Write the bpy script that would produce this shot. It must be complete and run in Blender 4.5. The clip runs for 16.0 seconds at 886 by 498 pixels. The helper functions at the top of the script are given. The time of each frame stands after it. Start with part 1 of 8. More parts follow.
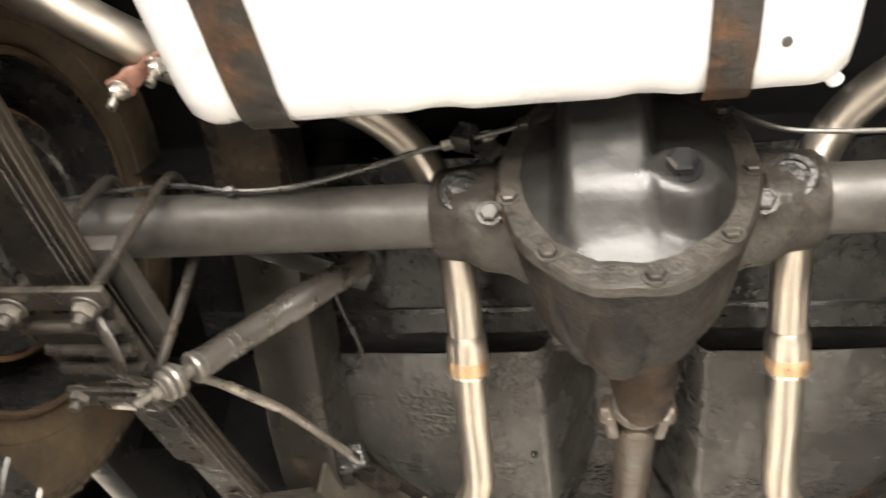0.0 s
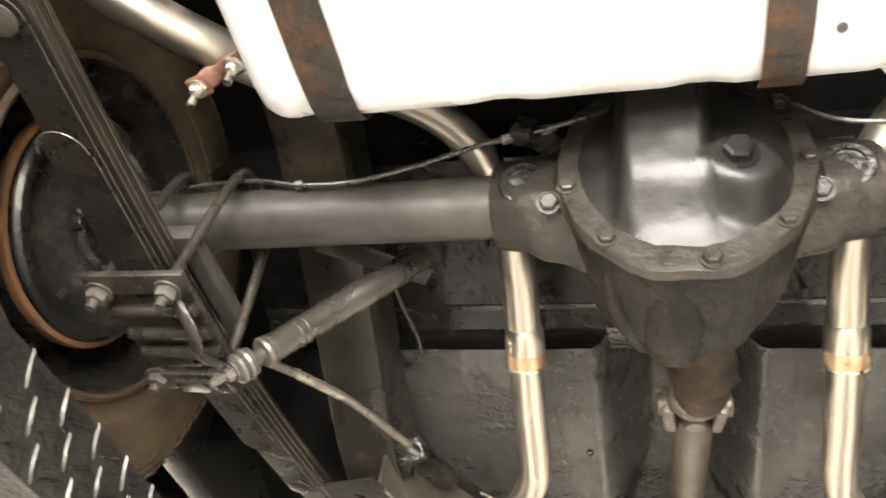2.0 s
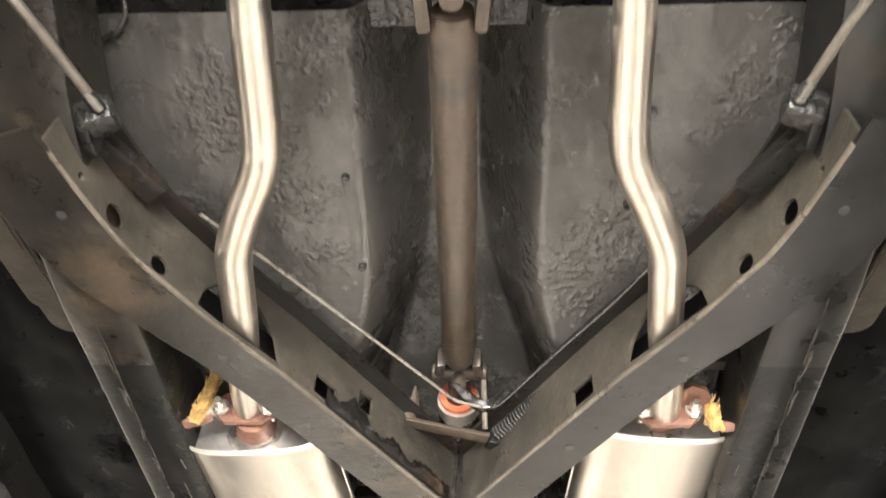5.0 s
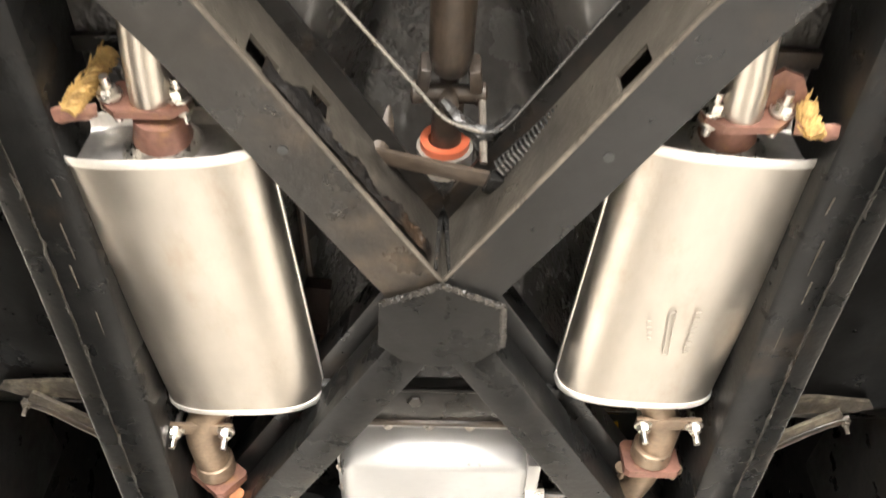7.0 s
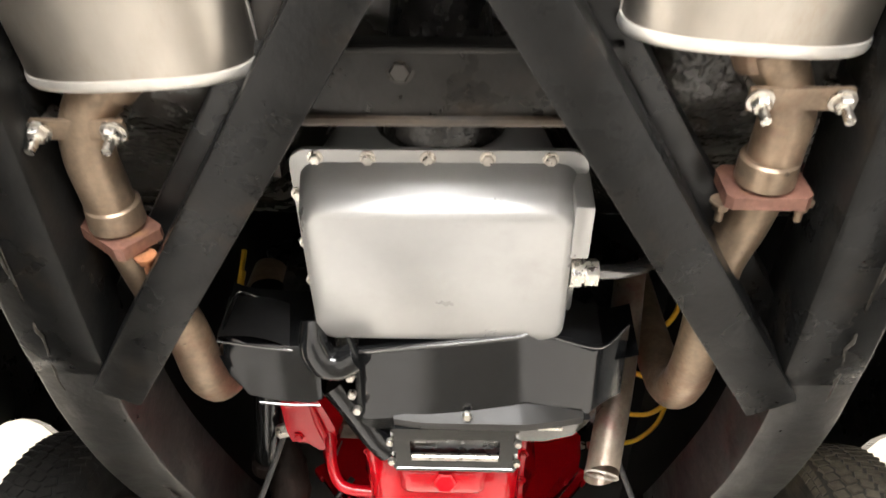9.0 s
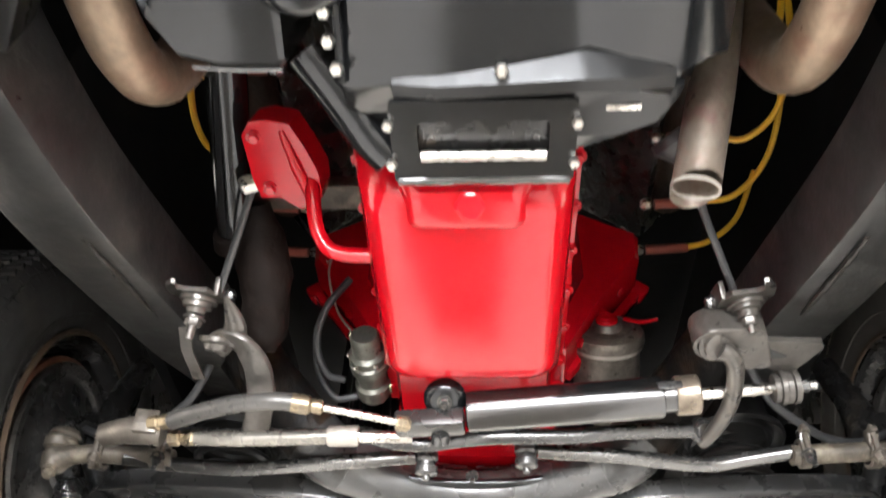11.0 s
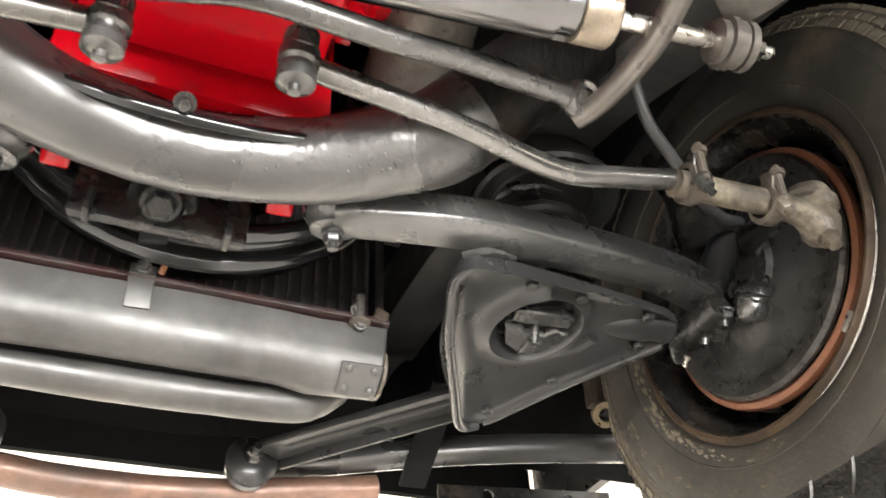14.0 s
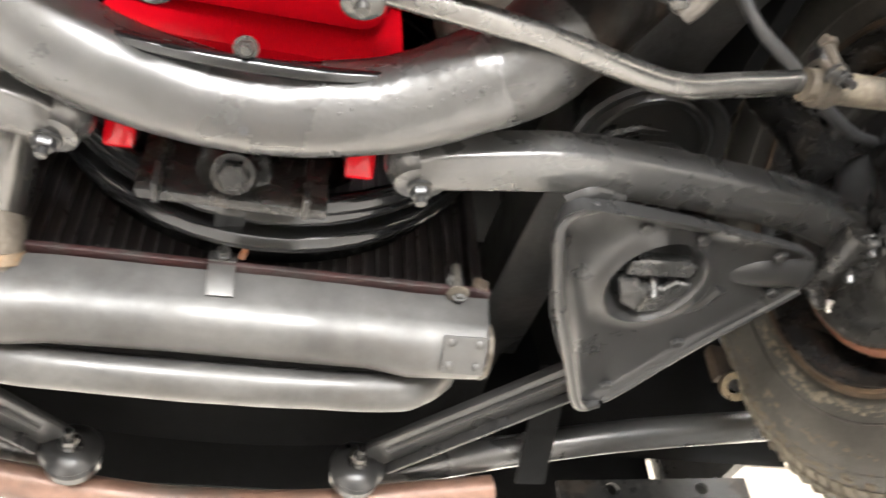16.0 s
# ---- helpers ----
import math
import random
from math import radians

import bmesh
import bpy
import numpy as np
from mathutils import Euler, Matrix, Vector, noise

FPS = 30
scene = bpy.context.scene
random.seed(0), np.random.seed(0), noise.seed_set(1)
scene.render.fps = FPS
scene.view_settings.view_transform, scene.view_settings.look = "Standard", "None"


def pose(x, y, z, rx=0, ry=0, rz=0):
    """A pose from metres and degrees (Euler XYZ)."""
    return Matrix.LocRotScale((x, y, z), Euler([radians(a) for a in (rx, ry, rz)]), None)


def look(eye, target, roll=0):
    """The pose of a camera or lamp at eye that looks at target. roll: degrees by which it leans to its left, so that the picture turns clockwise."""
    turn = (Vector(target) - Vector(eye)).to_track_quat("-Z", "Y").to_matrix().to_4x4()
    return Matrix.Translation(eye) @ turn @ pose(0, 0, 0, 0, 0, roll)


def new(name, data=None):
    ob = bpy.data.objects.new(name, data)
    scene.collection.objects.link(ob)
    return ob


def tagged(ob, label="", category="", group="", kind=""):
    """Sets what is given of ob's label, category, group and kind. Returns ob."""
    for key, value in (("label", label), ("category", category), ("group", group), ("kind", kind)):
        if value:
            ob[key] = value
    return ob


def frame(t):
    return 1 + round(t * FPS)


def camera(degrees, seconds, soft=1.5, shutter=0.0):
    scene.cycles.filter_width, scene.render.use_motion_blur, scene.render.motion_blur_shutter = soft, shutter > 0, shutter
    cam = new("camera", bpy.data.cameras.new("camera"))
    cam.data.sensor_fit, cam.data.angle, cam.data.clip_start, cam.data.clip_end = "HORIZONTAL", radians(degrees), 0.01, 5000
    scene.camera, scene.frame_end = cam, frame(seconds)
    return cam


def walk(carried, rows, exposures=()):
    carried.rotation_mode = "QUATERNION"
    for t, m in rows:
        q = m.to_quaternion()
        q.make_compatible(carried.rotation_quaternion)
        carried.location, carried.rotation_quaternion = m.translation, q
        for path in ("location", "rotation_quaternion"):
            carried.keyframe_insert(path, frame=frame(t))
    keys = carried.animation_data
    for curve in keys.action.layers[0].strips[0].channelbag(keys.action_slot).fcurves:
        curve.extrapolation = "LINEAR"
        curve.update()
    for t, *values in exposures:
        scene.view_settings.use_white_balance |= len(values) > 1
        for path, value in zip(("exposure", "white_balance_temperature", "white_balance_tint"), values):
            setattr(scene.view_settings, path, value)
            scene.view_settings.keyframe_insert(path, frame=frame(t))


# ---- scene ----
cam = camera(56.6, 16.0, 1.5, 0.4)
PATH = [
    (0.0, (-0.0223, -0.5684, 1.5022), (-0.2080, 0.1410, 2.1821), 8.08),
    (0.5, (-0.0559, -0.5893, 1.5014), (-0.3364, 0.0883, 2.1813), 10.94),
    (1.0, (-0.0655, -0.5897, 1.4997), (-0.3799, 0.0756, 2.1769), 12.78),
    (1.5, (-0.0567, -0.5796, 1.4862), (-0.3633, 0.0887, 2.1640), 13.64),
    (2.0, (-0.0261, -0.5710, 1.4611), (-0.2723, 0.1120, 2.1487), 11.74),
    (2.5, (0.0039, -0.5412, 1.4294), (-0.1665, 0.1498, 2.1319), 8.14),
    (3.0, (0.0456, -0.4971, 1.3917), (-0.0648, 0.1876, 2.1121), 6.01),
    (3.2, (0.0612, -0.4749, 1.3707), (-0.0361, 0.2004, 2.1018), 6.14),
    (5.3, (0.0409, 0.0319, 1.3216), (-0.0045, 0.6903, 2.0729), 2.66),
    (5.5, (0.0408, 0.0749, 1.3239), (-0.0050, 0.7497, 2.0605), 2.19),
    (6.0, (0.0387, 0.1733, 1.3235), (-0.0140, 0.8630, 2.0457), 2.51),
    (6.5, (0.0275, 0.2965, 1.3324), (-0.0092, 0.9797, 2.0616), 2.97),
    (7.0, (-0.0071, 0.4286, 1.3470), (0.0009, 1.1078, 2.0809), 0.84),
    (7.5, (0.0058, 0.5683, 1.3523), (0.0061, 1.2454, 2.0882), 0.90),
    (8.0, (0.0220, 0.7279, 1.3725), (0.0121, 1.4006, 2.1124), 1.05),
    (8.2, (0.0356, 0.7869, 1.3719), (0.0164, 1.4556, 2.1151), 1.67),
    (10.3, (0.0085, 1.2189, 1.4372), (-0.0298, 1.9159, 2.1532), 2.83),
    (10.5, (0.0040, 1.2605, 1.4362), (-0.0360, 1.9633, 2.1464), 2.48),
    (11.0, (0.0187, 1.4206, 1.4284), (-0.0351, 2.1315, 2.1296), 2.61),
    (11.5, (0.0295, 1.5573, 1.4223), (-0.0378, 2.2746, 2.1158), 3.20),
    (12.0, (0.0214, 1.6495, 1.4184), (-0.0372, 2.3743, 2.1048), 3.35),
    (12.5, (-0.0246, 1.7568, 1.4440), (-0.0070, 2.4889, 2.1250), 2.09),
    (13.0, (-0.0320, 1.8384, 1.4878), (0.1124, 2.5567, 2.1683), 0.05),
    (13.5, (-0.0219, 1.9040, 1.4978), (0.2239, 2.6199, 2.1513), -1.10),
    (14.0, (0.0070, 1.9710, 1.5025), (0.3167, 2.6822, 2.1335), -2.92),
    (14.5, (0.0458, 2.0155, 1.5124), (0.3850, 2.7053, 2.1520), -4.26),
    (15.0, (0.0706, 2.0351, 1.5097), (0.4225, 2.7045, 2.1639), -5.35),
    (15.5, (0.0607, 2.0516, 1.5044), (0.3756, 2.7352, 2.1628), -5.87),
    (16.0, (0.0228, 2.0693, 1.5038), (0.2350, 2.7897, 2.1640), -4.37),
]
EXPOSURES = [(0.0, -0.06, 6800, 10), (2.0, 0.06, 6800, 10), (3.0, 0.34, 6700, 10), (6.0, 0.24, 6500, 10), (7.0, 0.10, 6500, 10), (7.5, -0.20, 6500, 10), (8.0, -0.32, 6400, 10), (10.5, -0.20, 6300, 10), (11.0, 0.14, 5950, 10), (12.0, 0.28, 5950, 10), (12.7, 0.20, 6150, 10), (13.5, 0.24, 6250, 10), (14.0, 0.36, 6300, 10), (14.5, 0.48, 6200, 10), (15.5, 0.62, 6200, 10), (16.0, 0.72, 6200, 10)]
walk(cam, [(t, look(eye, target, roll)) for t, eye, target, roll in PATH], EXPOSURES)

# ---- world and light ----
world = bpy.data.worlds.new("garage_air")
scene.world = world
world.use_nodes = True
world.node_tree.nodes["Background"].inputs[0].default_value = (0.9, 0.95, 1.0, 1)
world.node_tree.nodes["Background"].inputs[1].default_value = 0.05


def area_lamp(name, m, sx, sy, watts, colour):
    data = bpy.data.lights.new(name, "AREA")
    data.shape, data.size, data.size_y, data.energy, data.color = "RECTANGLE", sx, sy, watts, colour
    ob = new(name, data)
    ob.matrix_world = m
    return ob


# daylight through the open garage door behind the car, and two ceiling strips
area_lamp("door_daylight", look((0, -3.9, 1.0), (0, 0, 1.25)), 4.4, 2.0, 1800, (1.0, 0.97, 0.93))
area_lamp("ceiling_strip_light", look((-1.7, 2.6, 3.9), (-1.7, 2.6, 0)), 0.3, 5.0, 1250, (1.0, 0.97, 0.92))
area_lamp("ceiling_strip_light", look((1.7, 2.6, 3.9), (1.7, 2.6, 0)), 0.3, 5.0, 1250, (1.0, 0.97, 0.92))


# ---- materials ----
def mat(name, base, rough=0.5, metal=0.0, vary=0.35, scale=14.0, bump=0.15, bscale=90.0, spots=None, amount=0.0,
        sscale=9.0, coat=0.0, rvary=0.15, stretch=(1, 1, 1), depth=0.004, spec=0.5, blisters=0.0, bsize=90.0):
    """Two scales of colour change, a fine relief, and a second colour in patches."""
    m = bpy.data.materials.new(name)
    m.use_nodes = True
    nt = m.node_tree
    n, l = nt.nodes, nt.links
    b = n["Principled BSDF"]
    co = n.new("ShaderNodeTexCoord")
    mp = n.new("ShaderNodeMapping")
    mp.inputs["Scale"].default_value = stretch
    l.new(co.outputs["Object"], mp.inputs["Vector"])

    def nz(sc, det=6.0, ro=0.6):
        k = n.new("ShaderNodeTexNoise")
        k.inputs["Scale"].default_value, k.inputs["Detail"].default_value, k.inputs["Roughness"].default_value = sc, det, ro
        l.new(mp.outputs[0], k.inputs["Vector"])
        return k

    big, fine = nz(scale), nz(scale * 7.3, 4.0)
    ramp = n.new("ShaderNodeMapRange")
    ramp.inputs[1].default_value, ramp.inputs[2].default_value = 0.25, 0.75
    ramp.inputs[3].default_value, ramp.inputs[4].default_value = 1 - vary, 1 + vary
    l.new(big.outputs[0], ramp.inputs[0])
    ramp2 = n.new("ShaderNodeMapRange")
    ramp2.inputs[1].default_value, ramp2.inputs[2].default_value = 0.25, 0.75
    ramp2.inputs[3].default_value, ramp2.inputs[4].default_value = 1 - vary * 0.5, 1 + vary * 0.5
    l.new(fine.outputs[0], ramp2.inputs[0])
    mul = n.new("ShaderNodeMath")
    mul.operation = "MULTIPLY"
    l.new(ramp.outputs[0], mul.inputs[0])
    l.new(ramp2.outputs[0], mul.inputs[1])
    sc = n.new("ShaderNodeVectorMath")
    sc.operation = "SCALE"
    sc.inputs[0].default_value = base
    l.new(mul.outputs[0], sc.inputs["Scale"])
    out = sc.outputs[0]
    if spots:
        k = nz(sscale, 8.0, 0.7)
        th = n.new("ShaderNodeMapRange")
        th.interpolation_type = "SMOOTHSTEP"
        th.inputs[1].default_value, th.inputs[2].default_value = 0.54 - amount * 0.4, 0.82 - amount * 0.4
        l.new(k.outputs[0], th.inputs[0])
        mx = n.new("ShaderNodeMix")
        mx.data_type = "RGBA"
        l.new(th.outputs[0], mx.inputs["Factor"])
        l.new(out, mx.inputs[6])
        mx.inputs[7].default_value = (*spots, 1)
        out = mx.outputs[2]
        if metal > 0.3:
            mm = n.new("ShaderNodeMapRange")
            mm.inputs[3].default_value, mm.inputs[4].default_value = metal, metal * 0.25
            l.new(th.outputs[0], mm.inputs[0])
            l.new(mm.outputs[0], b.inputs["Metallic"])
    l.new(out, b.inputs["Base Color"])
    rr = n.new("ShaderNodeMapRange")
    rr.inputs[1].default_value, rr.inputs[2].default_value = 0.3, 0.7
    rr.inputs[3].default_value, rr.inputs[4].default_value = max(0.04, rough - rvary), min(1.0, rough + rvary)
    l.new(nz(scale * 2.1).outputs[0], rr.inputs[0])
    l.new(rr.outputs[0], b.inputs["Roughness"])
    b.inputs["Metallic"].default_value = metal
    b.inputs["Specular IOR Level"].default_value = spec
    b.inputs["Coat Weight"].default_value = coat
    b.inputs["Coat Roughness"].default_value = 0.08
    if bump:
        bp = n.new("ShaderNodeBump")
        bp.inputs["Strength"].default_value, bp.inputs["Distance"].default_value = bump, depth
        l.new(nz(bscale, 5.0).outputs[0], bp.inputs["Height"])
        l.new(bp.outputs[0], b.inputs["Normal"])
        if blisters:  # round blisters in patches, as thick brushed or sprayed coating has
            dome = n.new("ShaderNodeMapRange")
            dome.interpolation_type = "SMOOTHSTEP"
            dome.inputs[1].default_value, dome.inputs[2].default_value = 0.36, 0.74
            l.new(nz(bsize, 1.0, 0.4).outputs[0], dome.inputs[0])
            patch = n.new("ShaderNodeMapRange")
            patch.interpolation_type = "SMOOTHSTEP"
            patch.inputs[1].default_value, patch.inputs[2].default_value = 0.44, 0.60
            l.new(nz(6.5, 3.0).outputs[0], patch.inputs[0])
            hgt = n.new("ShaderNodeMath")
            hgt.operation = "MULTIPLY"
            l.new(dome.outputs[0], hgt.inputs[0])
            l.new(patch.outputs[0], hgt.inputs[1])
            bl = n.new("ShaderNodeBump")
            bl.inputs["Strength"].default_value, bl.inputs["Distance"].default_value = blisters, 0.0035
            l.new(hgt.outputs[0], bl.inputs["Height"])
            l.new(bp.outputs[0], bl.inputs["Normal"])
            l.new(bl.outputs[0], b.inputs["Normal"])
    return m


M = {}
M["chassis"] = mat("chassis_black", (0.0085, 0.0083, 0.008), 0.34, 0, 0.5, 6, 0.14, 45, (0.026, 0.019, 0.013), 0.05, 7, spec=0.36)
M["chassis_worn"] = mat("chassis_black_worn", (0.0095, 0.0088, 0.008), 0.34, 0, 0.5, 8, 0.3, 60, (0.042, 0.027, 0.016), 0.10, 6, spec=0.28)
M["leg_worn"] = mat("worn_brown_black_frame", (0.013, 0.0115, 0.0095), 0.34, 0.05, 0.5, 7, 0.35, 55, (0.068, 0.050, 0.034), 0.09, 6, spec=0.38)
M["rail_black"] = mat("glossy_black_frame", (0.0075, 0.0075, 0.0073), 0.30, 0, 0.5, 6, 0.22, 60, (0.030, 0.022, 0.015), 0.04, 9, spec=0.20, rvary=0.10)
M["edge_worn"] = mat("rubbed_edge", (0.085, 0.073, 0.058), 0.35, 0.4, 0.5, 16, 0.2, 80, (0.03, 0.025, 0.02), 0.2, 12)
# dusty web, its base also lightened for the light from behind
M["web"] = mat("dusty_lit_frame_web", (0.040, 0.035, 0.028), 0.40, 0.1, 0.55, 9, 0.40, 60, (0.014, 0.012, 0.010), 0.18, 8)
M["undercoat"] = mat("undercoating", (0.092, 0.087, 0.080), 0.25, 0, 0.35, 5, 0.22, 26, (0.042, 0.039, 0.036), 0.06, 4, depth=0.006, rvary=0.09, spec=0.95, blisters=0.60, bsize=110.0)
M["axle"] = mat("axle_satin_black", (0.038, 0.035, 0.031), 0.50, 0.2, 0.35, 12, 0.18, 70, (0.011, 0.010, 0.009), 0.12, 7, spec=0.45)
M["cover"] = mat("cover_gloss_black", (0.0085, 0.0080, 0.0074), 0.36, 0.0, 0.4, 12, 0.30, 26, rvary=0.10, spec=0.30)
M["cast"] = mat("greasy_cast_iron", (0.011, 0.0105, 0.0098), 0.26, 0, 0.5, 16, 0.6, 70, (0.035, 0.028, 0.020), 0.06, 16, depth=0.005, spec=0.42)
M["housing"] = mat("dusty_axle_casting", (0.023, 0.020, 0.0165), 0.38, 0.1, 0.6, 22, 0.6, 60, (0.007, 0.006, 0.005), 0.22, 18, depth=0.005, spec=0.38)
M["rusty"] = mat("rusty_cast_iron", (0.060, 0.044, 0.031), 0.42, 0.2, 0.5, 12, 0.35, 80, (0.025, 0.022, 0.02), 0.35, 12)
M["rust"] = mat("bright_rust", (0.28, 0.11, 0.045), 0.75, 0.0, 0.5, 25, 0.5, 120, (0.10, 0.05, 0.03), 0.25, 22)
M["neck_rust"] = mat("patchy_neck_rust", (0.16, 0.12, 0.08), 0.6, 0.1, 0.5, 25, 0.4, 120, (0.30, 0.15, 0.05), 0.2, 40)
M["primer"] = mat("red_oxide_flange", (0.17, 0.082, 0.060), 0.5, 0.25, 0.4, 25, 0.3, 140, (0.26, 0.14, 0.065), 0.15, 30)
M["steel"] = mat("aluminised_pipe", (0.44, 0.405, 0.355), 0.36, 1.0, 0.10, 18, 0.0, 200, (0.42, 0.35, 0.26), 0.05, 20, rvary=0.05)
M["bluedpipe"] = mat("heat_tinted_pipe", (0.46, 0.31, 0.19), 0.38, 0.85, 0.25, 40, 0.05, 200, (0.50, 0.40, 0.26), 0.15, 30)
M["muffler"] = mat("muffler_steel", (0.45, 0.42, 0.375), 0.38, 1.0, 0.10, 5, 0.03, 60, (0.33, 0.265, 0.19), 0.15, 9, rvary=0.07, stretch=(1.3, 0.6, 1))
M["capsteel"] = mat("bright_cap_steel", (0.60, 0.575, 0.54), 0.42, 0.9, 0.2, 20, 0.05, 60, rvary=0.10)
M["oldpipe"] = mat("weathered_pipe", (0.235, 0.175, 0.122), 0.42, 0.6, 0.35, 20, 0.15, 120, (0.17, 0.085, 0.05), 0.16, 14)
M["zinc"] = mat("zinc_fastener", (0.66, 0.63, 0.58), 0.32, 1.0, 0.2, 60, 0.1, 200)
# matte near-black: the shade inside closed-in places put into the colour
M["shade_black"] = mat("matte_shade_black", (0.006, 0.006, 0.006), 0.95, 0, 0.3, 6, 0.3, 30, rvary=0.04, spec=0.1)
M["tank"] = mat("white_tank_plastic", (0.58, 0.59, 0.60), 0.35, 0, 0.03, 6, 0.1, 30)
M["strap"] = mat("rusting_strap", (0.045, 0.04, 0.035), 0.5, 0.1, 0.5, 30, 0.6, 120, (0.18, 0.08, 0.03), 0.20, 14)
M["spring"] = mat("spring_black", (0.024, 0.021, 0.018), 0.32, 0.1, 0.4, 20, 0.15, 80, (0.055, 0.042, 0.03), 0.08, 12, coat=0.3)
M["dusty_leaf"] = mat("dusty_spring_leaf", (0.072, 0.060, 0.046), 0.45, 0.1, 0.4, 20, 0.2, 80, (0.026, 0.022, 0.018), 0.15, 14)
M["bulkhead"] = mat("gloss_undercoat", (0.016, 0.0155, 0.0148), 0.20, 0, 0.4, 7, 0.35, 22, (0.04, 0.037, 0.033), 0.04, 30, depth=0.006, rvary=0.08, spec=0.50, blisters=0.40, bsize=95.0)
M["red"] = mat("engine_red", (0.40, 0.0018, 0.007), 0.17, 0, 0.06, 8, 0.03, 40, rvary=0.05, spec=0.45)
M["pan"] = mat("silver_pan", (0.385, 0.385, 0.38), 0.34, 0.55, 0.05, 8, 0.03, 60, (0.32, 0.315, 0.305), 0.05, 9, rvary=0.08)
M["gloss"] = mat("gloss_black", (0.006, 0.0062, 0.0066), 0.14, 0, 0.2, 10, 0.04, 40, rvary=0.05)
M["cross"] = mat("crossmember_black", (0.090, 0.089, 0.087), 0.28, 0.65, 0.14, 6, 0.05, 30, (0.062, 0.060, 0.056), 0.06, 12, rvary=0.07, blisters=0.07, bsize=150.0)
M["cross_grimy"] = mat("greasy_crossmember", (0.050, 0.049, 0.047), 0.33, 0.5, 0.35, 20, 0.25, 60, (0.014, 0.012, 0.010), 0.24, 22, rvary=0.12)
M["barrel"] = mat("polished_dark_barrel", (0.11, 0.108, 0.106), 0.17, 0.95, 0.10, 14, 0.0, 120, rvary=0.04)
M["arm"] = mat("control_arm_black", (0.031, 0.0305, 0.030), 0.30, 0.4, 0.12, 6, 0.03, 30, rvary=0.06)
M["chrome"] = mat("satin_metal", (0.16, 0.158, 0.156), 0.2, 0.9, 0.12, 14, 0.0, 120, rvary=0.05)
M["greymetal"] = mat("worn_grey_metal", (0.135, 0.131, 0.125), 0.25, 0.9, 0.18, 16, 0.0, 60, (0.105, 0.098, 0.088), 0.08, 12, rvary=0.07)
M["forged"] = mat("dull_forged_steel", (0.098, 0.090, 0.080), 0.34, 0.6, 0.35, 20, 0.2, 70, (0.055, 0.045, 0.035), 0.2, 16, rvary=0.12)
M["darkmetal"] = mat("dark_bare_metal", (0.085, 0.083, 0.08), 0.27, 0.8, 0.2, 16, 0.0, 60, (0.062, 0.059, 0.055), 0.12, 12, rvary=0.08)
M["dirtymetal"] = mat("grimy_metal", (0.115, 0.10, 0.082), 0.38, 0.5, 0.5, 30, 0.35, 90, (0.05, 0.04, 0.03), 0.25, 26)
M["dust"] = mat("dust_caked_metal", (0.062, 0.052, 0.040), 0.5, 0.3, 0.5, 40, 0.5, 90, (0.21, 0.18, 0.13), 0.22, 30)
M["brass"] = mat("tarnished_fitting", (0.28, 0.225, 0.145), 0.33, 0.9, 0.35, 40, 0.15, 120, (0.09, 0.07, 0.05), 0.2, 40)
M["rubber"] = mat("tyre_rubber", (0.044, 0.0405, 0.0345), 0.55, 0, 0.30, 10, 0.20, 140, (0.12, 0.098, 0.065), 0.03, 7, spec=0.36)
M["rubber_dark"] = mat("darker_tyre_rubber", (0.021, 0.020, 0.0185), 0.6, 0, 0.35, 10, 0.20, 140, (0.035, 0.030, 0.023), 0.05, 9, spec=0.22)
M["tread_dust"] = mat("dusty_tread_rubber", (0.125, 0.108, 0.082), 0.65, 0, 0.4, 14, 0.3, 140, (0.22, 0.19, 0.14), 0.14, 12, spec=0.3)
M["plate_satin"] = mat("satin_backing_plate", (0.030, 0.029, 0.027), 0.28, 0.1, 0.5, 12, 0.2, 60, (0.010, 0.0095, 0.009), 0.16, 10)
M["dried_mud"] = mat("dried_mud", (0.115, 0.100, 0.074), 0.8, 0, 0.5, 30, 0.5, 120, (0.07, 0.060, 0.043), 0.25, 30, spec=0.2)
M["plate_rough"] = mat("rough_backing_edge", (0.030, 0.0285, 0.026), 0.34, 0.2, 0.5, 40, 0.8, 110, (0.11, 0.10, 0.085), 0.10, 60, depth=0.003)
M["tan"] = mat("dusty_tyre_rubber", (0.055, 0.039, 0.023), 0.62, 0, 0.45, 9, 0.25, 120, (0.020, 0.016, 0.012), 0.28, 7, spec=0.3)
# black rubber; also the painted-in shade of hollows
M["hose"] = mat("black_hose_and_hollow", (0.025, 0.025, 0.025), 0.45, 0, 0.2, 20, 0.1, 150)
M["hose_grey"] = mat("satin_grey_hose", (0.07, 0.066, 0.06), 0.34, 0.3, 0.25, 30, 0.05, 120)
M["hose_pale"] = mat("pale_tan_hose", (0.20, 0.185, 0.16), 0.3, 0.6, 0.25, 30, 0.05, 120)
M["drum"] = mat("terracotta_drum_edge", (0.19, 0.078, 0.042), 0.5, 0.15, 0.4, 18, 0.2, 120, (0.085, 0.04, 0.024), 0.2, 9)
M["drum_brown"] = mat("rust_brown_drum_edge", (0.105, 0.050, 0.022), 0.5, 0.15, 0.5, 14, 0.2, 120, (0.05, 0.026, 0.013), 0.25, 7)
M["rim"] = mat("wheel_black", (0.013, 0.0125, 0.012), 0.25, 0, 0.4, 12, 0.12, 70, (0.055, 0.042, 0.03), 0.13, 8)
M["plate"] = mat("tread_plate_black", (0.009, 0.0088, 0.0083), 0.48, 0.0, 0.5, 60, 0.5, 160, (0.03, 0.026, 0.022), 0.10, 26, spec=0.22)
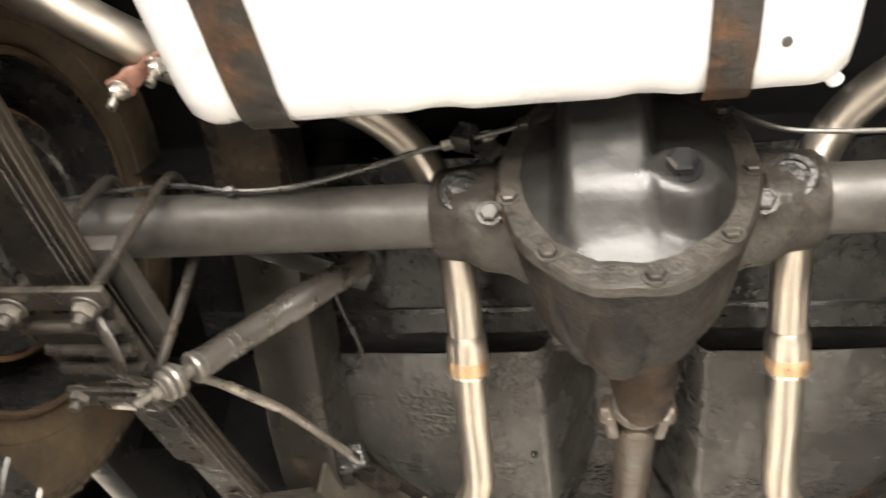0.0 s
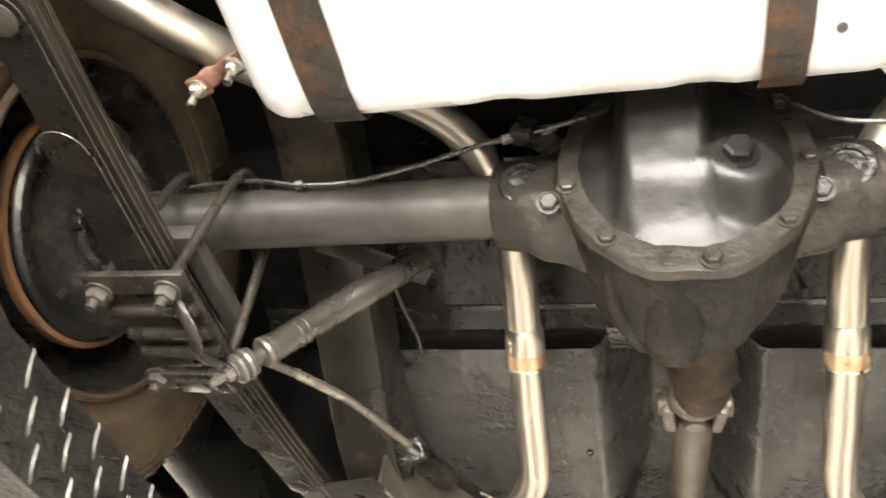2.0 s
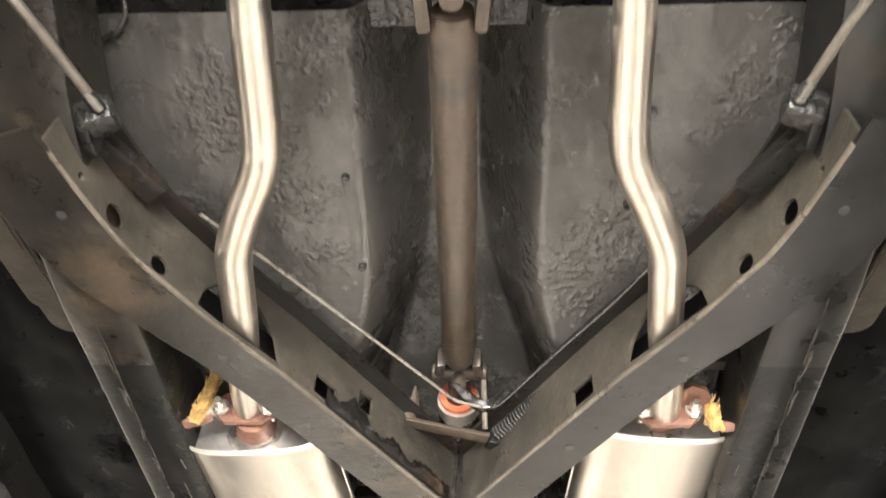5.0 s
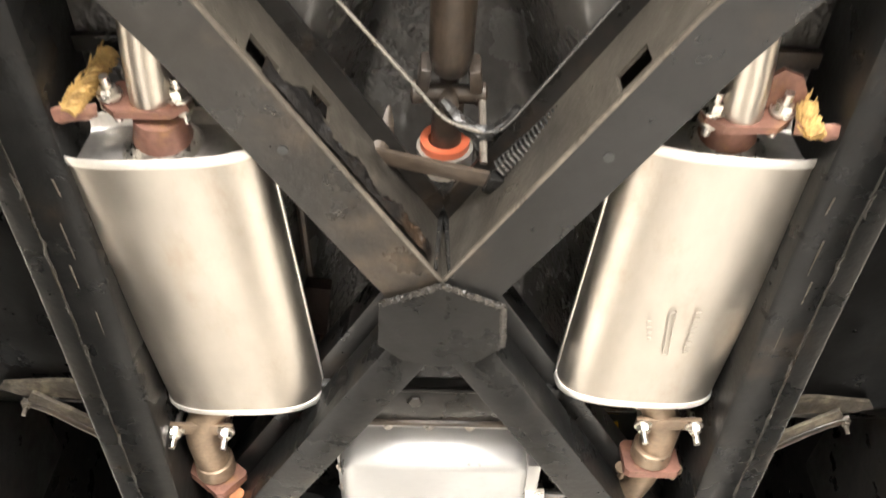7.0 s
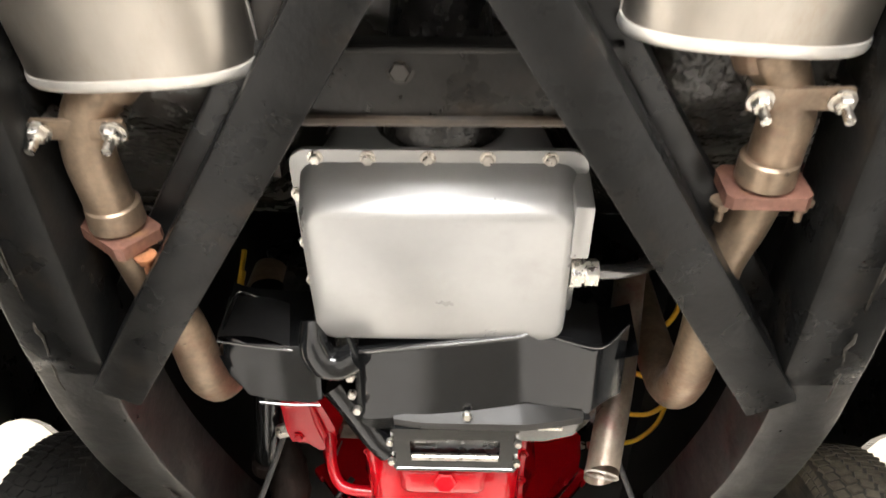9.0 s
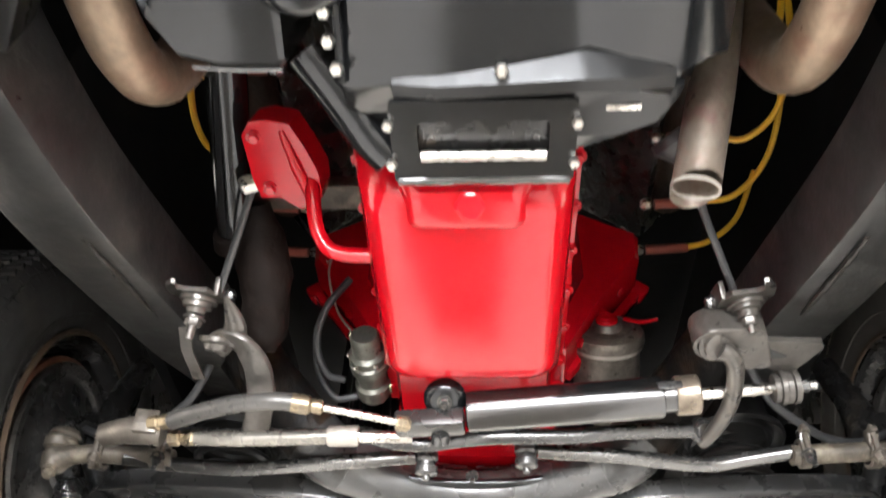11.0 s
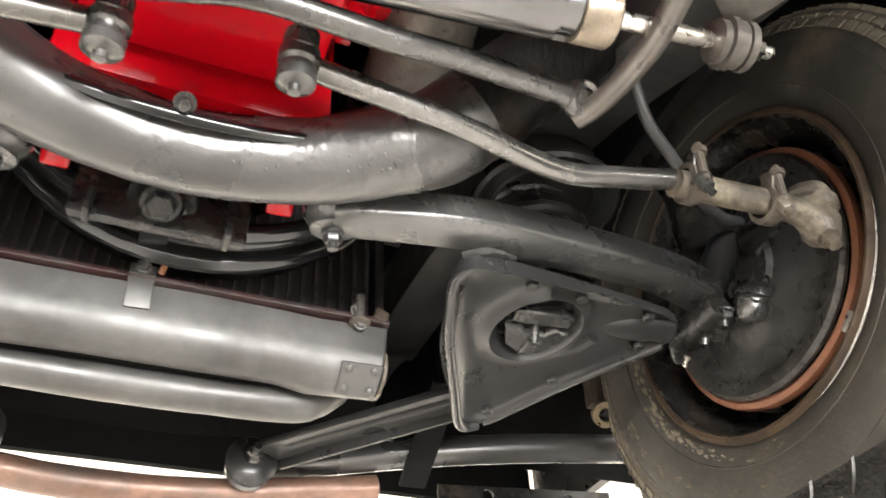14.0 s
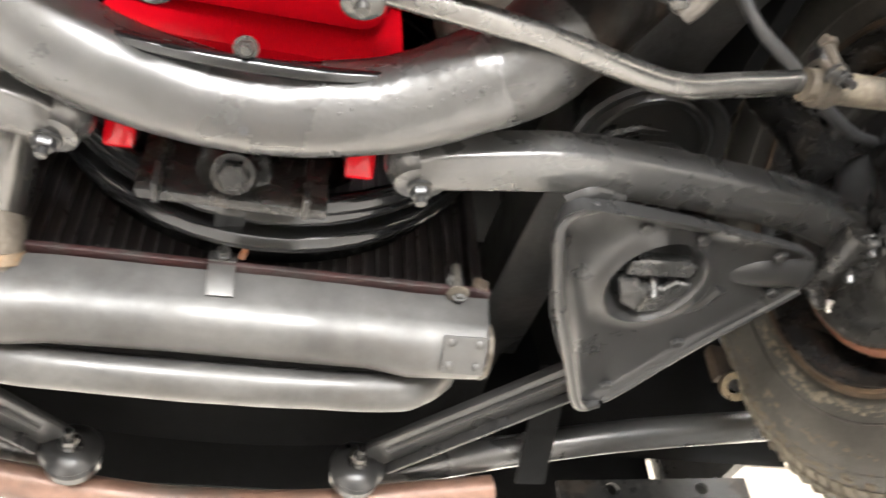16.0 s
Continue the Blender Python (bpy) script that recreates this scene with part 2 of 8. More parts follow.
# lugs lighter and more metallic than the plate, glints put into the colour
M["lug"] = mat("tread_lug_glint", (0.036, 0.034, 0.031), 0.28, 0.6, 0.5, 30, 0.1, 110, (0.010, 0.009, 0.008), 0.32, 26, spec=0.35)
M["yellow"] = mat("yellow_wire", (0.72, 0.42, 0.02), 0.4, 0, 0.1, 20, 0.02, 90)
M["boot"] = mat("brown_boot", (0.22, 0.05, 0.03), 0.5, 0, 0.1, 20, 0.05, 90)
M["ring"] = mat("orange_seal", (0.55, 0.13, 0.06), 0.45, 0, 0.1, 20, 0.05, 90)
M["seal"] = mat("pale_seal_housing", (0.33, 0.30, 0.26), 0.42, 0.3, 0.25, 30, 0.2, 90)
M["gland"] = mat("tarnished_gland", (0.20, 0.165, 0.125), 0.34, 0.7, 0.35, 40, 0.15, 120, (0.09, 0.07, 0.05), 0.15, 40)
M["gold"] = mat("gold_hanger_strap", (0.44, 0.285, 0.105), 0.75, 0.0, 0.5, 60, 0.6, 160, (0.20, 0.115, 0.045), 0.28, 90, spec=0.2)
M["olive"] = mat("olive_zinc", (0.155, 0.155, 0.13), 0.36, 0.7, 0.3, 30, 0.2, 90, (0.08, 0.072, 0.058), 0.2, 20)
M["paint"] = mat("garage_paint", (0.62, 0.58, 0.52), 0.75, 0, 0.06, 2, 0.05, 60)
M["concrete"] = mat("pale_concrete", (0.33, 0.315, 0.295), 0.55, 0, 0.15, 2, 0.15, 40, (0.26, 0.25, 0.235), 0.15, 1.5)
M["bumper"] = mat("copper_brown_bar", (0.15, 0.085, 0.06), 0.42, 0.3, 0.4, 12, 0.2, 90, (0.08, 0.065, 0.055), 0.25, 9)
M["braid"] = mat("ribbed_sheath", (0.13, 0.115, 0.098), 0.4, 0.5, 0.3, 30, 0.8, 260)
M["core"] = mat("radiator_core", (0.010, 0.008, 0.008), 0.5, 0.2, 0.3, 20, 0.1, 90)
M["fin"] = mat("radiator_tube_edge", (0.045, 0.037, 0.036), 0.36, 0.4, 0.4, 20, 0.1, 90, (0.016, 0.012, 0.012), 0.15, 14)
M["mount"] = mat("dull_shock_mount", (0.075, 0.074, 0.072), 0.24, 0.8, 0.3, 14, 0.15, 90, (0.03, 0.029, 0.028), 0.2, 20)
M["carrier"] = mat("carrier_grime", (0.0055, 0.0050, 0.0046), 0.45, 0.0, 0.6, 9, 0.9, 55, (0.036, 0.021, 0.011), 0.16, 13, depth=0.006, spec=0.12, stretch=(1, 0.45, 0.45))
M["nose"] = mat("pinion_rust_grime", (0.026, 0.0165, 0.010), 0.65, 0.0, 0.6, 12, 0.8, 60, (0.007, 0.006, 0.0055), 0.30, 11, depth=0.006, spec=0.14)
M["box_grime"] = mat("steering_box_grime", (0.0075, 0.0052, 0.0042), 0.6, 0.0, 0.5, 14, 0.5, 60, (0.016, 0.009, 0.007), 0.2, 9, depth=0.005, spec=0.08)
# worn grey rail paint, with some of the light on it in the base
M["rail_front_lit"] = mat("worn_lit_grey_rail", (0.024, 0.0235, 0.0225), 0.42, 0.2, 0.5, 7, 0.35, 50, (0.055, 0.050, 0.044), 0.12, 9, spec=0.45)
M["seam"] = mat("crimped_bright_seam", (0.74, 0.72, 0.68), 0.5, 0.85, 0.1, 20, 0.0)
M["draft"] = mat("part_painted_tube", (0.27, 0.225, 0.18), 0.42, 0.5, 0.3, 20, 0.15, 90, (0.20, 0.02, 0.02), 0.14, 9)
M["radiator"] = mat("radiator_grime", (0.058, 0.0565, 0.0535), 0.46, 0.45, 0.35, 9, 0.12, 40, (0.032, 0.027, 0.022), 0.18, 8, rvary=0.12)
M["lip"] = mat("dust_brown_rim_lip", (0.050, 0.033, 0.020), 0.62, 0, 0.5, 20, 0.3, 90, (0.015, 0.013, 0.011), 0.22, 14, spec=0.2)
M["burgundy"] = mat("burgundy_edge", (0.022, 0.0075, 0.0072), 0.42, 0.1, 0.6, 20, 0.4, 90, (0.03, 0.028, 0.026), 0.28, 24)


# ---- mesh helpers ----
def empty(name, at, label, category, group=""):
    ob = new(name)
    ob.location = at
    ob.empty_display_size = 0.05
    bpy.context.view_layer.update()
    return tagged(ob, label, category, group)


def finish(bm, angle=38):
    bmesh.ops.recalc_face_normals(bm, faces=bm.faces)
    for f in bm.faces:
        f.smooth = True
    lim = math.radians(angle)
    for e in bm.edges:
        if len(e.link_faces) != 2 or e.calc_face_angle(0) > lim:
            e.smooth = False


def part(name, bm, material, parent=None, label="", angle=38):
    finish(bm, angle)
    me = bpy.data.meshes.new(name)
    bm.to_mesh(me)
    bm.free()
    me.materials.append(M[material])
    ob = new(name, me)
    if parent is not None:
        ob.parent = parent
        p, m = parent, Matrix()
        while p is not None:
            m = p.matrix_basis @ m
            m = (p.matrix_parent_inverse @ m) if p.parent else m
            p = p.parent
        ob.matrix_parent_inverse = m.inverted()
    if label:
        ob["label"] = label
    return ob


def solo(name, bm, material, label, category, kind="", angle=38):
    return tagged(part(name, bm, material, None, "", angle), label, category, "", kind)


def spline(pts, sub=6):
    p = [Vector(q) for q in pts]
    if len(p) < 3 or sub < 2:
        return p
    p = [2 * p[0] - p[1]] + p + [2 * p[-1] - p[-2]]
    out = []
    for i in range(1, len(p) - 2):
        a, b, c, d = p[i - 1], p[i], p[i + 1], p[i + 2]
        for k in range(sub):
            t = k / sub
            out.append(0.5 * (2 * b + (c - a) * t + (2 * a - 5 * b + 4 * c - d) * t * t + (3 * b - a - 3 * c + d) * t ** 3))
    out.append(p[-2])
    return out


def tube(pts, r, n=16, sub=6, bm=None, hollow=False, flat=1.0, up=(0, 0, 1)):
    """A swept round bar; r may be a list (one radius a point before smoothing). flat squeezes it along up."""
    bm = bm or bmesh.new()
    c = spline(pts, sub)
    if isinstance(r, (list, tuple)):
        step = (len(c) - 1) / (len(r) - 1)
        rad = [r[min(int(i / step), len(r) - 2)] * (1 - (i / step - min(int(i / step), len(r) - 2)))
               + r[min(int(i / step), len(r) - 2) + 1] * (i / step - min(int(i / step), len(r) - 2)) for i in range(len(c))]
    else:
        rad = [r] * len(c)
    tans = [((c[min(i + 1, len(c) - 1)] - c[max(i - 1, 0)])).normalized() for i in range(len(c))]
    side = tans[0].cross(Vector(up))
    if side.length < 0.05:
        side = tans[0].cross(Vector((1, 0, 0)))
    side.normalize()
    rings = []
    for q, t, rr in zip(c, tans, rad):
        side = (side - t * side.dot(t)).normalized()
        top = side.cross(t)
        rings.append([bm.verts.new(q + rr * (math.cos(2 * math.pi * k / n) * side + flat * math.sin(2 * math.pi * k / n) * top)) for k in range(n)])
    for a, b in zip(rings, rings[1:]):
        for k in range(n):
            bm.faces.new((a[k], a[(k + 1) % n], b[(k + 1) % n], b[k]))
    if not hollow:
        bm.faces.new(rings[0][::-1])
        bm.faces.new(rings[-1])
    return bm


def lathe(profile, m, n=32, bm=None, closed=False, caps=True):
    """Turns (radius, height) pairs about m's z axis."""
    bm = bm or bmesh.new()
    rings = []
    for r, h in profile:
        if r < 1e-5:
            rings.append([bm.verts.new(m @ Vector((0, 0, h)))] * n)
        else:
            rings.append([bm.verts.new(m @ Vector((r * math.cos(2 * math.pi * k / n), r * math.sin(2 * math.pi * k / n), h))) for k in range(n)])
    pairs = list(zip(rings, rings[1:])) + ([(rings[-1], rings[0])] if closed else [])
    for a, b in pairs:
        for k in range(n):
            v = []
            for q in (a[k], a[(k + 1) % n], b[(k + 1) % n], b[k]):
                if q not in v:
                    v.append(q)
            if len(v) > 2:
                bm.faces.new(v)
    if caps and not closed:
        for r in (rings[0], rings[-1]):
            if r[0] is not r[1]:
                bm.faces.new(r)
    return bm


def along(a, b):
    """A frame at a whose z axis points to b."""
    a, b = Vector(a), Vector(b)
    return Matrix.Translation(a) @ (b - a).to_track_quat("Z", "Y").to_matrix().to_4x4()


def box(size, m=None, bevel=0.003, seg=2, bm=None):
    bm = bm or bmesh.new()
    made = bmesh.ops.create_cube(bm, size=1.0, matrix=(m or Matrix()) @ Matrix.Diagonal((*size, 1)))
    if bevel:
        es = {e for v in made["verts"] for e in v.link_edges}
        bmesh.ops.bevel(bm, geom=list(es), offset=bevel, segments=seg, affect="EDGES", profile=0.6)
    return bm


def beam(a, b, w, h, bevel=0.004, up=(0, 0, 1), bm=None):
    """A box bar from a to b, w across and h along up."""
    a, b = Vector(a), Vector(b)
    d = (b - a)
    y = d.normalized()
    x = y.cross(Vector(up)).normalized()
    z = x.cross(y)
    m = Matrix((x, y, z)).transposed().to_4x4()
    m.translation = (a + b) / 2
    return box((w, d.length, h), m, bevel, 2, bm)


def slab(loop, m, thick, holes=(), bevel=0.0, bm=None):
    """A flat plate from a 2D outline with holes, in m's xy plane, thick along its z."""
    bm = bm or bmesh.new()
    edges = []
    for ring in (loop, *holes):
        vs = [bm.verts.new(m @ Vector((x, y, 0))) for x, y in ring]
        edges += [bm.edges.new((vs[i], vs[(i + 1) % len(vs)])) for i in range(len(vs))]
    got = bmesh.ops.triangle_fill(bm, use_beauty=True, use_dissolve=False, edges=edges)
    faces = [g for g in got["geom"] if isinstance(g, bmesh.types.BMFace)]
    ext = bmesh.ops.extrude_face_region(bm, geom=faces)
    off = (m.to_3x3() @ Vector((0, 0, 1))) * thick
    bmesh.ops.translate(bm, verts=[g for g in ext["geom"] if isinstance(g, bmesh.types.BMVert)], vec=off)
    return bm


def circle(x, y, r, n=16, sx=1.0):
    return [(x + r * sx * math.cos(2 * math.pi * k / n), y + r * math.sin(2 * math.pi * k / n)) for k in range(n)]


def rounded(w, h, r, n=5):
    """A rounded rectangle's outline, w by h, round its centre."""
    out = []
    for cx, cy, a in ((w / 2 - r, h / 2 - r, 0), (-w / 2 + r, h / 2 - r, 90), (-w / 2 + r, -h / 2 + r, 180), (w / 2 - r, -h / 2 + r, 270)):
        out += [(cx + r * math.cos(math.radians(a + 90 * k / n)), cy + r * math.sin(math.radians(a + 90 * k / n))) for k in range(n + 1)]
    return out


def loft(sections, bm=None, caps=True):
    bm = bm or bmesh.new()
    rings = [[bm.verts.new(Vector(p)) for p in s] for s in sections]
    n = len(rings[0])
    for a, b in zip(rings, rings[1:]):
        for k in range(n):
            bm.faces.new((a[k], a[(k + 1) % n], b[(k + 1) % n], b[k]))
    if caps:
        bm.faces.new(rings[0][::-1])
        bm.faces.new(rings[-1])
    return bm


def bolt(at, way, r=0.007, h=0.006, washer=True, bm=None, stud=0.0):
    """A hex head at a place, pointing along way, with a washer and maybe a stud's end."""
    bm = bm or bmesh.new()
    m = along(at, Vector(at) + Vector(way))
    if washer:
        lathe([(r * 1.45, -0.001), (r * 1.45, 0.0015), (r * 0.5, 0.0015)], m, 16, bm)
    lathe([(r * 1.1, 0.001), (r * 1.1, h * 0.8), (r * 0.9, h), (0, h)], m, 6, bm)
    if stud:
        lathe([(r * 0.55, h * 0.9), (r * 0.55, h + stud), (0, h + stud)], m, 10, bm)
    return bm


def sheet(fn, nu, nv, thick=0.0, bm=None):
    """A grid surface from fn(u, v) with u, v in 0..1."""
    bm = bm or bmesh.new()
    g = [[bm.verts.new(Vector(fn(i / nu, j / nv))) for j in range(nv + 1)] for i in range(nu + 1)]
    fs = [bm.faces.new((g[i][j], g[i + 1][j], g[i + 1][j + 1], g[i][j + 1])) for i in range(nu) for j in range(nv)]
    if thick:
        bmesh.ops.solidify(bm, geom=fs, thickness=thick)
    return bm


def lumpy(bm, amp, size):
    """Small unevenness of worn or hand-made metal."""
    for v in bm.verts:
        v.co += amp * noise.noise_vector(v.co / size)
    return bm


def ease(e0, e1, t):
    k = min(max((t - e0) / (e1 - e0), 0), 1)
    return k * k * (3 - 2 * k)


# ---- the garage ----
def room_wall(name, a, b, z0, z1, thick=0.15):
    (x0, y0), (x1, y1) = a, b
    bm = beam((x0, y0, (z0 + z1) / 2), (x1, y1, (z0 + z1) / 2), thick, z1 - z0, 0)
    return solo(name, bm, "paint", "pale painted plain garage wall", "wall", "structure")


solo("floor", box((9, 12, 0.2), pose(0, 1.0, -0.1), 0), "concrete", "pale smooth concrete garage floor under the lift", "floor", "structure")
solo("ceiling", box((9, 12, 0.15), pose(0, 1.0, 4.2), 0), "paint", "pale painted plain garage ceiling", "ceiling", "structure")
room_wall("wall_west", (-4.4, -5), (-4.4, 7), 0, 4.1)
room_wall("wall_east", (4.4, -5), (4.4, 7), 0, 4.1)
room_wall("wall_north", (-4.3, 6.9), (4.3, 6.9), 0, 4.1)
room_wall("wall_south", (-4.3, -4.9), (4.3, -4.9), 0, 4.1)


# ---- the lift ----
def runway(x0, x1):
    """One wheel track of the lift: a folded tread-plate channel with raised lugs on its inner side."""
    s = 1 if x1 > x0 else -1
    ob = empty("lift_runway", ((x0 + x1) / 2, 1.0, 1.70), "black tread-plate lift runway with raised bar pattern under the wheels", "lift runway", "lift runways")
    top, low, y0, y1, t = 1.765, 1.697, -1.6, 4.3, 0.006
    bm = box((abs(x1 - x0), y1 - y0, t), pose((x0 + x1) / 2, (y0 + y1) / 2, top - t / 2), 0.0)
    part("deck", bm, "plate", ob)
    bm = box((t, y1 - y0, top - low), pose(x0 + s * t / 2, (y0 + y1) / 2, (top + low) / 2 - 0.004), 0.0015)
    part("side_flange", bm, "plate", ob)
    bm = box((t, y1 - y0, top - low), pose(x1 - s * t / 2, (y0 + y1) / 2, (top + low) / 2 - 0.004), 0.0015)
    part("side_flange", bm, "plate", ob)
    bm = bmesh.new()
    rows, pitch = 3, 0.0235
    for i in range(int((y1 - y0) / pitch)):
        for j in range(rows):
            y, z = y0 + (i + 0.5) * pitch, low + 0.010 + j * pitch
            a = 25 if (i + j) % 2 else 115
            m = pose(x0, y, z) @ pose(0, 0, 0, a, 0, 0) @ pose(0, 0, 0, 0, -90 * s, 0)
            pts = [(-0.0150, 0), (-0.006, 0.0019), (0.006, 0.0019), (0.0150, 0), (0.006, -0.0019), (-0.006, -0.0019)]
            lo = [bm.verts.new(m @ Vector((0, q[0], 0)) + (m.to_3x3() @ Vector((q[1], 0, 0)))) for q in pts]
            hi = [bm.verts.new(m @ Vector((q[1] * 0.45, q[0] * 0.8, 0.0022))) for q in pts]
            for k in range(6):
                bm.faces.new((lo[k], lo[(k + 1) % 6], hi[(k + 1) % 6], hi[k]))
            bm.faces.new(hi)
    tagged(part("tread_pattern", bm, "lug", ob), kind="stuff")
    return ob


runway(-0.45, -0.98)
runway(0.53, 1.06)


lf = empty("four_post_lift", (0, 1.3, 0), "dark steel four-post car lift carrying the runways", "car lift")
for y in (-1.75, 4.45):
    part("crossbeam", box((3.1, 0.16, 0.14), pose(0, y, 1.62), 0.006), "plate", lf)
    for x in (-1.5, 1.5):
        post = part("post", box((0.12, 0.12, 2.2), pose(x, y, 1.1), 0.006), "plate", lf)
        part("base_plate", box((0.3, 0.3, 0.012), pose(x, y, 0.007), 0.002), "plate", post)
    for x in (-0.72, 0.80):
        part("runway_end", box((0.45, 0.30, 0.04), pose(x, y + (0.12 if y < 0 else -0.12), 1.71), 0.004), "plate", lf)


# ---- body underside ----
def floor_height(x, y):
    """Underside of the floor: it falls to the front, bulges up to a tunnel over the driveshaft."""
    z = 2.187 - 0.20 * min(max(y - 0.36, 0), 0.45) - 0.03 * max(0, y - 0.81)
    z += 0.9 * max(0, y - 1.40) ** 1.2
    g = 1.3 * ease(0.66, 1.16, y)
    w0, w1 = 0.034 + 0.072 * g, 0.122 + 0.088 * g
    t = min(max((w1 - abs(x - 0.001)) / (w1 - w0), 0), 1)
    return z + 0.17 * t ** 2.4 * (3 - 2 * t)


def floor_fn(u, v, x0=-0.44, x1=0.44):
    x, y = x0 + (x1 - x0) * u, 0.36 + 1.4 * v
    return (x, y, floor_height(x, y) + 0.003 * noise.noise(Vector((x * 13, y * 13, 0))) - 0.0022 * max(0, noise.noise(Vector((x * 70, y * 70, 5))) - 0.12))


shell = empty("underbody", (0, 1.2, 2.3), "black undercoated car body floor and inner panels", "car body")
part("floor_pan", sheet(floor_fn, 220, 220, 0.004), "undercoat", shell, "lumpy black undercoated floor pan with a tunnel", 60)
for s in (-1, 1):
    # floor beyond the rails: its shade put in as a much darker black
    part("outer_floor_shaded", sheet(lambda u, v: floor_fn(u, v, s * 0.44, s * 0.74), 40, 100, 0.004), "chassis", shell, "", 60)
# bulkhead rising behind the floor pan towards the axle
part("seat_bulkhead", sheet(lambda u, v: (-0.60 + 1.2 * u, 0.334 - 0.24 * v, 2.204 + 0.09 * v + 0.003 * noise.noise(Vector((u * 20, v * 9, 3)))), 50, 16, 0.004), "bulkhead", shell, "", 60)
part("bulkhead_step", box((1.2, 0.10, 0.01), pose(0, 0.345, 2.220), 0.002), "bulkhead", shell)
# near-black inner panels, darkness of the body's hollows painted in
part("trunk_floor", box((1.10, 1.4, 0.02), pose(0, -0.50, 2.38), 0.003), "shade_black", shell)
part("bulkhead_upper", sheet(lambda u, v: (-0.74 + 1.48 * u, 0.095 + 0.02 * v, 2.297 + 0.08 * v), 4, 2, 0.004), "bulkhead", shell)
# dark sheet added to cover the lit gap above the tunnel
part("tunnel_dark_sheet", box((0.36, 0.004, 0.17), pose(0, 0.352, 2.312), 0.001), "shade_black", shell)
part("firewall", box((1.4, 0.02, 0.42), pose(0, 1.775, 2.57), 0.003), "shade_black", shell)
# plain slab added over the whole car to keep ceiling light out
part("light_block_top", box((1.84, 4.78, 0.02), pose(0, 1.17, 2.79), 0.003), "shade_black", shell)
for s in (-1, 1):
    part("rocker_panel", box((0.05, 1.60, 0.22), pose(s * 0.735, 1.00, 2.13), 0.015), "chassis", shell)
    part("inner_fender", box((0.02, 1.25, 0.55), pose(s * 0.50, 2.58, 2.47), 0.003), "shade_black", shell)
    part("wheel_house", sheet(lambda u, v: (s * (0.58 + 0.30 * v), 0.44 * math.cos(math.pi * (0.02 + 0.96 * u)), 2.05 + 0.42 * math.sin(math.pi * (0.02 + 0.96 * u))), 24, 3, 0.004), "shade_black", shell)
    # unseen shelf added to keep light from behind off the tyre
    part("tyre_light_block", box((0.36, 0.74, 0.012), pose(s * 0.73, -0.83, 2.245), 0.003), "shade_black", shell)
    part("rear_inner_panel", box((0.02, 1.0, 0.20), pose(s * 0.585, -0.05, 2.57), 0.003), "shade_black", shell)
    hull = [(-1.2, 2.78), (-1.2, 2.12)]
    for yc, ro, z0, z1 in ((0.0, 0.40, 2.12, 2.02), (2.600, 0.37, 2.02, 2.16)):
        a0, a1 = math.asin((z0 - 2.10) / ro), math.asin((z1 - 2.10) / ro)
        hull += [(yc - ro * math.cos(a0 + (math.pi - a1 - a0) * k / 20), 2.10 + ro * math.sin(a0 + (math.pi - a1 - a0) * k / 20)) for k in range(21)]
    hull += [(3.55, 2.16), (3.55, 2.78)]
    part("side_panel", slab(hull, Matrix(((0, 0, 1, s * 0.90 - 0.01), (1, 0, 0, 0), (0, 1, 0, 0), (0, 0, 0, 1))), 0.02), "chassis", shell, "black outer side panel with round wheel openings")
part("tail_panel", box((1.6, 0.02, 0.35), pose(0, -1.2, 2.32), 0.003), "chassis", shell)
part("nose_panel", box((1.75, 0.02, 0.5), pose(0, 3.55, 2.45), 0.003), "shade_black", shell)

# ---- frame ----
frame_ob = empty("chassis", (0, 1.1, 2.0), "black painted steel car frame with side rails and an X brace", "car frame")


def swept_box(pts, w, h, sub=5, bevel=0.006):
    """A box section swept along bottom-centre points, kept upright."""
    c = spline(pts, sub)
    secs = []
    for i, q in enumerate(c):
        t = c[min(i + 1, len(c) - 1)] - c[max(i - 1, 0)]
        side = Vector((t.y, -t.x, 0)).normalized()
        b = bevel
        prof = [(-w / 2 + b, 0), (w / 2 - b, 0), (w / 2 - b * 0.3, b * 0.3), (w / 2, b), (w / 2, h - b), (w / 2 - b, h), (-w / 2 + b, h), (-w / 2, h - b), (-w / 2, b), (-w / 2 + b * 0.3, b * 0.3)]
        secs.append([q + side * x + Vector((0, 0, z)) for x, z in prof])
    return loft(secs)


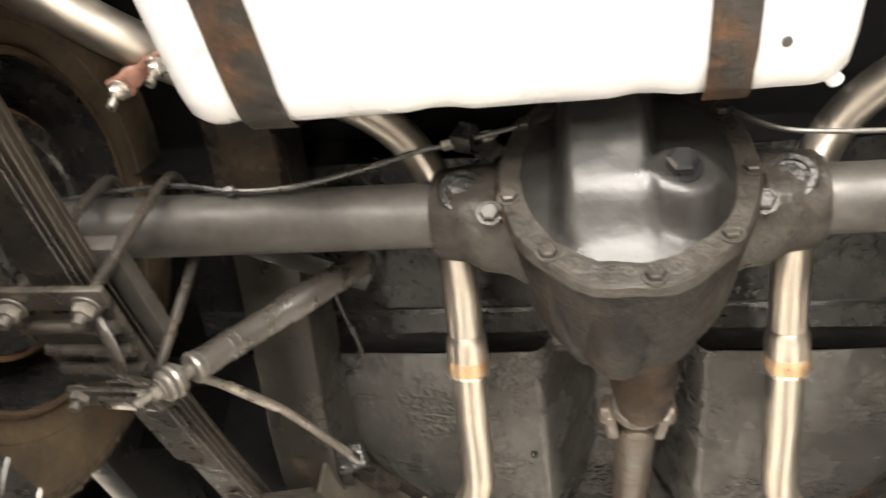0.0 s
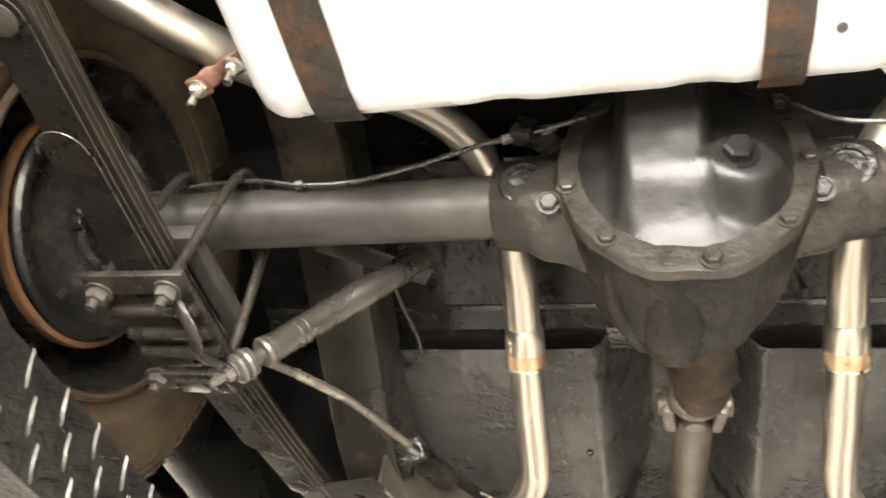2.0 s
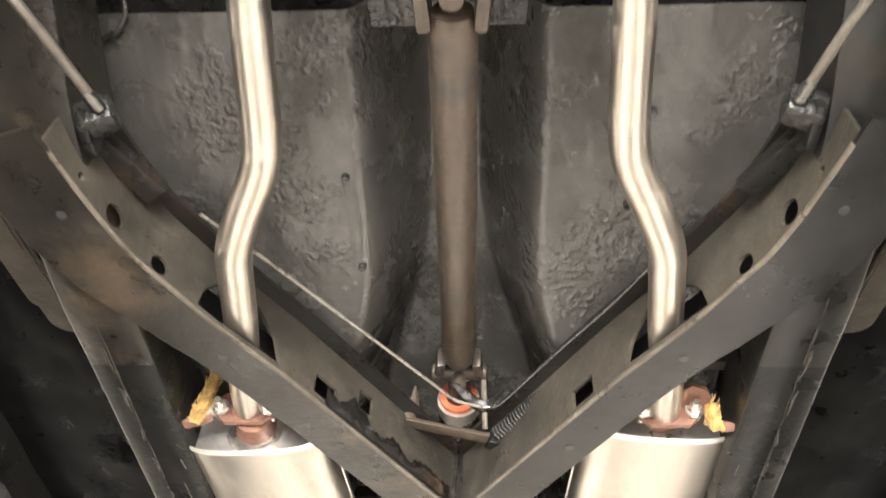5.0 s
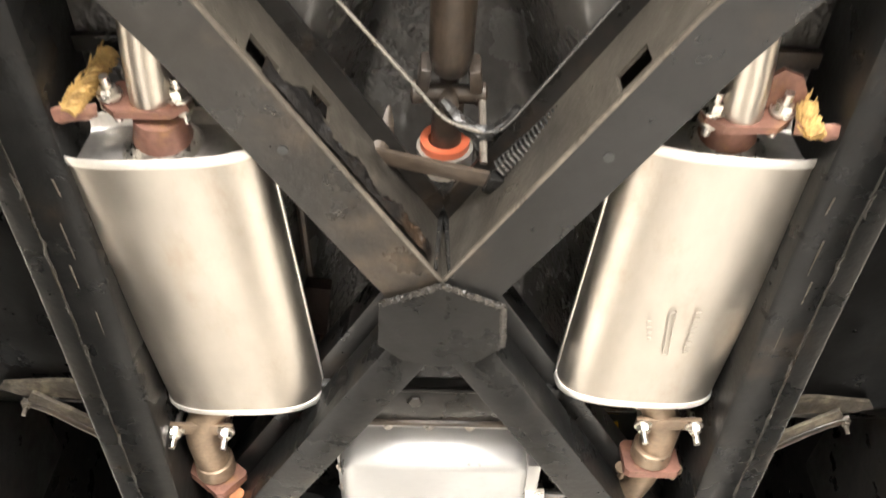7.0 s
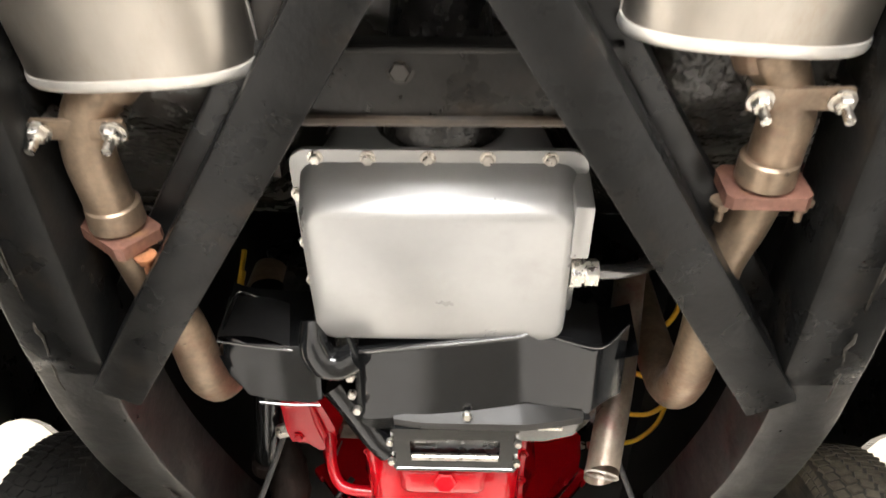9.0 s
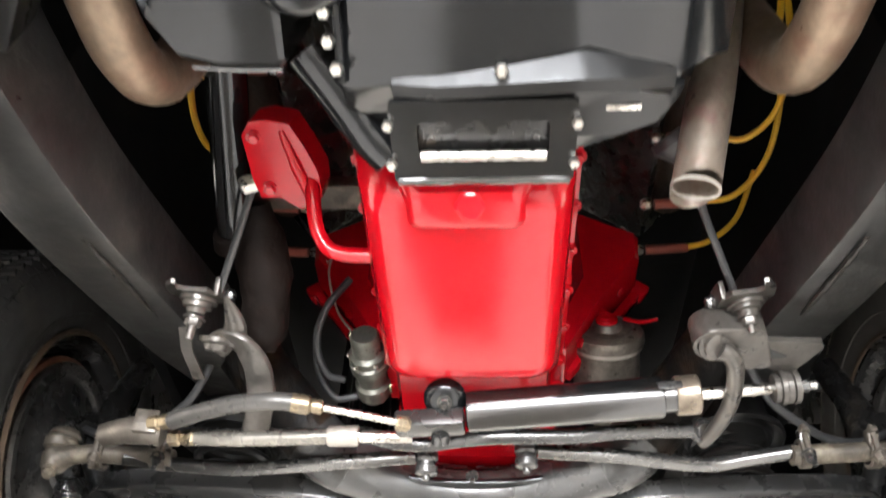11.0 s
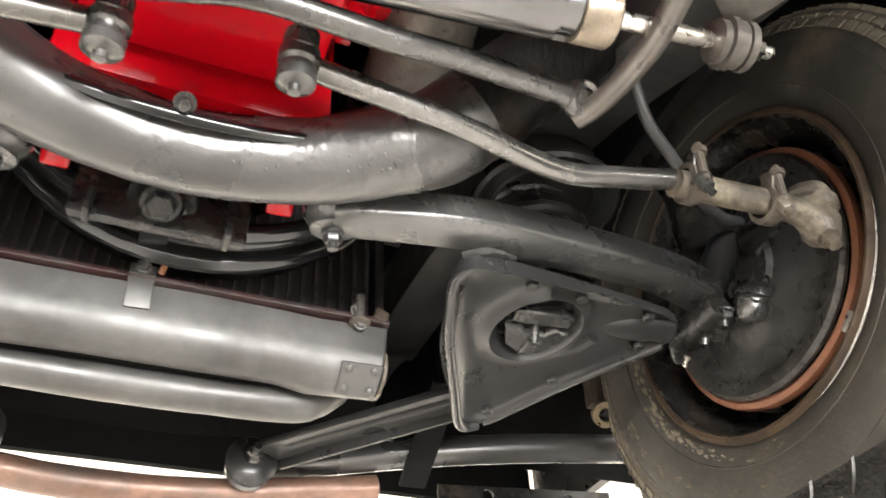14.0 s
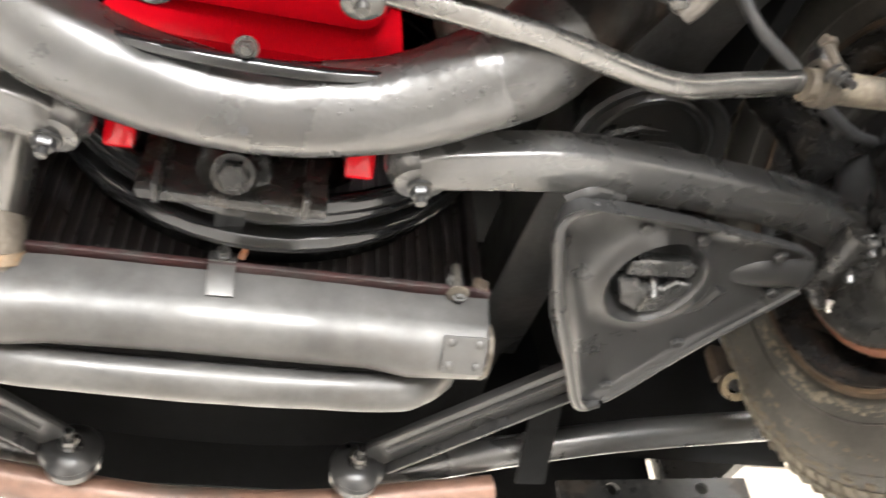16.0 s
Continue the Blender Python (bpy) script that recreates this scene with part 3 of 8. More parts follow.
for s in (-1, 1):
    # left rear rail browner and lighter than the right one
    part("rear_rail", swept_box([(s * 0.435, -1.15, 2.20), (s * 0.435, -0.6, 2.24), (s * 0.432, -0.1, 2.235), (s * 0.43, 0.10, 2.175), (s * 0.428, 0.24, 2.11), (s * 0.425, 0.42, 2.03), (s * 0.418, 0.6, 1.994), (s * 0.417, 0.74, 1.993)], 0.086, 0.110), "leg_worn" if s < 0 else "chassis", frame_ob, "worn black rear frame rail")
    rail = part("side_rail", swept_box([(s * 0.417, 0.74, 1.993), (s * 0.4155, 0.9, 1.991), (s * 0.415, 1.1, 1.99), (s * 0.413, 1.60, 1.968), (s * 0.4155, 1.70, 1.972)], 0.086, 0.110), "rail_black", frame_ob)
    part("front_rail", swept_box([(s * 0.4155, 1.70, 1.972), (s * 0.418, 1.80, 1.980), (s * 0.414, 1.95, 2.003), (s * 0.403, 2.13, 2.048), (s * 0.395, 2.30, 2.10), (s * 0.39, 2.50, 2.17), (s * 0.39, 2.8, 2.22), (s * 0.39, 3.1, 2.24)], 0.086, 0.110), "rail_front_lit", frame_ob, "worn grey-black front frame horn, lightened for the light on it")
    part("horn_weld", lumpy(tube([(s * 0.388, 2.0, 2.010), (s * 0.386, 2.06, 2.026), (s * 0.383, 2.12, 2.042), (s * 0.381, 2.17, 2.056)], [0.002, 0.004, 0.0035, 0.001], 8, 6), 0.002, 0.006), "housing", frame_ob)
    # weld bead along the rail's underside
    random.seed(5)
    for k in range(13):
        y = 0.70 + 0.082 * k + random.uniform(-0.015, 0.015)
        z = 1.9895 if y < 1.1 else 1.9895 - 0.044 * (y - 1.1)
        x = 0.427 + random.uniform(-0.003, 0.003)
        bead = [(s * (x + random.uniform(-0.002, 0.002)), y + d, z - 0.0005) for d in (0, 0.012, 0.024, random.uniform(0.028, 0.06))]
        part("weld_bead", lumpy(tube(bead, [0.0008, 0.0022, 0.0018, 0.0008], 8, 3), 0.0014, 0.005), "housing", rail)
    part("rail_seam", lumpy(tube([(s * 0.427, 0.62, 1.9925), (s * 0.427, 1.1, 1.989), (s * 0.425, 1.58, 1.968)], 0.0016, 6, 24), 0.0012, 0.012), "leg_worn", rail, "rough welded seam")
    for k in range(9):
        y, x = 0.95 + 0.065 * k + random.uniform(-0.02, 0.02), 0.395 + random.uniform(-0.012, 0.012)
        n = random.uniform(0.015, 0.05)
        part("scrape", lumpy(tube([(s * x, y, 1.990 - 0.030 * max(0, y - 1.1)), (s * (x + random.uniform(-0.002, 0.002)), y + n, 1.990 - 0.030 * max(0, y + n - 1.1))], [0.0012, 0.0008], 6, 3), 0.001, 0.004), "edge_worn", rail, "bare scrape mark")
    # body mounts and outriggers outside the rail
    part("outrigger", swept_box([(s * 0.45, 1.345, 2.085), (s * 0.6, 1.350, 2.09), (s * 0.74, 1.355, 2.092)], 0.028, 0.035, 3, 0.004), "chassis", frame_ob)
    part("mount_shelf", lumpy(slab([(s * 0.455, 1.372), (s * 0.54, 1.366), (s * 0.618, 1.376), (s * 0.628, 1.388), (s * 0.60, 1.402), (s * 0.50, 1.408), (s * 0.455, 1.400)], pose(0, 0, 2.068), 0.006), 0.002, 0.02), "dust", frame_ob, "dust-caked body mount shelf")
    part("mount_strut", lumpy(beam((s * 0.585, 1.398, 2.066), (s * 0.462, 1.475, 2.048), 0.024, 0.008, 0.003), 0.0012, 0.015), "dust", frame_ob, "dusty tan mount strut")
    part("mount_strut", lumpy(tube([(s * 0.600, 1.412, 2.066), (s * 0.545, 1.436, 2.056), (s * 0.44, 1.512, 2.040)], [0.008, 0.007, 0.008], 10, 5, flat=0.6), 0.0012, 0.012), "rusty", frame_ob)
    part("mount_bolt", bolt((s * 0.594, 1.415, 2.062), (0, 0.3, -1), 0.006, 0.006, stud=0.012), "dust", frame_ob)

# X legs: bottom flange, pierced web and top flange
H = 0.097
ZB = 1.99
LEG = [Vector(p) for p in ((0.388, 0.430), (0.381, 0.455), (0.364, 0.510), (0.345, 0.555), (0.284, 0.654), (0.206, 0.760), (0.0, 1.073))]
STEP = [0.0]
for p, q in zip(LEG, LEG[1:]):
    STEP.append(STEP[-1] + (q - p).length)


def leg_at(s, d, off=0.0):
    """A point of the bent leg's inner edge, d along it, off towards the outside."""
    k = max(i for i in range(len(LEG) - 1) if STEP[i] <= max(d, 0))
    t = (LEG[k + 1] - LEG[k]).normalized()
    ahead = (LEG[min(k + 2, len(LEG) - 1)] - LEG[min(k + 1, len(LEG) - 2)]).normalized()
    mid = t.lerp(ahead, (d - STEP[k]) / (STEP[k + 1] - STEP[k]) if d > 0 else 0).normalized()
    p = LEG[k] + t * (d - STEP[k]) + Vector((mid.y, -mid.x)) * off
    return Vector((s * p.x, p.y))


def bent(bm, s, off):
    """Bends a flat strip (along, up, thickness) to the leg's line."""
    cuts = [0.02 * k for k in range(1, 21)]
    for c in cuts:
        bmesh.ops.bisect_plane(bm, geom=bm.verts[:] + bm.edges[:] + bm.faces[:], plane_co=(c, 0, 0), plane_no=(1, 0, 0))
    for v in bm.verts:
        p = leg_at(s, v.co.x, off + v.co.z)
        v.co = Vector((p.x, p.y, ZB + v.co.y))
    if s < 0:
        bmesh.ops.reverse_faces(bm, faces=bm.faces[:])
    return bm


for s in (-1, 1):
    L = STEP[-1]
    o = 0.1405
    holes = [circle(o - 0.0545, 0.021, 0.0145, 14), circle(o + 0.022, 0.0155, 0.0125, 14), circle(0.027, 0.018, 0.005, 10)]
    holes.append([(o + 0.085, 0.006), (o + 0.087, 0.030), (o + 0.097, 0.048), (o + 0.125, 0.075), (o + 0.17, 0.070), (o + 0.205, 0.042), (o + 0.222, 0.010)])
    holes.append([(o + 0.285, 0.010), (o + 0.285, 0.040), (o + 0.327, 0.040), (o + 0.327, 0.010)])
    if s < 0:
        holes.append([(o + 0.372, 0.042), (o + 0.370, 0.072), (o + 0.400, 0.072), (o + 0.402, 0.042)])
    leg = part("cross_leg_web", lumpy(bent(slab([(-0.03, 0), (L, 0), (L, H), (-0.03, H)], Matrix.Identity(4), 0.005, holes), s, 0.0), 0.0008, 0.03), "web", frame_ob, "dusty pierced web, lightened for the light on it")
    # dark strip added behind the web, standing for the shade in its holes
    part("hole_shade_strip", bent(slab([(0.10, 0.004), (L - 0.02, 0.004), (L - 0.02, H), (0.10, H)], Matrix.Identity(4), 0.004), s, 0.055), "chassis", frame_ob)
    w = 0.063
    marks = [-0.05 + 0.03 * k for k in range(16)] + [L + 0.015]
    wide = lambda d: w + 0.030 * ease(0.32, 0.05, d)
    edge = [leg_at(s, d, -0.002) for d in marks] + [leg_at(s, d + 0.035 * ease(L - 0.2, L, d), wide(d)) for d in reversed(marks)]
    # left flange browner and lighter than the right
    part("cross_leg_flange", lumpy(slab([(p.x, p.y) for p in edge], Matrix.Translation((0, 0, ZB - 0.006)), 0.006), 0.0006, 0.04), "leg_worn" if s < 0 else "chassis", frame_ob, "worn brown-black bottom flange" if s < 0 else "charcoal-black bottom flange")
    part("flange_edge", tube([(*leg_at(s, d, -0.001), ZB - 0.003) for d in marks[1:]], 0.0034, 8, 2), "edge_worn", leg, "rubbed bare flange edge")
    lip = [leg_at(s, d, 0) for d in marks[2:-1]] + [leg_at(s, L - 0.012, 0), leg_at(s, L - 0.03, -0.022)] + [leg_at(s, d, -0.022) for d in reversed(marks[2:-1])]
    part("cross_leg_top_lip", slab([(p.x, p.y) for p in lip], Matrix.Translation((0, 0, ZB + H - 0.002)), 0.006), "chassis_worn", frame_ob)
    for q in (0.05, 0.30, 0.52):
        p = leg_at(s, q, w * 0.5)
        part("rivet_hole", lathe([(0.0055, -0.0075), (0.0055, -0.0066), (0, -0.0066)], pose(p.x, p.y, ZB), 12), "hose", leg)
    # front legs: closed box bars
    part("front_cross_leg", lumpy(beam((s * 0.030, 1.185, ZB + 0.03), (s * 0.372, 1.735, 1.995), 0.058, 0.064, 0.005), 0.0006, 0.05), "rail_black", frame_ob)
    part("front_cross_leg_upper", beam((s * 0.050, 1.165, ZB + 0.09), (s * 0.385, 1.705, 2.07), 0.05, 0.05, 0.005), "chassis", frame_ob)
hexa = [(-0.070, 1.100), (0.0, 1.068), (0.070, 1.100), (0.073, 1.168), (0.045, 1.196), (0.0, 1.206), (-0.045, 1.196), (-0.073, 1.168)]
plate = part("centre_plate", slab(hexa, Matrix.Translation((0, 0, ZB - 0.012)), 0.007), "rail_black", frame_ob, "black welded centre gusset plate")
bm = bmesh.new()
for p, q in zip(hexa[:2] + hexa[1:3], hexa[1:3] + hexa[2:4]):
    lumpy(tube([(p[0], p[1], ZB - 0.011), ((p[0] + q[0]) / 2, (p[1] + q[1]) / 2, ZB - 0.012), (q[0], q[1], ZB - 0.011)], 0.0040, 10, 40, bm, flat=0.5), 0.0010, 0.003)
part("weld_seam", lumpy(bm, 0.0008, 0.012), "housing", plate, "ragged weld seam")
bm = bmesh.new()
for s in (-1, 1):
    lumpy(tube([(s * 0.010, 1.062, ZB + 0.005), (s * 0.003, 1.066, ZB + 0.11)], 0.004, 7, 10, bm), 0.002, 0.008)
part("corner_weld", bm, "cast", frame_ob)
# crossmember that carries the gearbox, between the front legs
gx = part("gearbox_crossmember", swept_box([(-0.165, 1.366, 2.040), (-0.06, 1.366, 2.036), (0.06, 1.366, 2.036), (0.165, 1.366, 2.040)], 0.076, 0.03, 4, 0.008), "chassis_worn", frame_ob)
part("gearbox_crossmember_lip", tube([(-0.160, 1.402, 2.036), (0.160, 1.402, 2.036)], 0.0055, 8, 1), "rusty", frame_ob, "rust-worn lip")
part("rear_lip", tube([(-0.120, 1.330, 2.038), (0.120, 1.330, 2.038)], 0.0035, 8, 1), "chassis_worn", frame_ob)
part("crossmember_bolt", bolt((-0.031, 1.350, 2.037), (0, -0.2, -1), 0.009, 0.008), "spring", gx)

# front crossmember: a big dipped tube
cm = part("front_crossmember", lumpy(tube([(-0.176, 2.417, 2.003), (-0.17, 2.420, 2.002), (-0.10, 2.452, 1.992), (0, 2.468, 1.988), (0.10, 2.452, 1.992), (0.17, 2.420, 2.002), (0.176, 2.417, 2.003)],
                                  [0.0405, 0.040, 0.036, 0.035, 0.036, 0.040, 0.0405], 28, 12), 0.0007, 0.022), "cross", frame_ob, "glossy black dipped front crossmember with oily film")
for s in (-1, 1):
    part("crossmember_shoulder", lumpy(tube([(s * 0.174, 2.418, 2.0028), (s * 0.190, 2.410, 2.007), (s * 0.206, 2.401, 2.015), (s * 0.222, 2.391, 2.028)], [0.0402, 0.0412, 0.042, 0.0425], 28, 6), 0.0012, 0.015), "cross_grimy", cm, "greasy darker shoulder")
    part("crossmember_end", lumpy(tube([(s * 0.217, 2.394, 2.024), (s * 0.235, 2.385, 2.040), (s * 0.255, 2.376, 2.062), (s * 0.29, 2.366, 2.10), (s * 0.33, 2.362, 2.15), (s * 0.37, 2.36, 2.20)], [0.0418, 0.043, 0.042, 0.042, 0.043, 0.044], 24, 5), 0.0012, 0.03), "carrier", frame_ob, "grimy dark crossmember end")
part("crossmember_flange", tube([(-0.14, 2.425, 1.998), (-0.07, 2.424, 1.982), (0, 2.424, 1.978), (0.07, 2.424, 1.982), (0.14, 2.425, 1.998)], 0.006, 10, 6), "gloss", cm)
part("crossmember_bolt", bolt((-0.004, 2.415, 1.984), (0, -0.5, -1), 0.006, 0.008, stud=0.006), "darkmetal", cm)
part("drain_hole", lathe([(0.0035, -0.001), (0.0035, 0.0005), (0, 0.0005)], along((0, 2.462, 1.9525), (0, 2.455, 1.94)), 10), "hose", cm)
random.seed(8)
bm = bmesh.new()
for k in range(60):
    x = 0.17 - 0.13 * random.random() ** 1.6
    f = min(max((x - 0.10) / 0.09, 0), 1)
    r = 0.036 + 0.006 * f
    a = math.radians(random.uniform(20, 95))
    c = Vector((x, 2.468 - 0.016 * min(1, x / 0.10) - 0.042 * f, 1.988 + 0.004 * min(1, x / 0.10) + 0.013 * f))
    n = Vector((0, -math.sin(a), -math.cos(a)))
    d = random.uniform(0.0005, 0.0011)
    lathe([(d * 1.5, -0.0004), (d * 1.1, d * 0.25), (d * 0.5, d * 0.42), (0, d * 0.46)], along(c + n * (r - 0.0004), c + n), 8, bm)
tagged(part("oil_drop", bm, "cross", cm, "oily droplets", 80), kind="stuff")
# front bar with copper-coloured finish
part("front_tie_bar", lumpy(tube([(-0.36, 3.08, 1.995), (-0.15, 3.088, 1.968), (0, 3.09, 1.960), (0.15, 3.088, 1.968), (0.36, 3.08, 1.995)], 0.026, 14, 6, flat=0.8), 0.001, 0.05), "bumper", frame_ob, "copper-brown front crossbar with flaking paint")

# ---- fuel tank ----
tank = empty("fuel_tank", (-0.1, -0.4, 2.03), "white moulded plastic fuel tank held by two straps", "fuel tank")


def tank_section(y, z0, lift=0.0):
    """Outline of the tank at one y: rounded lower corners."""
    x0, x1, r = -0.375, 0.172, 0.035
    pts = [(x0, 2.33), (x0, z0 + r + lift)]
    for k in range(1, 6):
        a = math.radians(180 + 15 * k)
        pts.append((x0 + r + r * math.cos(a), z0 + r + lift + r * math.sin(a)))
    n = 26
    for k in range(n + 1):
        x = x0 + r + (x1 - x0 - 2 * r) * k / n
        rib = 0.004 if 0.30 < (x + 0.375) % 0.16 / 0.16 < 0.55 else 0.0
        pts.append((x, z0 + lift + rib))
    for k in range(1, 6):
        a = math.radians(270 + 15 * k)
        pts.append((x1 - r + r * math.cos(a), z0 + r + lift + r * math.sin(a)))
    pts += [(x1, z0 + r + lift), (x1, 2.33)]
    return [(x, y, z) for x, z in pts]


secs = [tank_section(-0.150, 2.14), tank_section(-0.155, 2.07), tank_section(-0.162, 2.052), tank_section(-0.176, 2.041), tank_section(-0.20, 2.036), tank_section(-0.30, 2.034), tank_section(-0.50, 2.034), tank_section(-0.85, 2.04), tank_section(-0.88, 2.07)]
part("shell", lumpy(loft(secs), 0.0012, 0.05), "tank", tank)
for x, w in ((-0.293, 0.042), (0.078, 0.034)):
    prof = [(-0.140, 2.2), (-0.146, 2.075), (-0.157, 2.048), (-0.176, 2.0355), (-0.205, 2.030), (-0.3, 2.028), (-0.5, 2.028), (-0.86, 2.033), (-0.89, 2.07)]
    bm = sheet(lambda u, v: (x + w * (u - 0.5), *[(1 - (v * 8 - min(int(v * 8), 7))) * prof[min(int(v * 8), 7)][k] + (v * 8 - min(int(v * 8), 7)) * prof[min(int(v * 8), 7) + 1][k] for k in (0, 1)]), 4, 32, 0.003)
    part("strap", lumpy(bm, 0.0008, 0.02), "strap", tank, "black steel tank strap with rusty edges")
part("rivet", lathe([(0.005, -0.002), (0.005, 0.002), (0, 0.003)], along((-0.345, -0.26, 2.045), (-0.35, -0.262, 2.03)), 12), "hose", tank)
part("vent_stub", lathe([(0.004, 0), (0.004, 0.004), (0, 0.005)], along((-0.33, -0.25, 2.037), (-0.332, -0.252, 2.0)), 12), "tank", tank)
part("drain_fitting", tube([(0.150, -0.170, 2.075), (0.160, -0.158, 2.072), (0.166, -0.150, 2.072)], 0.0065, 12, 3), "tank", tank, "white drain fitting")
part("vent_hole", lathe([(0.004, -0.001), (0.004, 0.001), (0, 0.001)], along((0.115, -0.215, 2.0335), (0.115, -0.215, 2.0)), 12), "hose", tank)

# ---- rear axle ----
axle = empty("rear_axle", (0, 0, 2.0), "black rear axle with a round ribbed differential cover", "rear axle")
AZ = 2.095
for s in (-1, 1):
    part("axle_tube", lumpy(tube([(s * 0.175, 0, AZ), (s * 0.60, 0, AZ)], 0.0335, 28, 1), 0.0006, 0.05), "axle", axle)
    cast = []
    for x, hy, hz, dy, dz in ((0.182, 0.038, 0.040, 0, 0), (0.176, 0.041, 0.043, 0, 0), (0.150, 0.043, 0.046, -0.002, -0.003), (0.132, 0.045, 0.053, -0.003, -0.008), (0.112, 0.050, 0.054, -0.001, -0.008), (0.088, 0.054, 0.062, 0.004, -0.010), (0.06, 0.054, 0.080, 0.006, -0.014)):
        ring = []
        for k in range(28):
            c, q = math.cos(2 * math.pi * k / 28), math.sin(2 * math.pi * k / 28)
            ring.append((s * x, dy + hy * math.copysign(abs(c) ** 0.72, c), AZ + dz + hz * math.copysign(abs(q) ** 0.72, q)))
        cast.append(ring)
    part("tube_casting", lumpy(lumpy(loft(cast), 0.0022, 0.02), 0.0008, 0.006), "housing", axle, "dusty grey-black tube casting")
    bo = along((s * 0.149, -0.036, 2.084), (s * 0.147, -0.075, 2.070))
    part("casting_boss", lumpy(lathe([(0.024, 0), (0.0245, 0.006), (0.0225, 0.009), (0.0165, 0.0095), (0.0155, 0.007), (0.012, 0.007), (0.0115, 0.010), (0.006, 0.011), (0, 0.010)], bo, 24), 0.0008, 0.01), "cast", axle, "glossy black round boss")
    part("casting_bolt", lumpy(bolt((s * 0.119, -0.050, 2.042), (0, -1, -0.4), 0.0085, 0.007), 0.0004, 0.006), "housing", axle)
    part("casting_collar", lumpy(lathe([(0.0335, 0), (0.0405, 0.001), (0.0425, 0.004), (0.0425, 0.008), (0.036, 0.010)], along((s * 0.184, 0, AZ), (s * 0.10, 0, AZ)), 28), 0.0008, 0.015), "housing", axle)
CX, CZ = 0.004, 2.076


def cover_fn(u, v):
    r, a = 0.126 * u, 2 * math.pi * v
    x, z = 0.80 * r * math.cos(a), r * math.sin(a)
    dome = 0.022 * (1 - (r / 0.126) ** 3.0)
    hump = (0.044 + 0.27 * min(z, 0.055)) * ease(0.047, 0.030, abs(x + 0.018)) * ease(-0.112, -0.062, z) * ease(0.126, 0.108, r)
    bulge = 0.030 * ease(0.042, 0.022, math.hypot(0.8 * (x - 0.046), z + 0.056)) * ease(0.126, 0.108, r)
    return (CX + x, -0.066 - dome - max(hump, bulge), CZ + z)


part("cover", lumpy(sheet(cover_fn, 30, 72), 0.0008, 0.02), "cover", axle, "glossy black domed differential cover", 70)


def oval(k, y):
    return [(CX + 0.80 * k * math.cos(2 * math.pi * i / 44), y, CZ + k * math.sin(2 * math.pi * i / 44) * (1 + 0.02 * math.cos(20 * math.pi * i / 44))) for i in range(44)]


part("cover_flange", lumpy(loft([oval(0.118, -0.070), oval(0.142, -0.069), oval(0.1445, -0.066), oval(0.1445, -0.055), oval(0.141, -0.052), oval(0.11, -0.052)], None, False), 0.0012, 0.015), "housing", axle, "dusty dark grey flange rim")
for a in (32, 70, 110, 150, 195, 231, 279, 318, 355):
    a = math.radians(a)
    part("cover_bolt", lumpy(bolt((CX + 0.80 * 0.134 * math.cos(a), -0.069, CZ + 0.134 * math.sin(a)), (0, -1, 0), 0.0075, 0.007), 0.0004, 0.006), "housing", axle)
car = []
for y, r, dz, sq in ((-0.052, 0.138, 0, 1.0), (-0.03, 0.136, 0, 1.0), (0.01, 0.124, -0.004, 1), (0.050, 0.120, -0.006, 0.98), (0.078, 0.113, -0.009, 0.95), (0.098, 0.101, -0.012, 0.93), (0.108, 0.080, -0.014, 0.92), (0.113, 0.055, -0.016, 0.95)):
    car.append([(CX + 0.84 * r * math.cos(2 * math.pi * k / 40) * (1 + 0.05 * math.cos(8 * math.pi * k / 40)), y, CZ + dz + sq * r * math.sin(2 * math.pi * k / 40)) for k in range(40)])
part("carrier", lumpy(lumpy(loft(car), 0.005, 0.035), 0.002, 0.012), "carrier", axle, "grimy black and rust-brown differential carrier")
for x0, x1, r in ((0.058, 0.040, 0.013), (-0.062, -0.040, 0.012), (-0.006, -0.008, 0.030)):
    part("carrier_rib", lumpy(lumpy(tube([(x0, -0.040, CZ - 0.118 + 0.35 * abs(x0)), (x0 * 0.9 + x1 * 0.1, 0.02, CZ - 0.112 + 0.35 * abs(x0)), (x1, 0.085, CZ - 0.088), (x1 * 0.9, 0.118, CZ - 0.062)], [r * 0.7, r, r * 1.05, r * 0.8], 14, 6), 0.003, 0.02), 0.0012, 0.006), "nose" if x0 > 0 else "carrier", axle, "rust-brown casting rib" if x0 > 0 else "")
nose = []
for y, r, dz in ((0.04, 0.052, -0.040), (0.09, 0.046, -0.040), (0.125, 0.040, -0.041), (0.155, 0.037, -0.042), (0.175, 0.036, -0.043), (0.18, 0.040, -0.043), (0.20, 0.040, -0.046), (0.205, 0.036, -0.046), (0.235, 0.034, -0.048)):
    nose.append([(0.021 + r * 0.9 * math.cos(2 * math.pi * k / 24), y, CZ + dz + r * math.sin(2 * math.pi * k / 24)) for k in range(24)])
part("pinion_nose", lumpy(loft(nose), 0.0028, 0.022), "nose", axle, "rust-brown pinion housing")
part("drain_plug", lumpy(lathe([(0.015, -0.004), (0.0155, 0.004), (0.012, 0.006), (0.0075, 0.005), (0.007, -0.001), (0, -0.001)], along((-0.010, -0.012, 1.954), (-0.012, -0.025, 1.925)), 20), 0.0007, 0.008), "carrier", axle, "recessed drain plug")
part("fill_plug", bolt((CX + 0.042, -0.112, CZ - 0.054), (0.05, -1, -0.15), 0.012, 0.013), "gloss", axle)
bm = lumpy(slab([(-0.165, 2.135), (-0.12, 2.10), (-0.105, 2.115), (-0.13, 2.15)], pose(0, -0.058, 0, 90), 0.004), 0.0005, 0.02)
part("line_bracket", bm, "cast", axle)

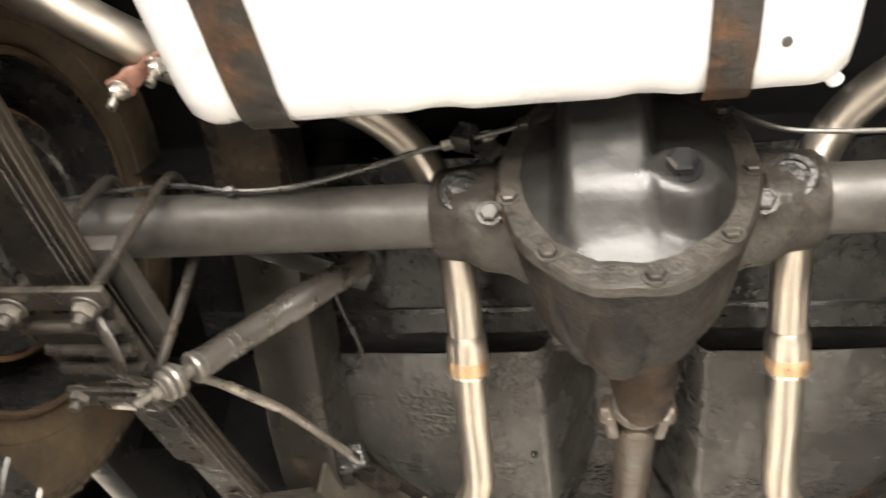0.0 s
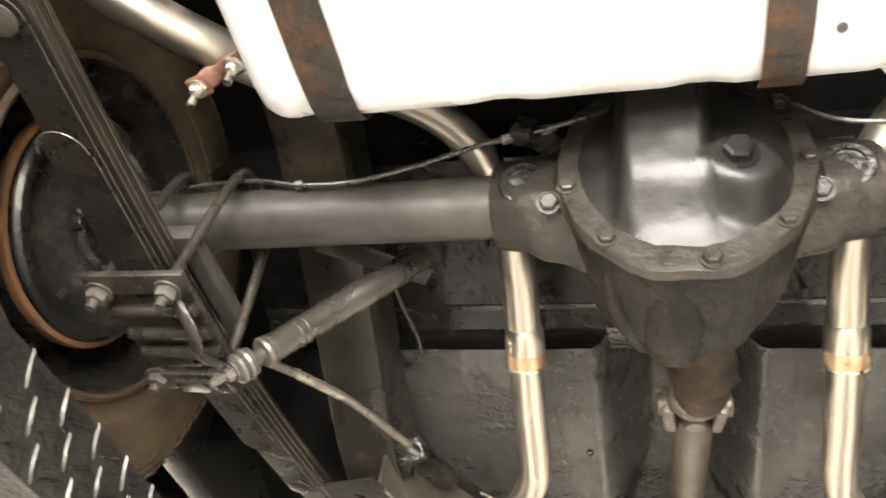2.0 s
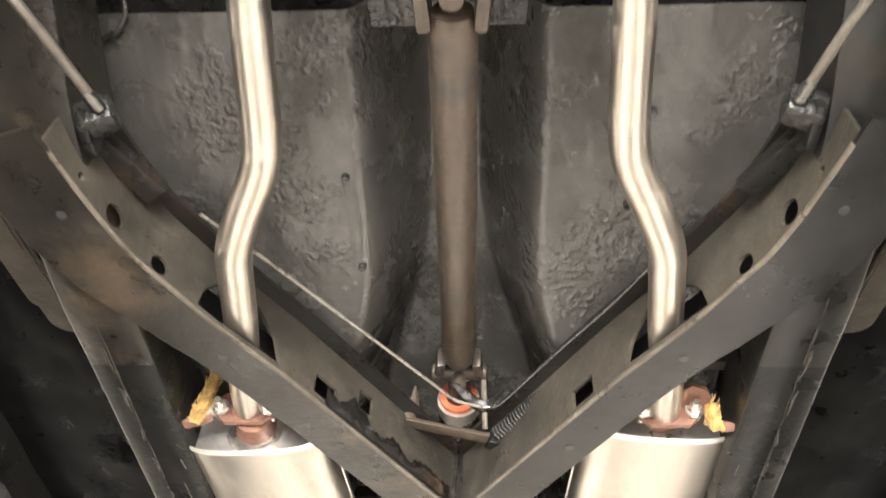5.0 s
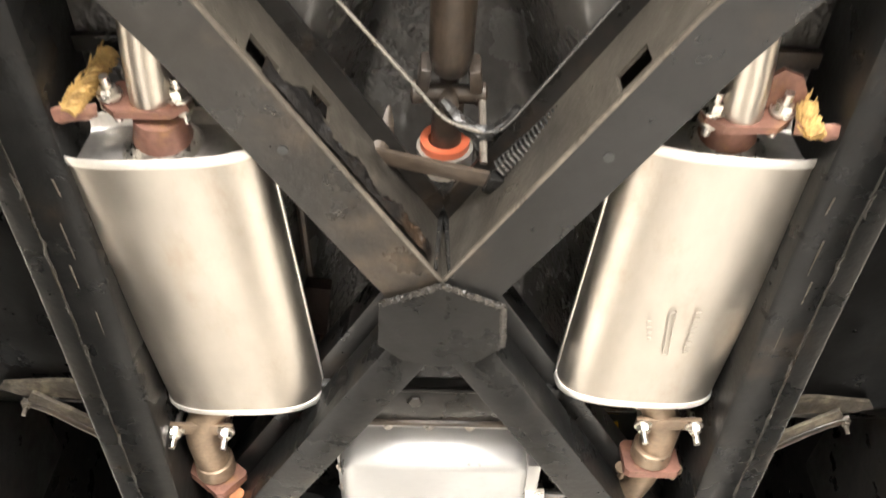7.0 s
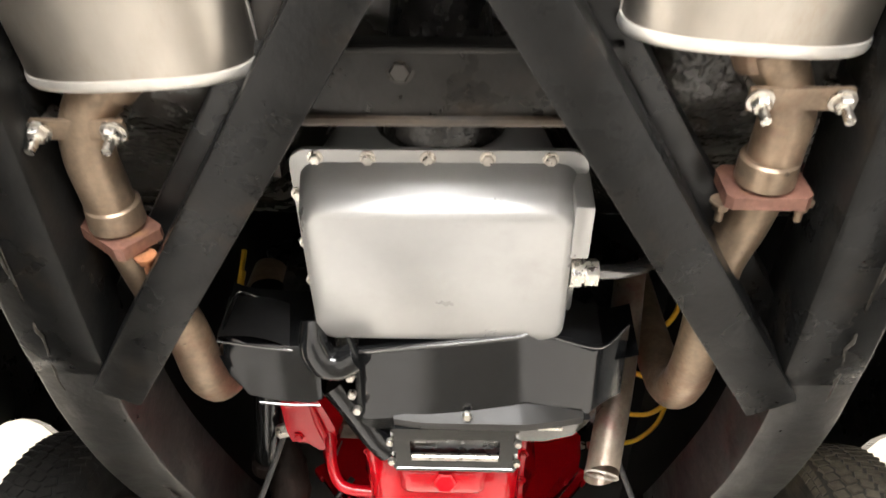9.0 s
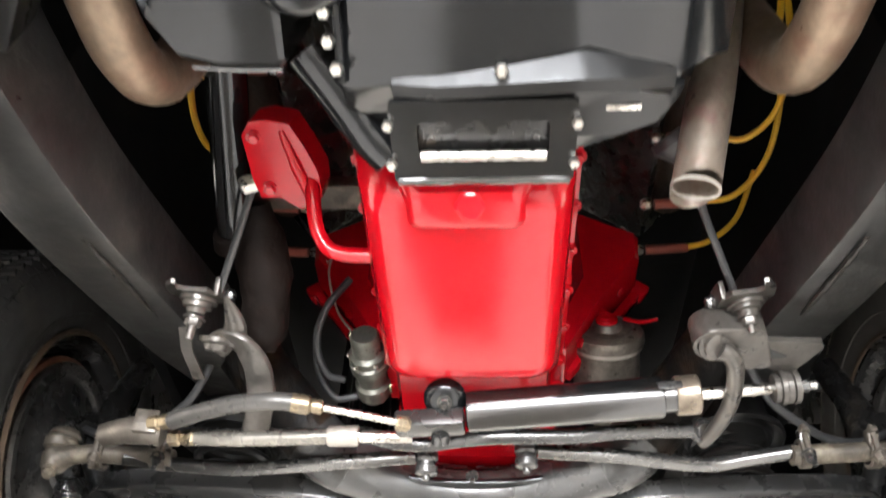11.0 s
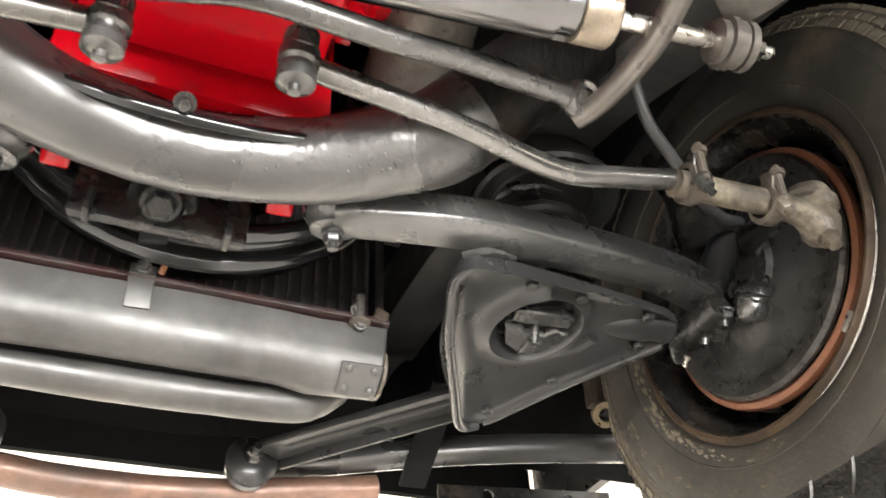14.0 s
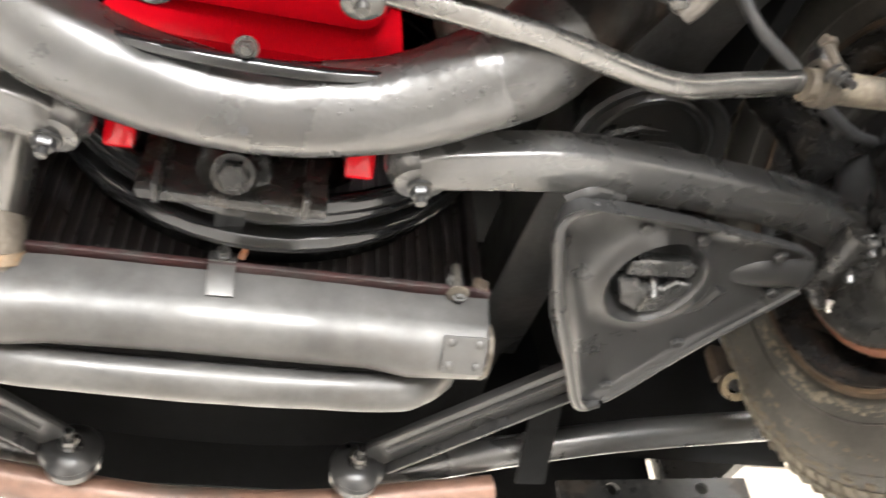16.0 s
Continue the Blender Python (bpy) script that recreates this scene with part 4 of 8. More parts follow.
# ---- brake lines ----
bl = empty("brake_line", (-0.3, -0.05, 2.09), "thin steel brake line with fittings along the rear axle", "brake line")
part("pipe", tube([(-0.60, -0.03, 2.112), (-0.52, -0.035, 2.118), (-0.45, -0.042, 2.112), (-0.393, -0.042, 2.100), (-0.33, -0.044, 2.098), (-0.25, -0.055, 2.108), (-0.19, -0.062, 2.124), (-0.166, -0.064, 2.127), (-0.10, -0.07, 2.14), (-0.03, -0.07, 2.165)], 0.0028, 8, 5), "darkmetal", bl)
part("union_block", lumpy(box((0.022, 0.02, 0.026), pose(-0.147, -0.066, 2.134, 0, 20, 0), 0.003), 0.0006, 0.01), "cast", bl)
for x, z in ((-0.166, 2.127), (-0.127, 2.138)):
    part("flare_nut", lathe([(0.0055, 0), (0.0055, 0.009), (0.004, 0.011), (0.004, 0.015)], along((x - 0.004, -0.064, z - 0.002), (x + 0.05, -0.066, z + 0.015)), 6), "zinc", bl)
part("clip", lathe([(0.006, -0.004), (0.006, 0.004)], along((-0.393, -0.042, 2.100), (-0.38, -0.042, 2.100)), 8), "darkmetal", bl)
bl = empty("brake_line", (0.4, -0.05, 2.12), "thin steel brake line along the rear axle", "brake line")
part("pipe", tube([(0.085, -0.05, 2.20), (0.11, -0.055, 2.165), (0.145, -0.05, 2.142), (0.2, -0.046, 2.136), (0.34, -0.04, 2.137), (0.45, -0.04, 2.135), (0.60, -0.03, 2.13)], 0.0026, 8, 5), "hose_grey", bl)
part("clip", lathe([(0.006, -0.004), (0.006, 0.004)], along((0.31, -0.041, 2.136), (0.32, -0.041, 2.136)), 8), "zinc", bl)

# ---- leaf springs, plates, shock absorbers ----


def leaf_spring(s):
    ob = empty("leaf_spring", (s * 0.505, 0, 1.96), "black five-leaf rear spring with clamps and a lower plate", "leaf spring", "rear springs")
    w = 0.048
    line = lambda y: 1.978 + (0.00 if abs(y) < 0.08 else (0.05 * (abs(y) - 0.08) + 0.09 * (abs(y) - 0.08) ** 2))
    spans = [(-0.66, 0.74), (-0.60, 0.68), (-0.50, 0.58), (-0.358, 0.40), (-0.243, 0.26)]
    cx = s * 0.500
    for i, (y0, y1) in enumerate(spans):
        def fn(u, v, i=i, y0=y0, y1=y1):
            e = 0.5 - 0.5 * math.cos(math.pi * v)
            e = 0.65 * e + 0.35 * (0.5 - 0.5 * math.cos(math.pi * e))
            y = y0 + (y1 - y0) * e
            d, r = min(y - y0, y1 - y), 0.024
            end = 1.0 if d > r else max(0.12, math.sqrt(max(0.0, 1 - ((r - d) / r) ** 2)))
            sag = 0.0016 * max(0, 1 - d / 0.05) if i > 2 else 0
            return (cx + w * (1 - 0.04 * (i % 2)) * end * (u - 0.5), y, line(y) - 0.0087 * i - sag)
        part("leaf", sheet(fn, 4, 64, 0.0062), "spring" if i > 2 else "dusty_leaf", ob, "" if i > 2 else "dust-browned upper leaf")
        # thin bead added on each leaf's inner edge so that it glints
        ew = -s * w * 0.5 * (1 - 0.04 * (i % 2))
        part("leaf_edge", tube([(cx + ew, y0 + 0.03 + (y1 - y0 - 0.06) * k / 24, line(y0 + 0.03 + (y1 - y0 - 0.06) * k / 24) - 0.0087 * i - 0.0058) for k in range(25)], 0.0008, 6, 1), "spring", ob, "thin bead added along the leaf edge for a glint")
    for i in (3, 4):
        y0 = spans[i][0] + 0.024
        arc = [(cx + 0.0232 * math.cos(math.radians(a)), y0 + 0.024 * math.sin(math.radians(a)), line(y0) - 0.0087 * i - 0.0076) for a in range(185, 370, 15)]
        part("worn_tip_edge", tube(arc, 0.0006, 6, 1), "forged", ob, "bright worn edge of a leaf tip")
    part("spring_eye", lathe([(0.018, -0.032), (0.018, 0.032), (0.008, 0.032), (0.008, -0.032)], pose(s * 0.505, -0.672, line(-0.66) + 0.012, 0, 90, 0), 18, None, True), "spring", ob)
    for y in (-0.334, 0.376):
        i = 4 if abs(y) < 0.3 else 3
        part("tip_liner", lathe([(0.0145, 0.001), (0.0145, -0.001), (0.011, -0.0025), (0, -0.0018)], pose(cx, y, line(y) - 0.0087 * i - 0.0058), 18), "forged" if y < -0.3 else "spring", ob)
    # spring seat, lower plate and U-bolts
    part("upper_pad", lumpy(box((0.075, 0.15, 0.02), pose(s * 0.505, 0, 2.0), 0.004), 0.001, 0.03), "axle", ob)
    for y, z in ((-0.075, 1.932), (0.07, 1.926)):
        part("lower_plate", lumpy(beam((s * 0.555, y, z), (s * 0.445, y, z - 0.002), 0.026, 0.008, 0.002), 0.0006, 0.02), "spring", ob)
    part("lower_plate_web", lumpy(box((0.10, 0.13, 0.008), pose(s * 0.503, -0.003, 1.939), 0.002), 0.0008, 0.03), "spring", ob)
    for y in (-0.035, 0.0, 0.03):
        part("plate_rib", tube([(s * 0.545, y, 1.932), (s * 0.455, y, 1.930)], 0.007, 10, 1), "spring", ob)
    for x in (0.468, 0.542):
        pts = [(s * x, -0.068, 1.915), (s * x, -0.068, 1.96), (s * x, -0.05, 2.11), (s * x, -0.02, 2.137), (s * x, 0.02, 2.137), (s * x, 0.045, 2.11), (s * x, 0.066, 1.96), (s * x, 0.066, 1.912)]
        ub = part("u_bolt", tube(pts, 0.0058, 10, 5), "spring", ob)
        for y in (-0.068, 0.066):
            part("nut", bolt((s * x, y, 1.926), (0, 0, -1), 0.0095, 0.011, stud=0.010), "forged", ub)
    # shock mount bracket
    part("shock_bracket", lumpy(tube([(s * 0.468, -0.05, 1.928), (s * 0.450, -0.03, 1.905), (s * 0.455, 0.0, 1.902), (s * 0.447, 0.03, 1.912)], 0.009, 8, 6, flat=0.5), 0.0006, 0.02), "spring", ob)
    part("shock_strut", lumpy(beam((s * 0.52, 0.074, 1.920), (s * 0.448, 0.060, 1.908), 0.018, 0.006, 0.002), 0.0005, 0.02), "spring", ob)
    return ob


def shock(s):
    ob = empty("shock_absorber", (s * 0.43, 0.04, 1.92), "dark grey tubular rear shock absorber with a ribbed lower bushing", "shock absorber", "rear shock absorbers")
    a, b = Vector((s * 0.430, 0.040, 1.921)), Vector((s * 0.293, 0.120, 2.150))
    m = along(a, b)
    part("bushing", lathe([(0.006, -0.014), (0.012, -0.013), (0.016, -0.010), (0.0165, -0.007), (0.012, -0.005), (0.017, -0.002), (0.018, 0.001), (0.013, 0.003), (0.016, 0.006), (0.015, 0.009), (0.009, 0.010), (0.0075, 0.014), (0.0075, 0.024)], m, 22), "forged", ob)
    part("lower_cap", lathe([(0.009, 0.022), (0.0155, 0.0225), (0.0172, 0.025), (0.0172, 0.028), (0.0160, 0.030), (0.0160, 0.034)], m, 24), "forged", ob, "dull grey end cap")
    part("tube", lathe([(0.0152, 0.030), (0.0152, 0.066), (0.0160, 0.067), (0.0160, 0.069), (0.0152, 0.070), (0.0152, 0.076), (0.0160, 0.077), (0.0160, 0.079), (0.0152, 0.080), (0.0155, 0.145), (0.0166, 0.147), (0.0166, 0.27), (0.011, 0.275)], m, 24), "spring", ob)
    part("stud_nut", bolt(m @ Vector((0, 0, -0.014)), m.to_3x3() @ Vector((0, 0, -1)), 0.0075, 0.010, stud=0.018), "forged", ob)
    part("upper_bracket", lumpy(beam((s * 0.30, 0.16, 2.15), (s * 0.43, 0.09, 2.15), 0.035, 0.006, 0.002), 0.0005, 0.02), "chassis", ob)
    return ob


for s in (-1, 1):
    leaf_spring(s)
    shock(s)


# ---- wheels ----
def wheel(name, s, x, y, group, tyre_mat, label, fit=1.0):
    ob = empty(name, (s * x, y, AZ - 0.33), label, "wheel", group)
    m = Matrix.Translation((s * x, y, AZ)) @ pose(0, 0, 0, 0, -90 * s, 0)  # local z points to the car's middle
    R = 0.33
    tread = "tread_dust" if tyre_mat == "rubber" else tyre_mat
    prof = [(0.195, 0.062), (0.205, 0.072), (0.235, 0.086), (0.265, 0.090), (0.292, 0.085), (0.306, 0.078), (0.309, 0.074), (0.314, 0.074), (0.322, 0.069), (0.327, 0.055), (R, 0.02), (R, -0.02), (0.327, -0.055), (0.314, -0.074), (0.265, -0.090), (0.205, -0.072), (0.195, -0.062)]
    tyre = part("tyre", lathe(prof, m, 72, None, True), tyre_mat, ob, "", 50)
    for h in (0.052, 0.026, 0.0, -0.026, -0.052):
        bm = bmesh.new()
        for k in range(90):
            a = 2 * math.pi * (k + (0.5 if abs(h) in (0.026,) else 0)) / 90
            rr = R - (0.0045 if abs(h) > 0.05 else 0.001)
            mm = m @ pose(0, 0, 0, 0, 0, math.degrees(a)) @ pose(rr, 0, h)
            bmesh.ops.create_cube(bm, size=1.0, matrix=mm @ pose(0, 0, 0, 18 if h > 0 else -18) @ Matrix.Diagonal((0.009, 0.0165, 0.021, 1)))
        part("tread_rib", bm, tread, tyre)
    bm = bmesh.new()
    for k in range(90):
        for rr, h, tilt in ((0.3165, 0.0715, 42), (0.3035, 0.0790, 62)):
            mm = m @ pose(0, 0, 0, 0, 0, 4.0 * k + (2.0 if h > 0.075 else 0)) @ pose(rr, 0, h, 0, -tilt, 0)
            bmesh.ops.create_cube(bm, size=1.0, matrix=mm @ Matrix.Diagonal((0.0035, 0.0165, 0.013, 1)))
    part("shoulder_tread", bm, tread, tyre)
    bm = bmesh.new()
    for rr, hh in ((0.283, 0.0868), (0.268, 0.0885), (0.247, 0.0870), (0.232, 0.0855), (0.216, 0.0765)):
        lathe([(rr - 0.002, hh - 0.002), (rr, hh + 0.0004), (rr + 0.002, hh - 0.002)], m, 72, bm, True)
    part("sidewall_ridge", bm, tyre_mat, tyre)
    # mud kept to the lit lower part; bare rubber above stands for shade
    if tyre_mat == "rubber":
        random.seed(21)
        bm = bmesh.new()
        for k in range(900):
            rr = random.choice((0.216, 0.222, 0.262, 0.285, 0.290, 0.296, 0.302, 0.306, 0.311, 0.316))
            rr += random.uniform(-0.006, 0.006)
            hh = next(h0 + (h1 - h0) * (rr - r0) / (r1 - r0) for (r0, h0), (r1, h1) in zip(prof, prof[1:]) if r0 <= rr <= r1)
            ang = math.radians(random.gauss(-30, 24))
            c, d = Vector((s * (x - hh), y + rr * math.cos(ang), AZ + rr * math.sin(ang))), 0.0012 + 0.0048 * random.random() ** 2
            turn = Matrix.Translation(c) @ pose(0, 0, 0, math.degrees(ang) - 90)
            ridge = [turn @ Vector((0, d * (1.8 * math.cos(t)) * random.uniform(0.6, 1.2), d * 0.8 * math.sin(t) * random.uniform(0.6, 1.2))) for t in (0, 0.9, 1.8, 2.7, 3.6, 4.5, 5.4)]
            top = bm.verts.new(c - Vector((s * 0.0012, 0, 0)))
            vs = [bm.verts.new(q + Vector((s * 0.0010, 0, 0))) for q in ridge]
            for i in range(7):
                bm.faces.new((vs[i], vs[(i + 1) % 7], top))
        tagged(part("mud_fleck", bm, "dried_mud", tyre, "dried tan mud flecks, kept to the lit lower part of the tyre", 80), kind="stuff")
    part("rim", lathe([(0.203, 0.074), (0.198, 0.079), (0.193, 0.076), (0.190, 0.060), (0.183, 0.052), (0.178, 0.02), (0.174, 0.0), (0.150, -0.03), (0.10, -0.045), (0, -0.045)], m, 56, caps=False), "rim", ob)
    part("rim_lip", lathe([(0.1950, 0.0760), (0.1970, 0.0812), (0.2010, 0.0822), (0.206, 0.0765)], m, 56, None, True), "lip", ob, "dust-brown rim lip")
    part("brake_drum", lathe([(fit * r, h) for r, h in ((0.133, -0.02), (0.141, -0.018), (0.141, 0.040), (0.133, 0.042))], m, 64, None, True), "rim", ob, "black brake drum")
    part("drum_edge", lathe([(fit * r, h) for r, h in ((0.133, 0.041), (0.1435, 0.041), (0.144, 0.047), (0.1425, 0.051), (0.137, 0.053), (0.133, 0.050))], m, 64, None, True), "drum" if y > 1 else "drum_brown", ob, "terracotta-coloured drum edge" if y > 1 else "rust-brown drum edge")
    bp = part("backing_plate", lumpy(lathe([(fit * r, h) for r, h in ((0.130, 0.050), (0.1335, 0.055), (0.1335, 0.058), (0.130, 0.062), (0.118, 0.061), (0.114, 0.056), (0.105, 0.054), (0.075, 0.060), (0.068, 0.066), (0.05, 0.068), (0.045, 0.074), (0, 0.074))], m, 56), 0.0008, 0.03), "plate_satin" if y > 1 else "rim", ob, "black brake backing plate")
    part("backing_rim", lumpy(lathe([(fit * r, h) for r, h in ((0.1345, 0.054), (0.1350, 0.059), (0.131, 0.0635), (0.119, 0.0625), (0.116, 0.060))], m, 64, caps=False), 0.0006, 0.008), "plate_rough" if y > 1 else "rim", bp, "rough dust-speckled plate edge")
    if y > 1 and s > 0:
        part("wheel_weight", box((0.008, 0.022, 0.006), Matrix.Translation((s * (x - 0.080), y - 0.123, AZ - 0.152)) @ pose(0, 0, 0, -39), 0.001), "zinc", ob, "small bright balance weight")
    for a in (40, 130, 220, 310):
        part("backing_bolt", bolt(m @ Vector((0.052 * math.cos(math.radians(a)), 0.052 * math.sin(math.radians(a)), 0.072)), m.to_3x3() @ Vector((0, 0, 1)), 0.0075, 0.007), "rim", bp)
    part("wheel_cylinder", lumpy(lathe([(0.018, 0), (0.022, 0.01), (0.018, 0.018), (0, 0.02)], m @ pose(-0.02, 0.09, 0.060), 20), 0.0005, 0.01), "rim", bp)
    part("adjuster_slot", box((0.018, 0.009, 0.003), Matrix.Translation((s * (x - 0.0555), y + 0.009, AZ - 0.095)) @ pose(0, 0, 0, 0, 90, 0), 0.001), "hose", bp)
    return ob


wheel("wheel_assembly", -1, 0.725, 0.0, "wheels", "tan", "dusty tan tyre on a black wheel with rusty drum")
wheel("wheel_assembly", 1, 0.725, 0.0, "wheels", "tan", "dusty tan tyre on a black wheel with rusty drum")
# left front tyre uses the darker rubber
wheel("wheel_assembly", -1, 0.725, 2.566, "wheels", "rubber_dark", "worn black tyre on a black wheel with rusty drum", 1.13)
wheel("wheel_assembly", 1, 0.725, 2.566, "wheels", "rubber", "black tyre with tan dried mud on its tread", 1.13)


# ---- driveshaft ----
ds = empty("driveshaft", (0.01, 0.6, 2.05), "brown rusty tubular driveshaft with universal joints", "driveshaft")
d0, d1 = Vector((0.014, 0.262, 2.030)), Vector((0.003, 0.925, 2.140))
m = along(d0, d1)
LD = (d1 - d0).length
part("shaft", lumpy(lathe([(0.020, 0.03), (0.0232, 0.045), (0.0240, 0.06), (0.0240, LD - 0.06), (0.0225, LD - 0.05), (0.019, LD - 0.035)], m, 24), 0.0004, 0.03), "rusty", ds)
for h, sgn in ((0.0, 1), (LD, -1)):
    j = part("joint_cross", lathe([(0.011, -0.034), (0.011, 0.034)], m @ pose(0, 0, h, 0, 90, 0), 14), "rusty", ds)
    for q in (-1, 1):
        part("yoke_ear", lumpy(beam(m @ Vector((q * 0.030, 0, h - 0.012)), m @ Vector((q * 0.026, 0, h + sgn * 0.045)), 0.014, 0.034, 0.005, m.to_3x3() @ Vector((0, 1, 0))), 0.0012, 0.012), "rusty", ds)
        part("bearing_cap", lathe([(0.013, -0.004), (0.014, 0.006), (0.009, 0.009), (0, 0.009)], m @ pose(q * 0.034, 0, h, 0, 90 * q, 0), 14), "rusty", ds)
    part("joint_cross", lathe([(0.011, -0.03), (0.011, 0.03)], m @ pose(0, 0, h, 90, 0, 0), 14), "rusty", ds)
part("companion_flange", lumpy(lathe([(0.022, -0.036), (0.029, -0.032), (0.031, -0.02), (0.022, -0.012)], m, 18), 0.001, 0.015), "rusty", ds, "rusty companion flange")

# ---- exhaust ----
R1 = 0.0212


def exhaust(s):
    ob = empty("tail_pipe", (s * 0.2, 0.3, 2.05), "shiny aluminised tail pipe bent over the rear axle", "exhaust pipe", "tail pipes")
    up = [(s * 0.395, -0.105, 2.195), (s * 0.33, -0.075, 2.222), (s * 0.27, -0.025, 2.238), (s * 0.225, 0.028, 2.228), (s * 0.195, 0.08, 2.187), (s * 0.184, 0.14, 2.141), (s * 0.183, 0.20, 2.110), (s * 0.184, 0.245, 2.089)]
    part("over_axle_pipe", tube(up, R1, 22, 6), "steel", ob)
    part("joint_sleeve", lathe([(R1, -0.042), (R1 + 0.003, -0.034), (R1 + 0.0036, 0.010), (R1 + 0.0025, 0.0125), (R1, 0.012)], along((s * 0.184, 0.246, 2.0885), (s * 0.186, 0.30, 2.065)), 24), "steel", ob)
    part("heat_band", lathe([(R1 + 0.0036, -0.009), (R1 + 0.0040, -0.006), (R1 + 0.0041, 0.008), (R1 + 0.0036, 0.010)], along((s * 0.184, 0.2455, 2.0888), (s * 0.186, 0.30, 2.065)), 24), "bluedpipe", ob, "orange-brown heat-tinted band")
    part("weld_ring", lumpy(lathe([(R1, 0.009), (R1 + 0.0048, 0.010), (R1 + 0.0050, 0.0125), (R1, 0.014)], along((s * 0.184, 0.2455, 2.0888), (s * 0.186, 0.30, 2.065)), 32), 0.0008, 0.004), "zinc", ob, "bright weld bead")
    lo = [(s * 0.184, 0.252, 2.086), (s * 0.187, 0.33, 2.063), (s * 0.190, 0.425, 2.040), (s * 0.198, 0.465, 2.033), (s * 0.222, 0.515, 2.027), (s * 0.245, 0.570, 2.024), (s * 0.252, 0.615, 2.022), (s * 0.262, 0.70, 2.022), (s * 0.278, 0.80, 2.022), (s * 0.285, 0.875, 2.026)]
    part("front_pipe", tube(lo, R1, 22, 6), "steel", ob)
    # clamp behind the axle and the outlet pipe
    for x, y, z in ((0.471, -0.160, 2.122), (0.427, -0.176, 2.132)):
        part("clamp_bolt", bolt((s * x, y, z), (0, 0.10, -1), 0.0075, 0.009, stud=0.018), "zinc", ob)
        part("clamp_ear", lumpy(box((0.020, 0.024, 0.007), pose(s * x, y, z + 0.004, 8, 0, s * 20), 0.003), 0.0012, 0.012), "primer", ob)
        part("clamp_leg", tube([(s * x, y, z - 0.002), (s * x, y - 0.002, z + 0.030)], 0.0045, 8, 1), "primer", ob)
    part("clamp_saddle", lumpy(tube([(s * 0.472, -0.160, 2.127), (s * 0.462, -0.164, 2.136), (s * 0.450, -0.168, 2.139), (s * 0.438, -0.172, 2.139), (s * 0.426, -0.176, 2.137)], [0.009, 0.011, 0.008, 0.011, 0.009], 10, 5, flat=0.5), 0.0018, 0.012), "primer", ob, "red oxide pipe clamp")
    part("outlet_pipe", tube([(s * 0.395, -0.105, 2.195), (s * 0.425, -0.140, 2.178), (s * 0.458, -0.178, 2.166), (s * 0.511, -0.228, 2.160), (s * 0.561, -0.290, 2.156), (s * 0.60, -0.45, 2.15), (s * 0.61, -0.80, 2.12)], [0.0205, 0.0212, 0.0232, 0.0236, 0.0236, 0.0236, 0.0236], 24, 6), "steel", ob)
    return ob


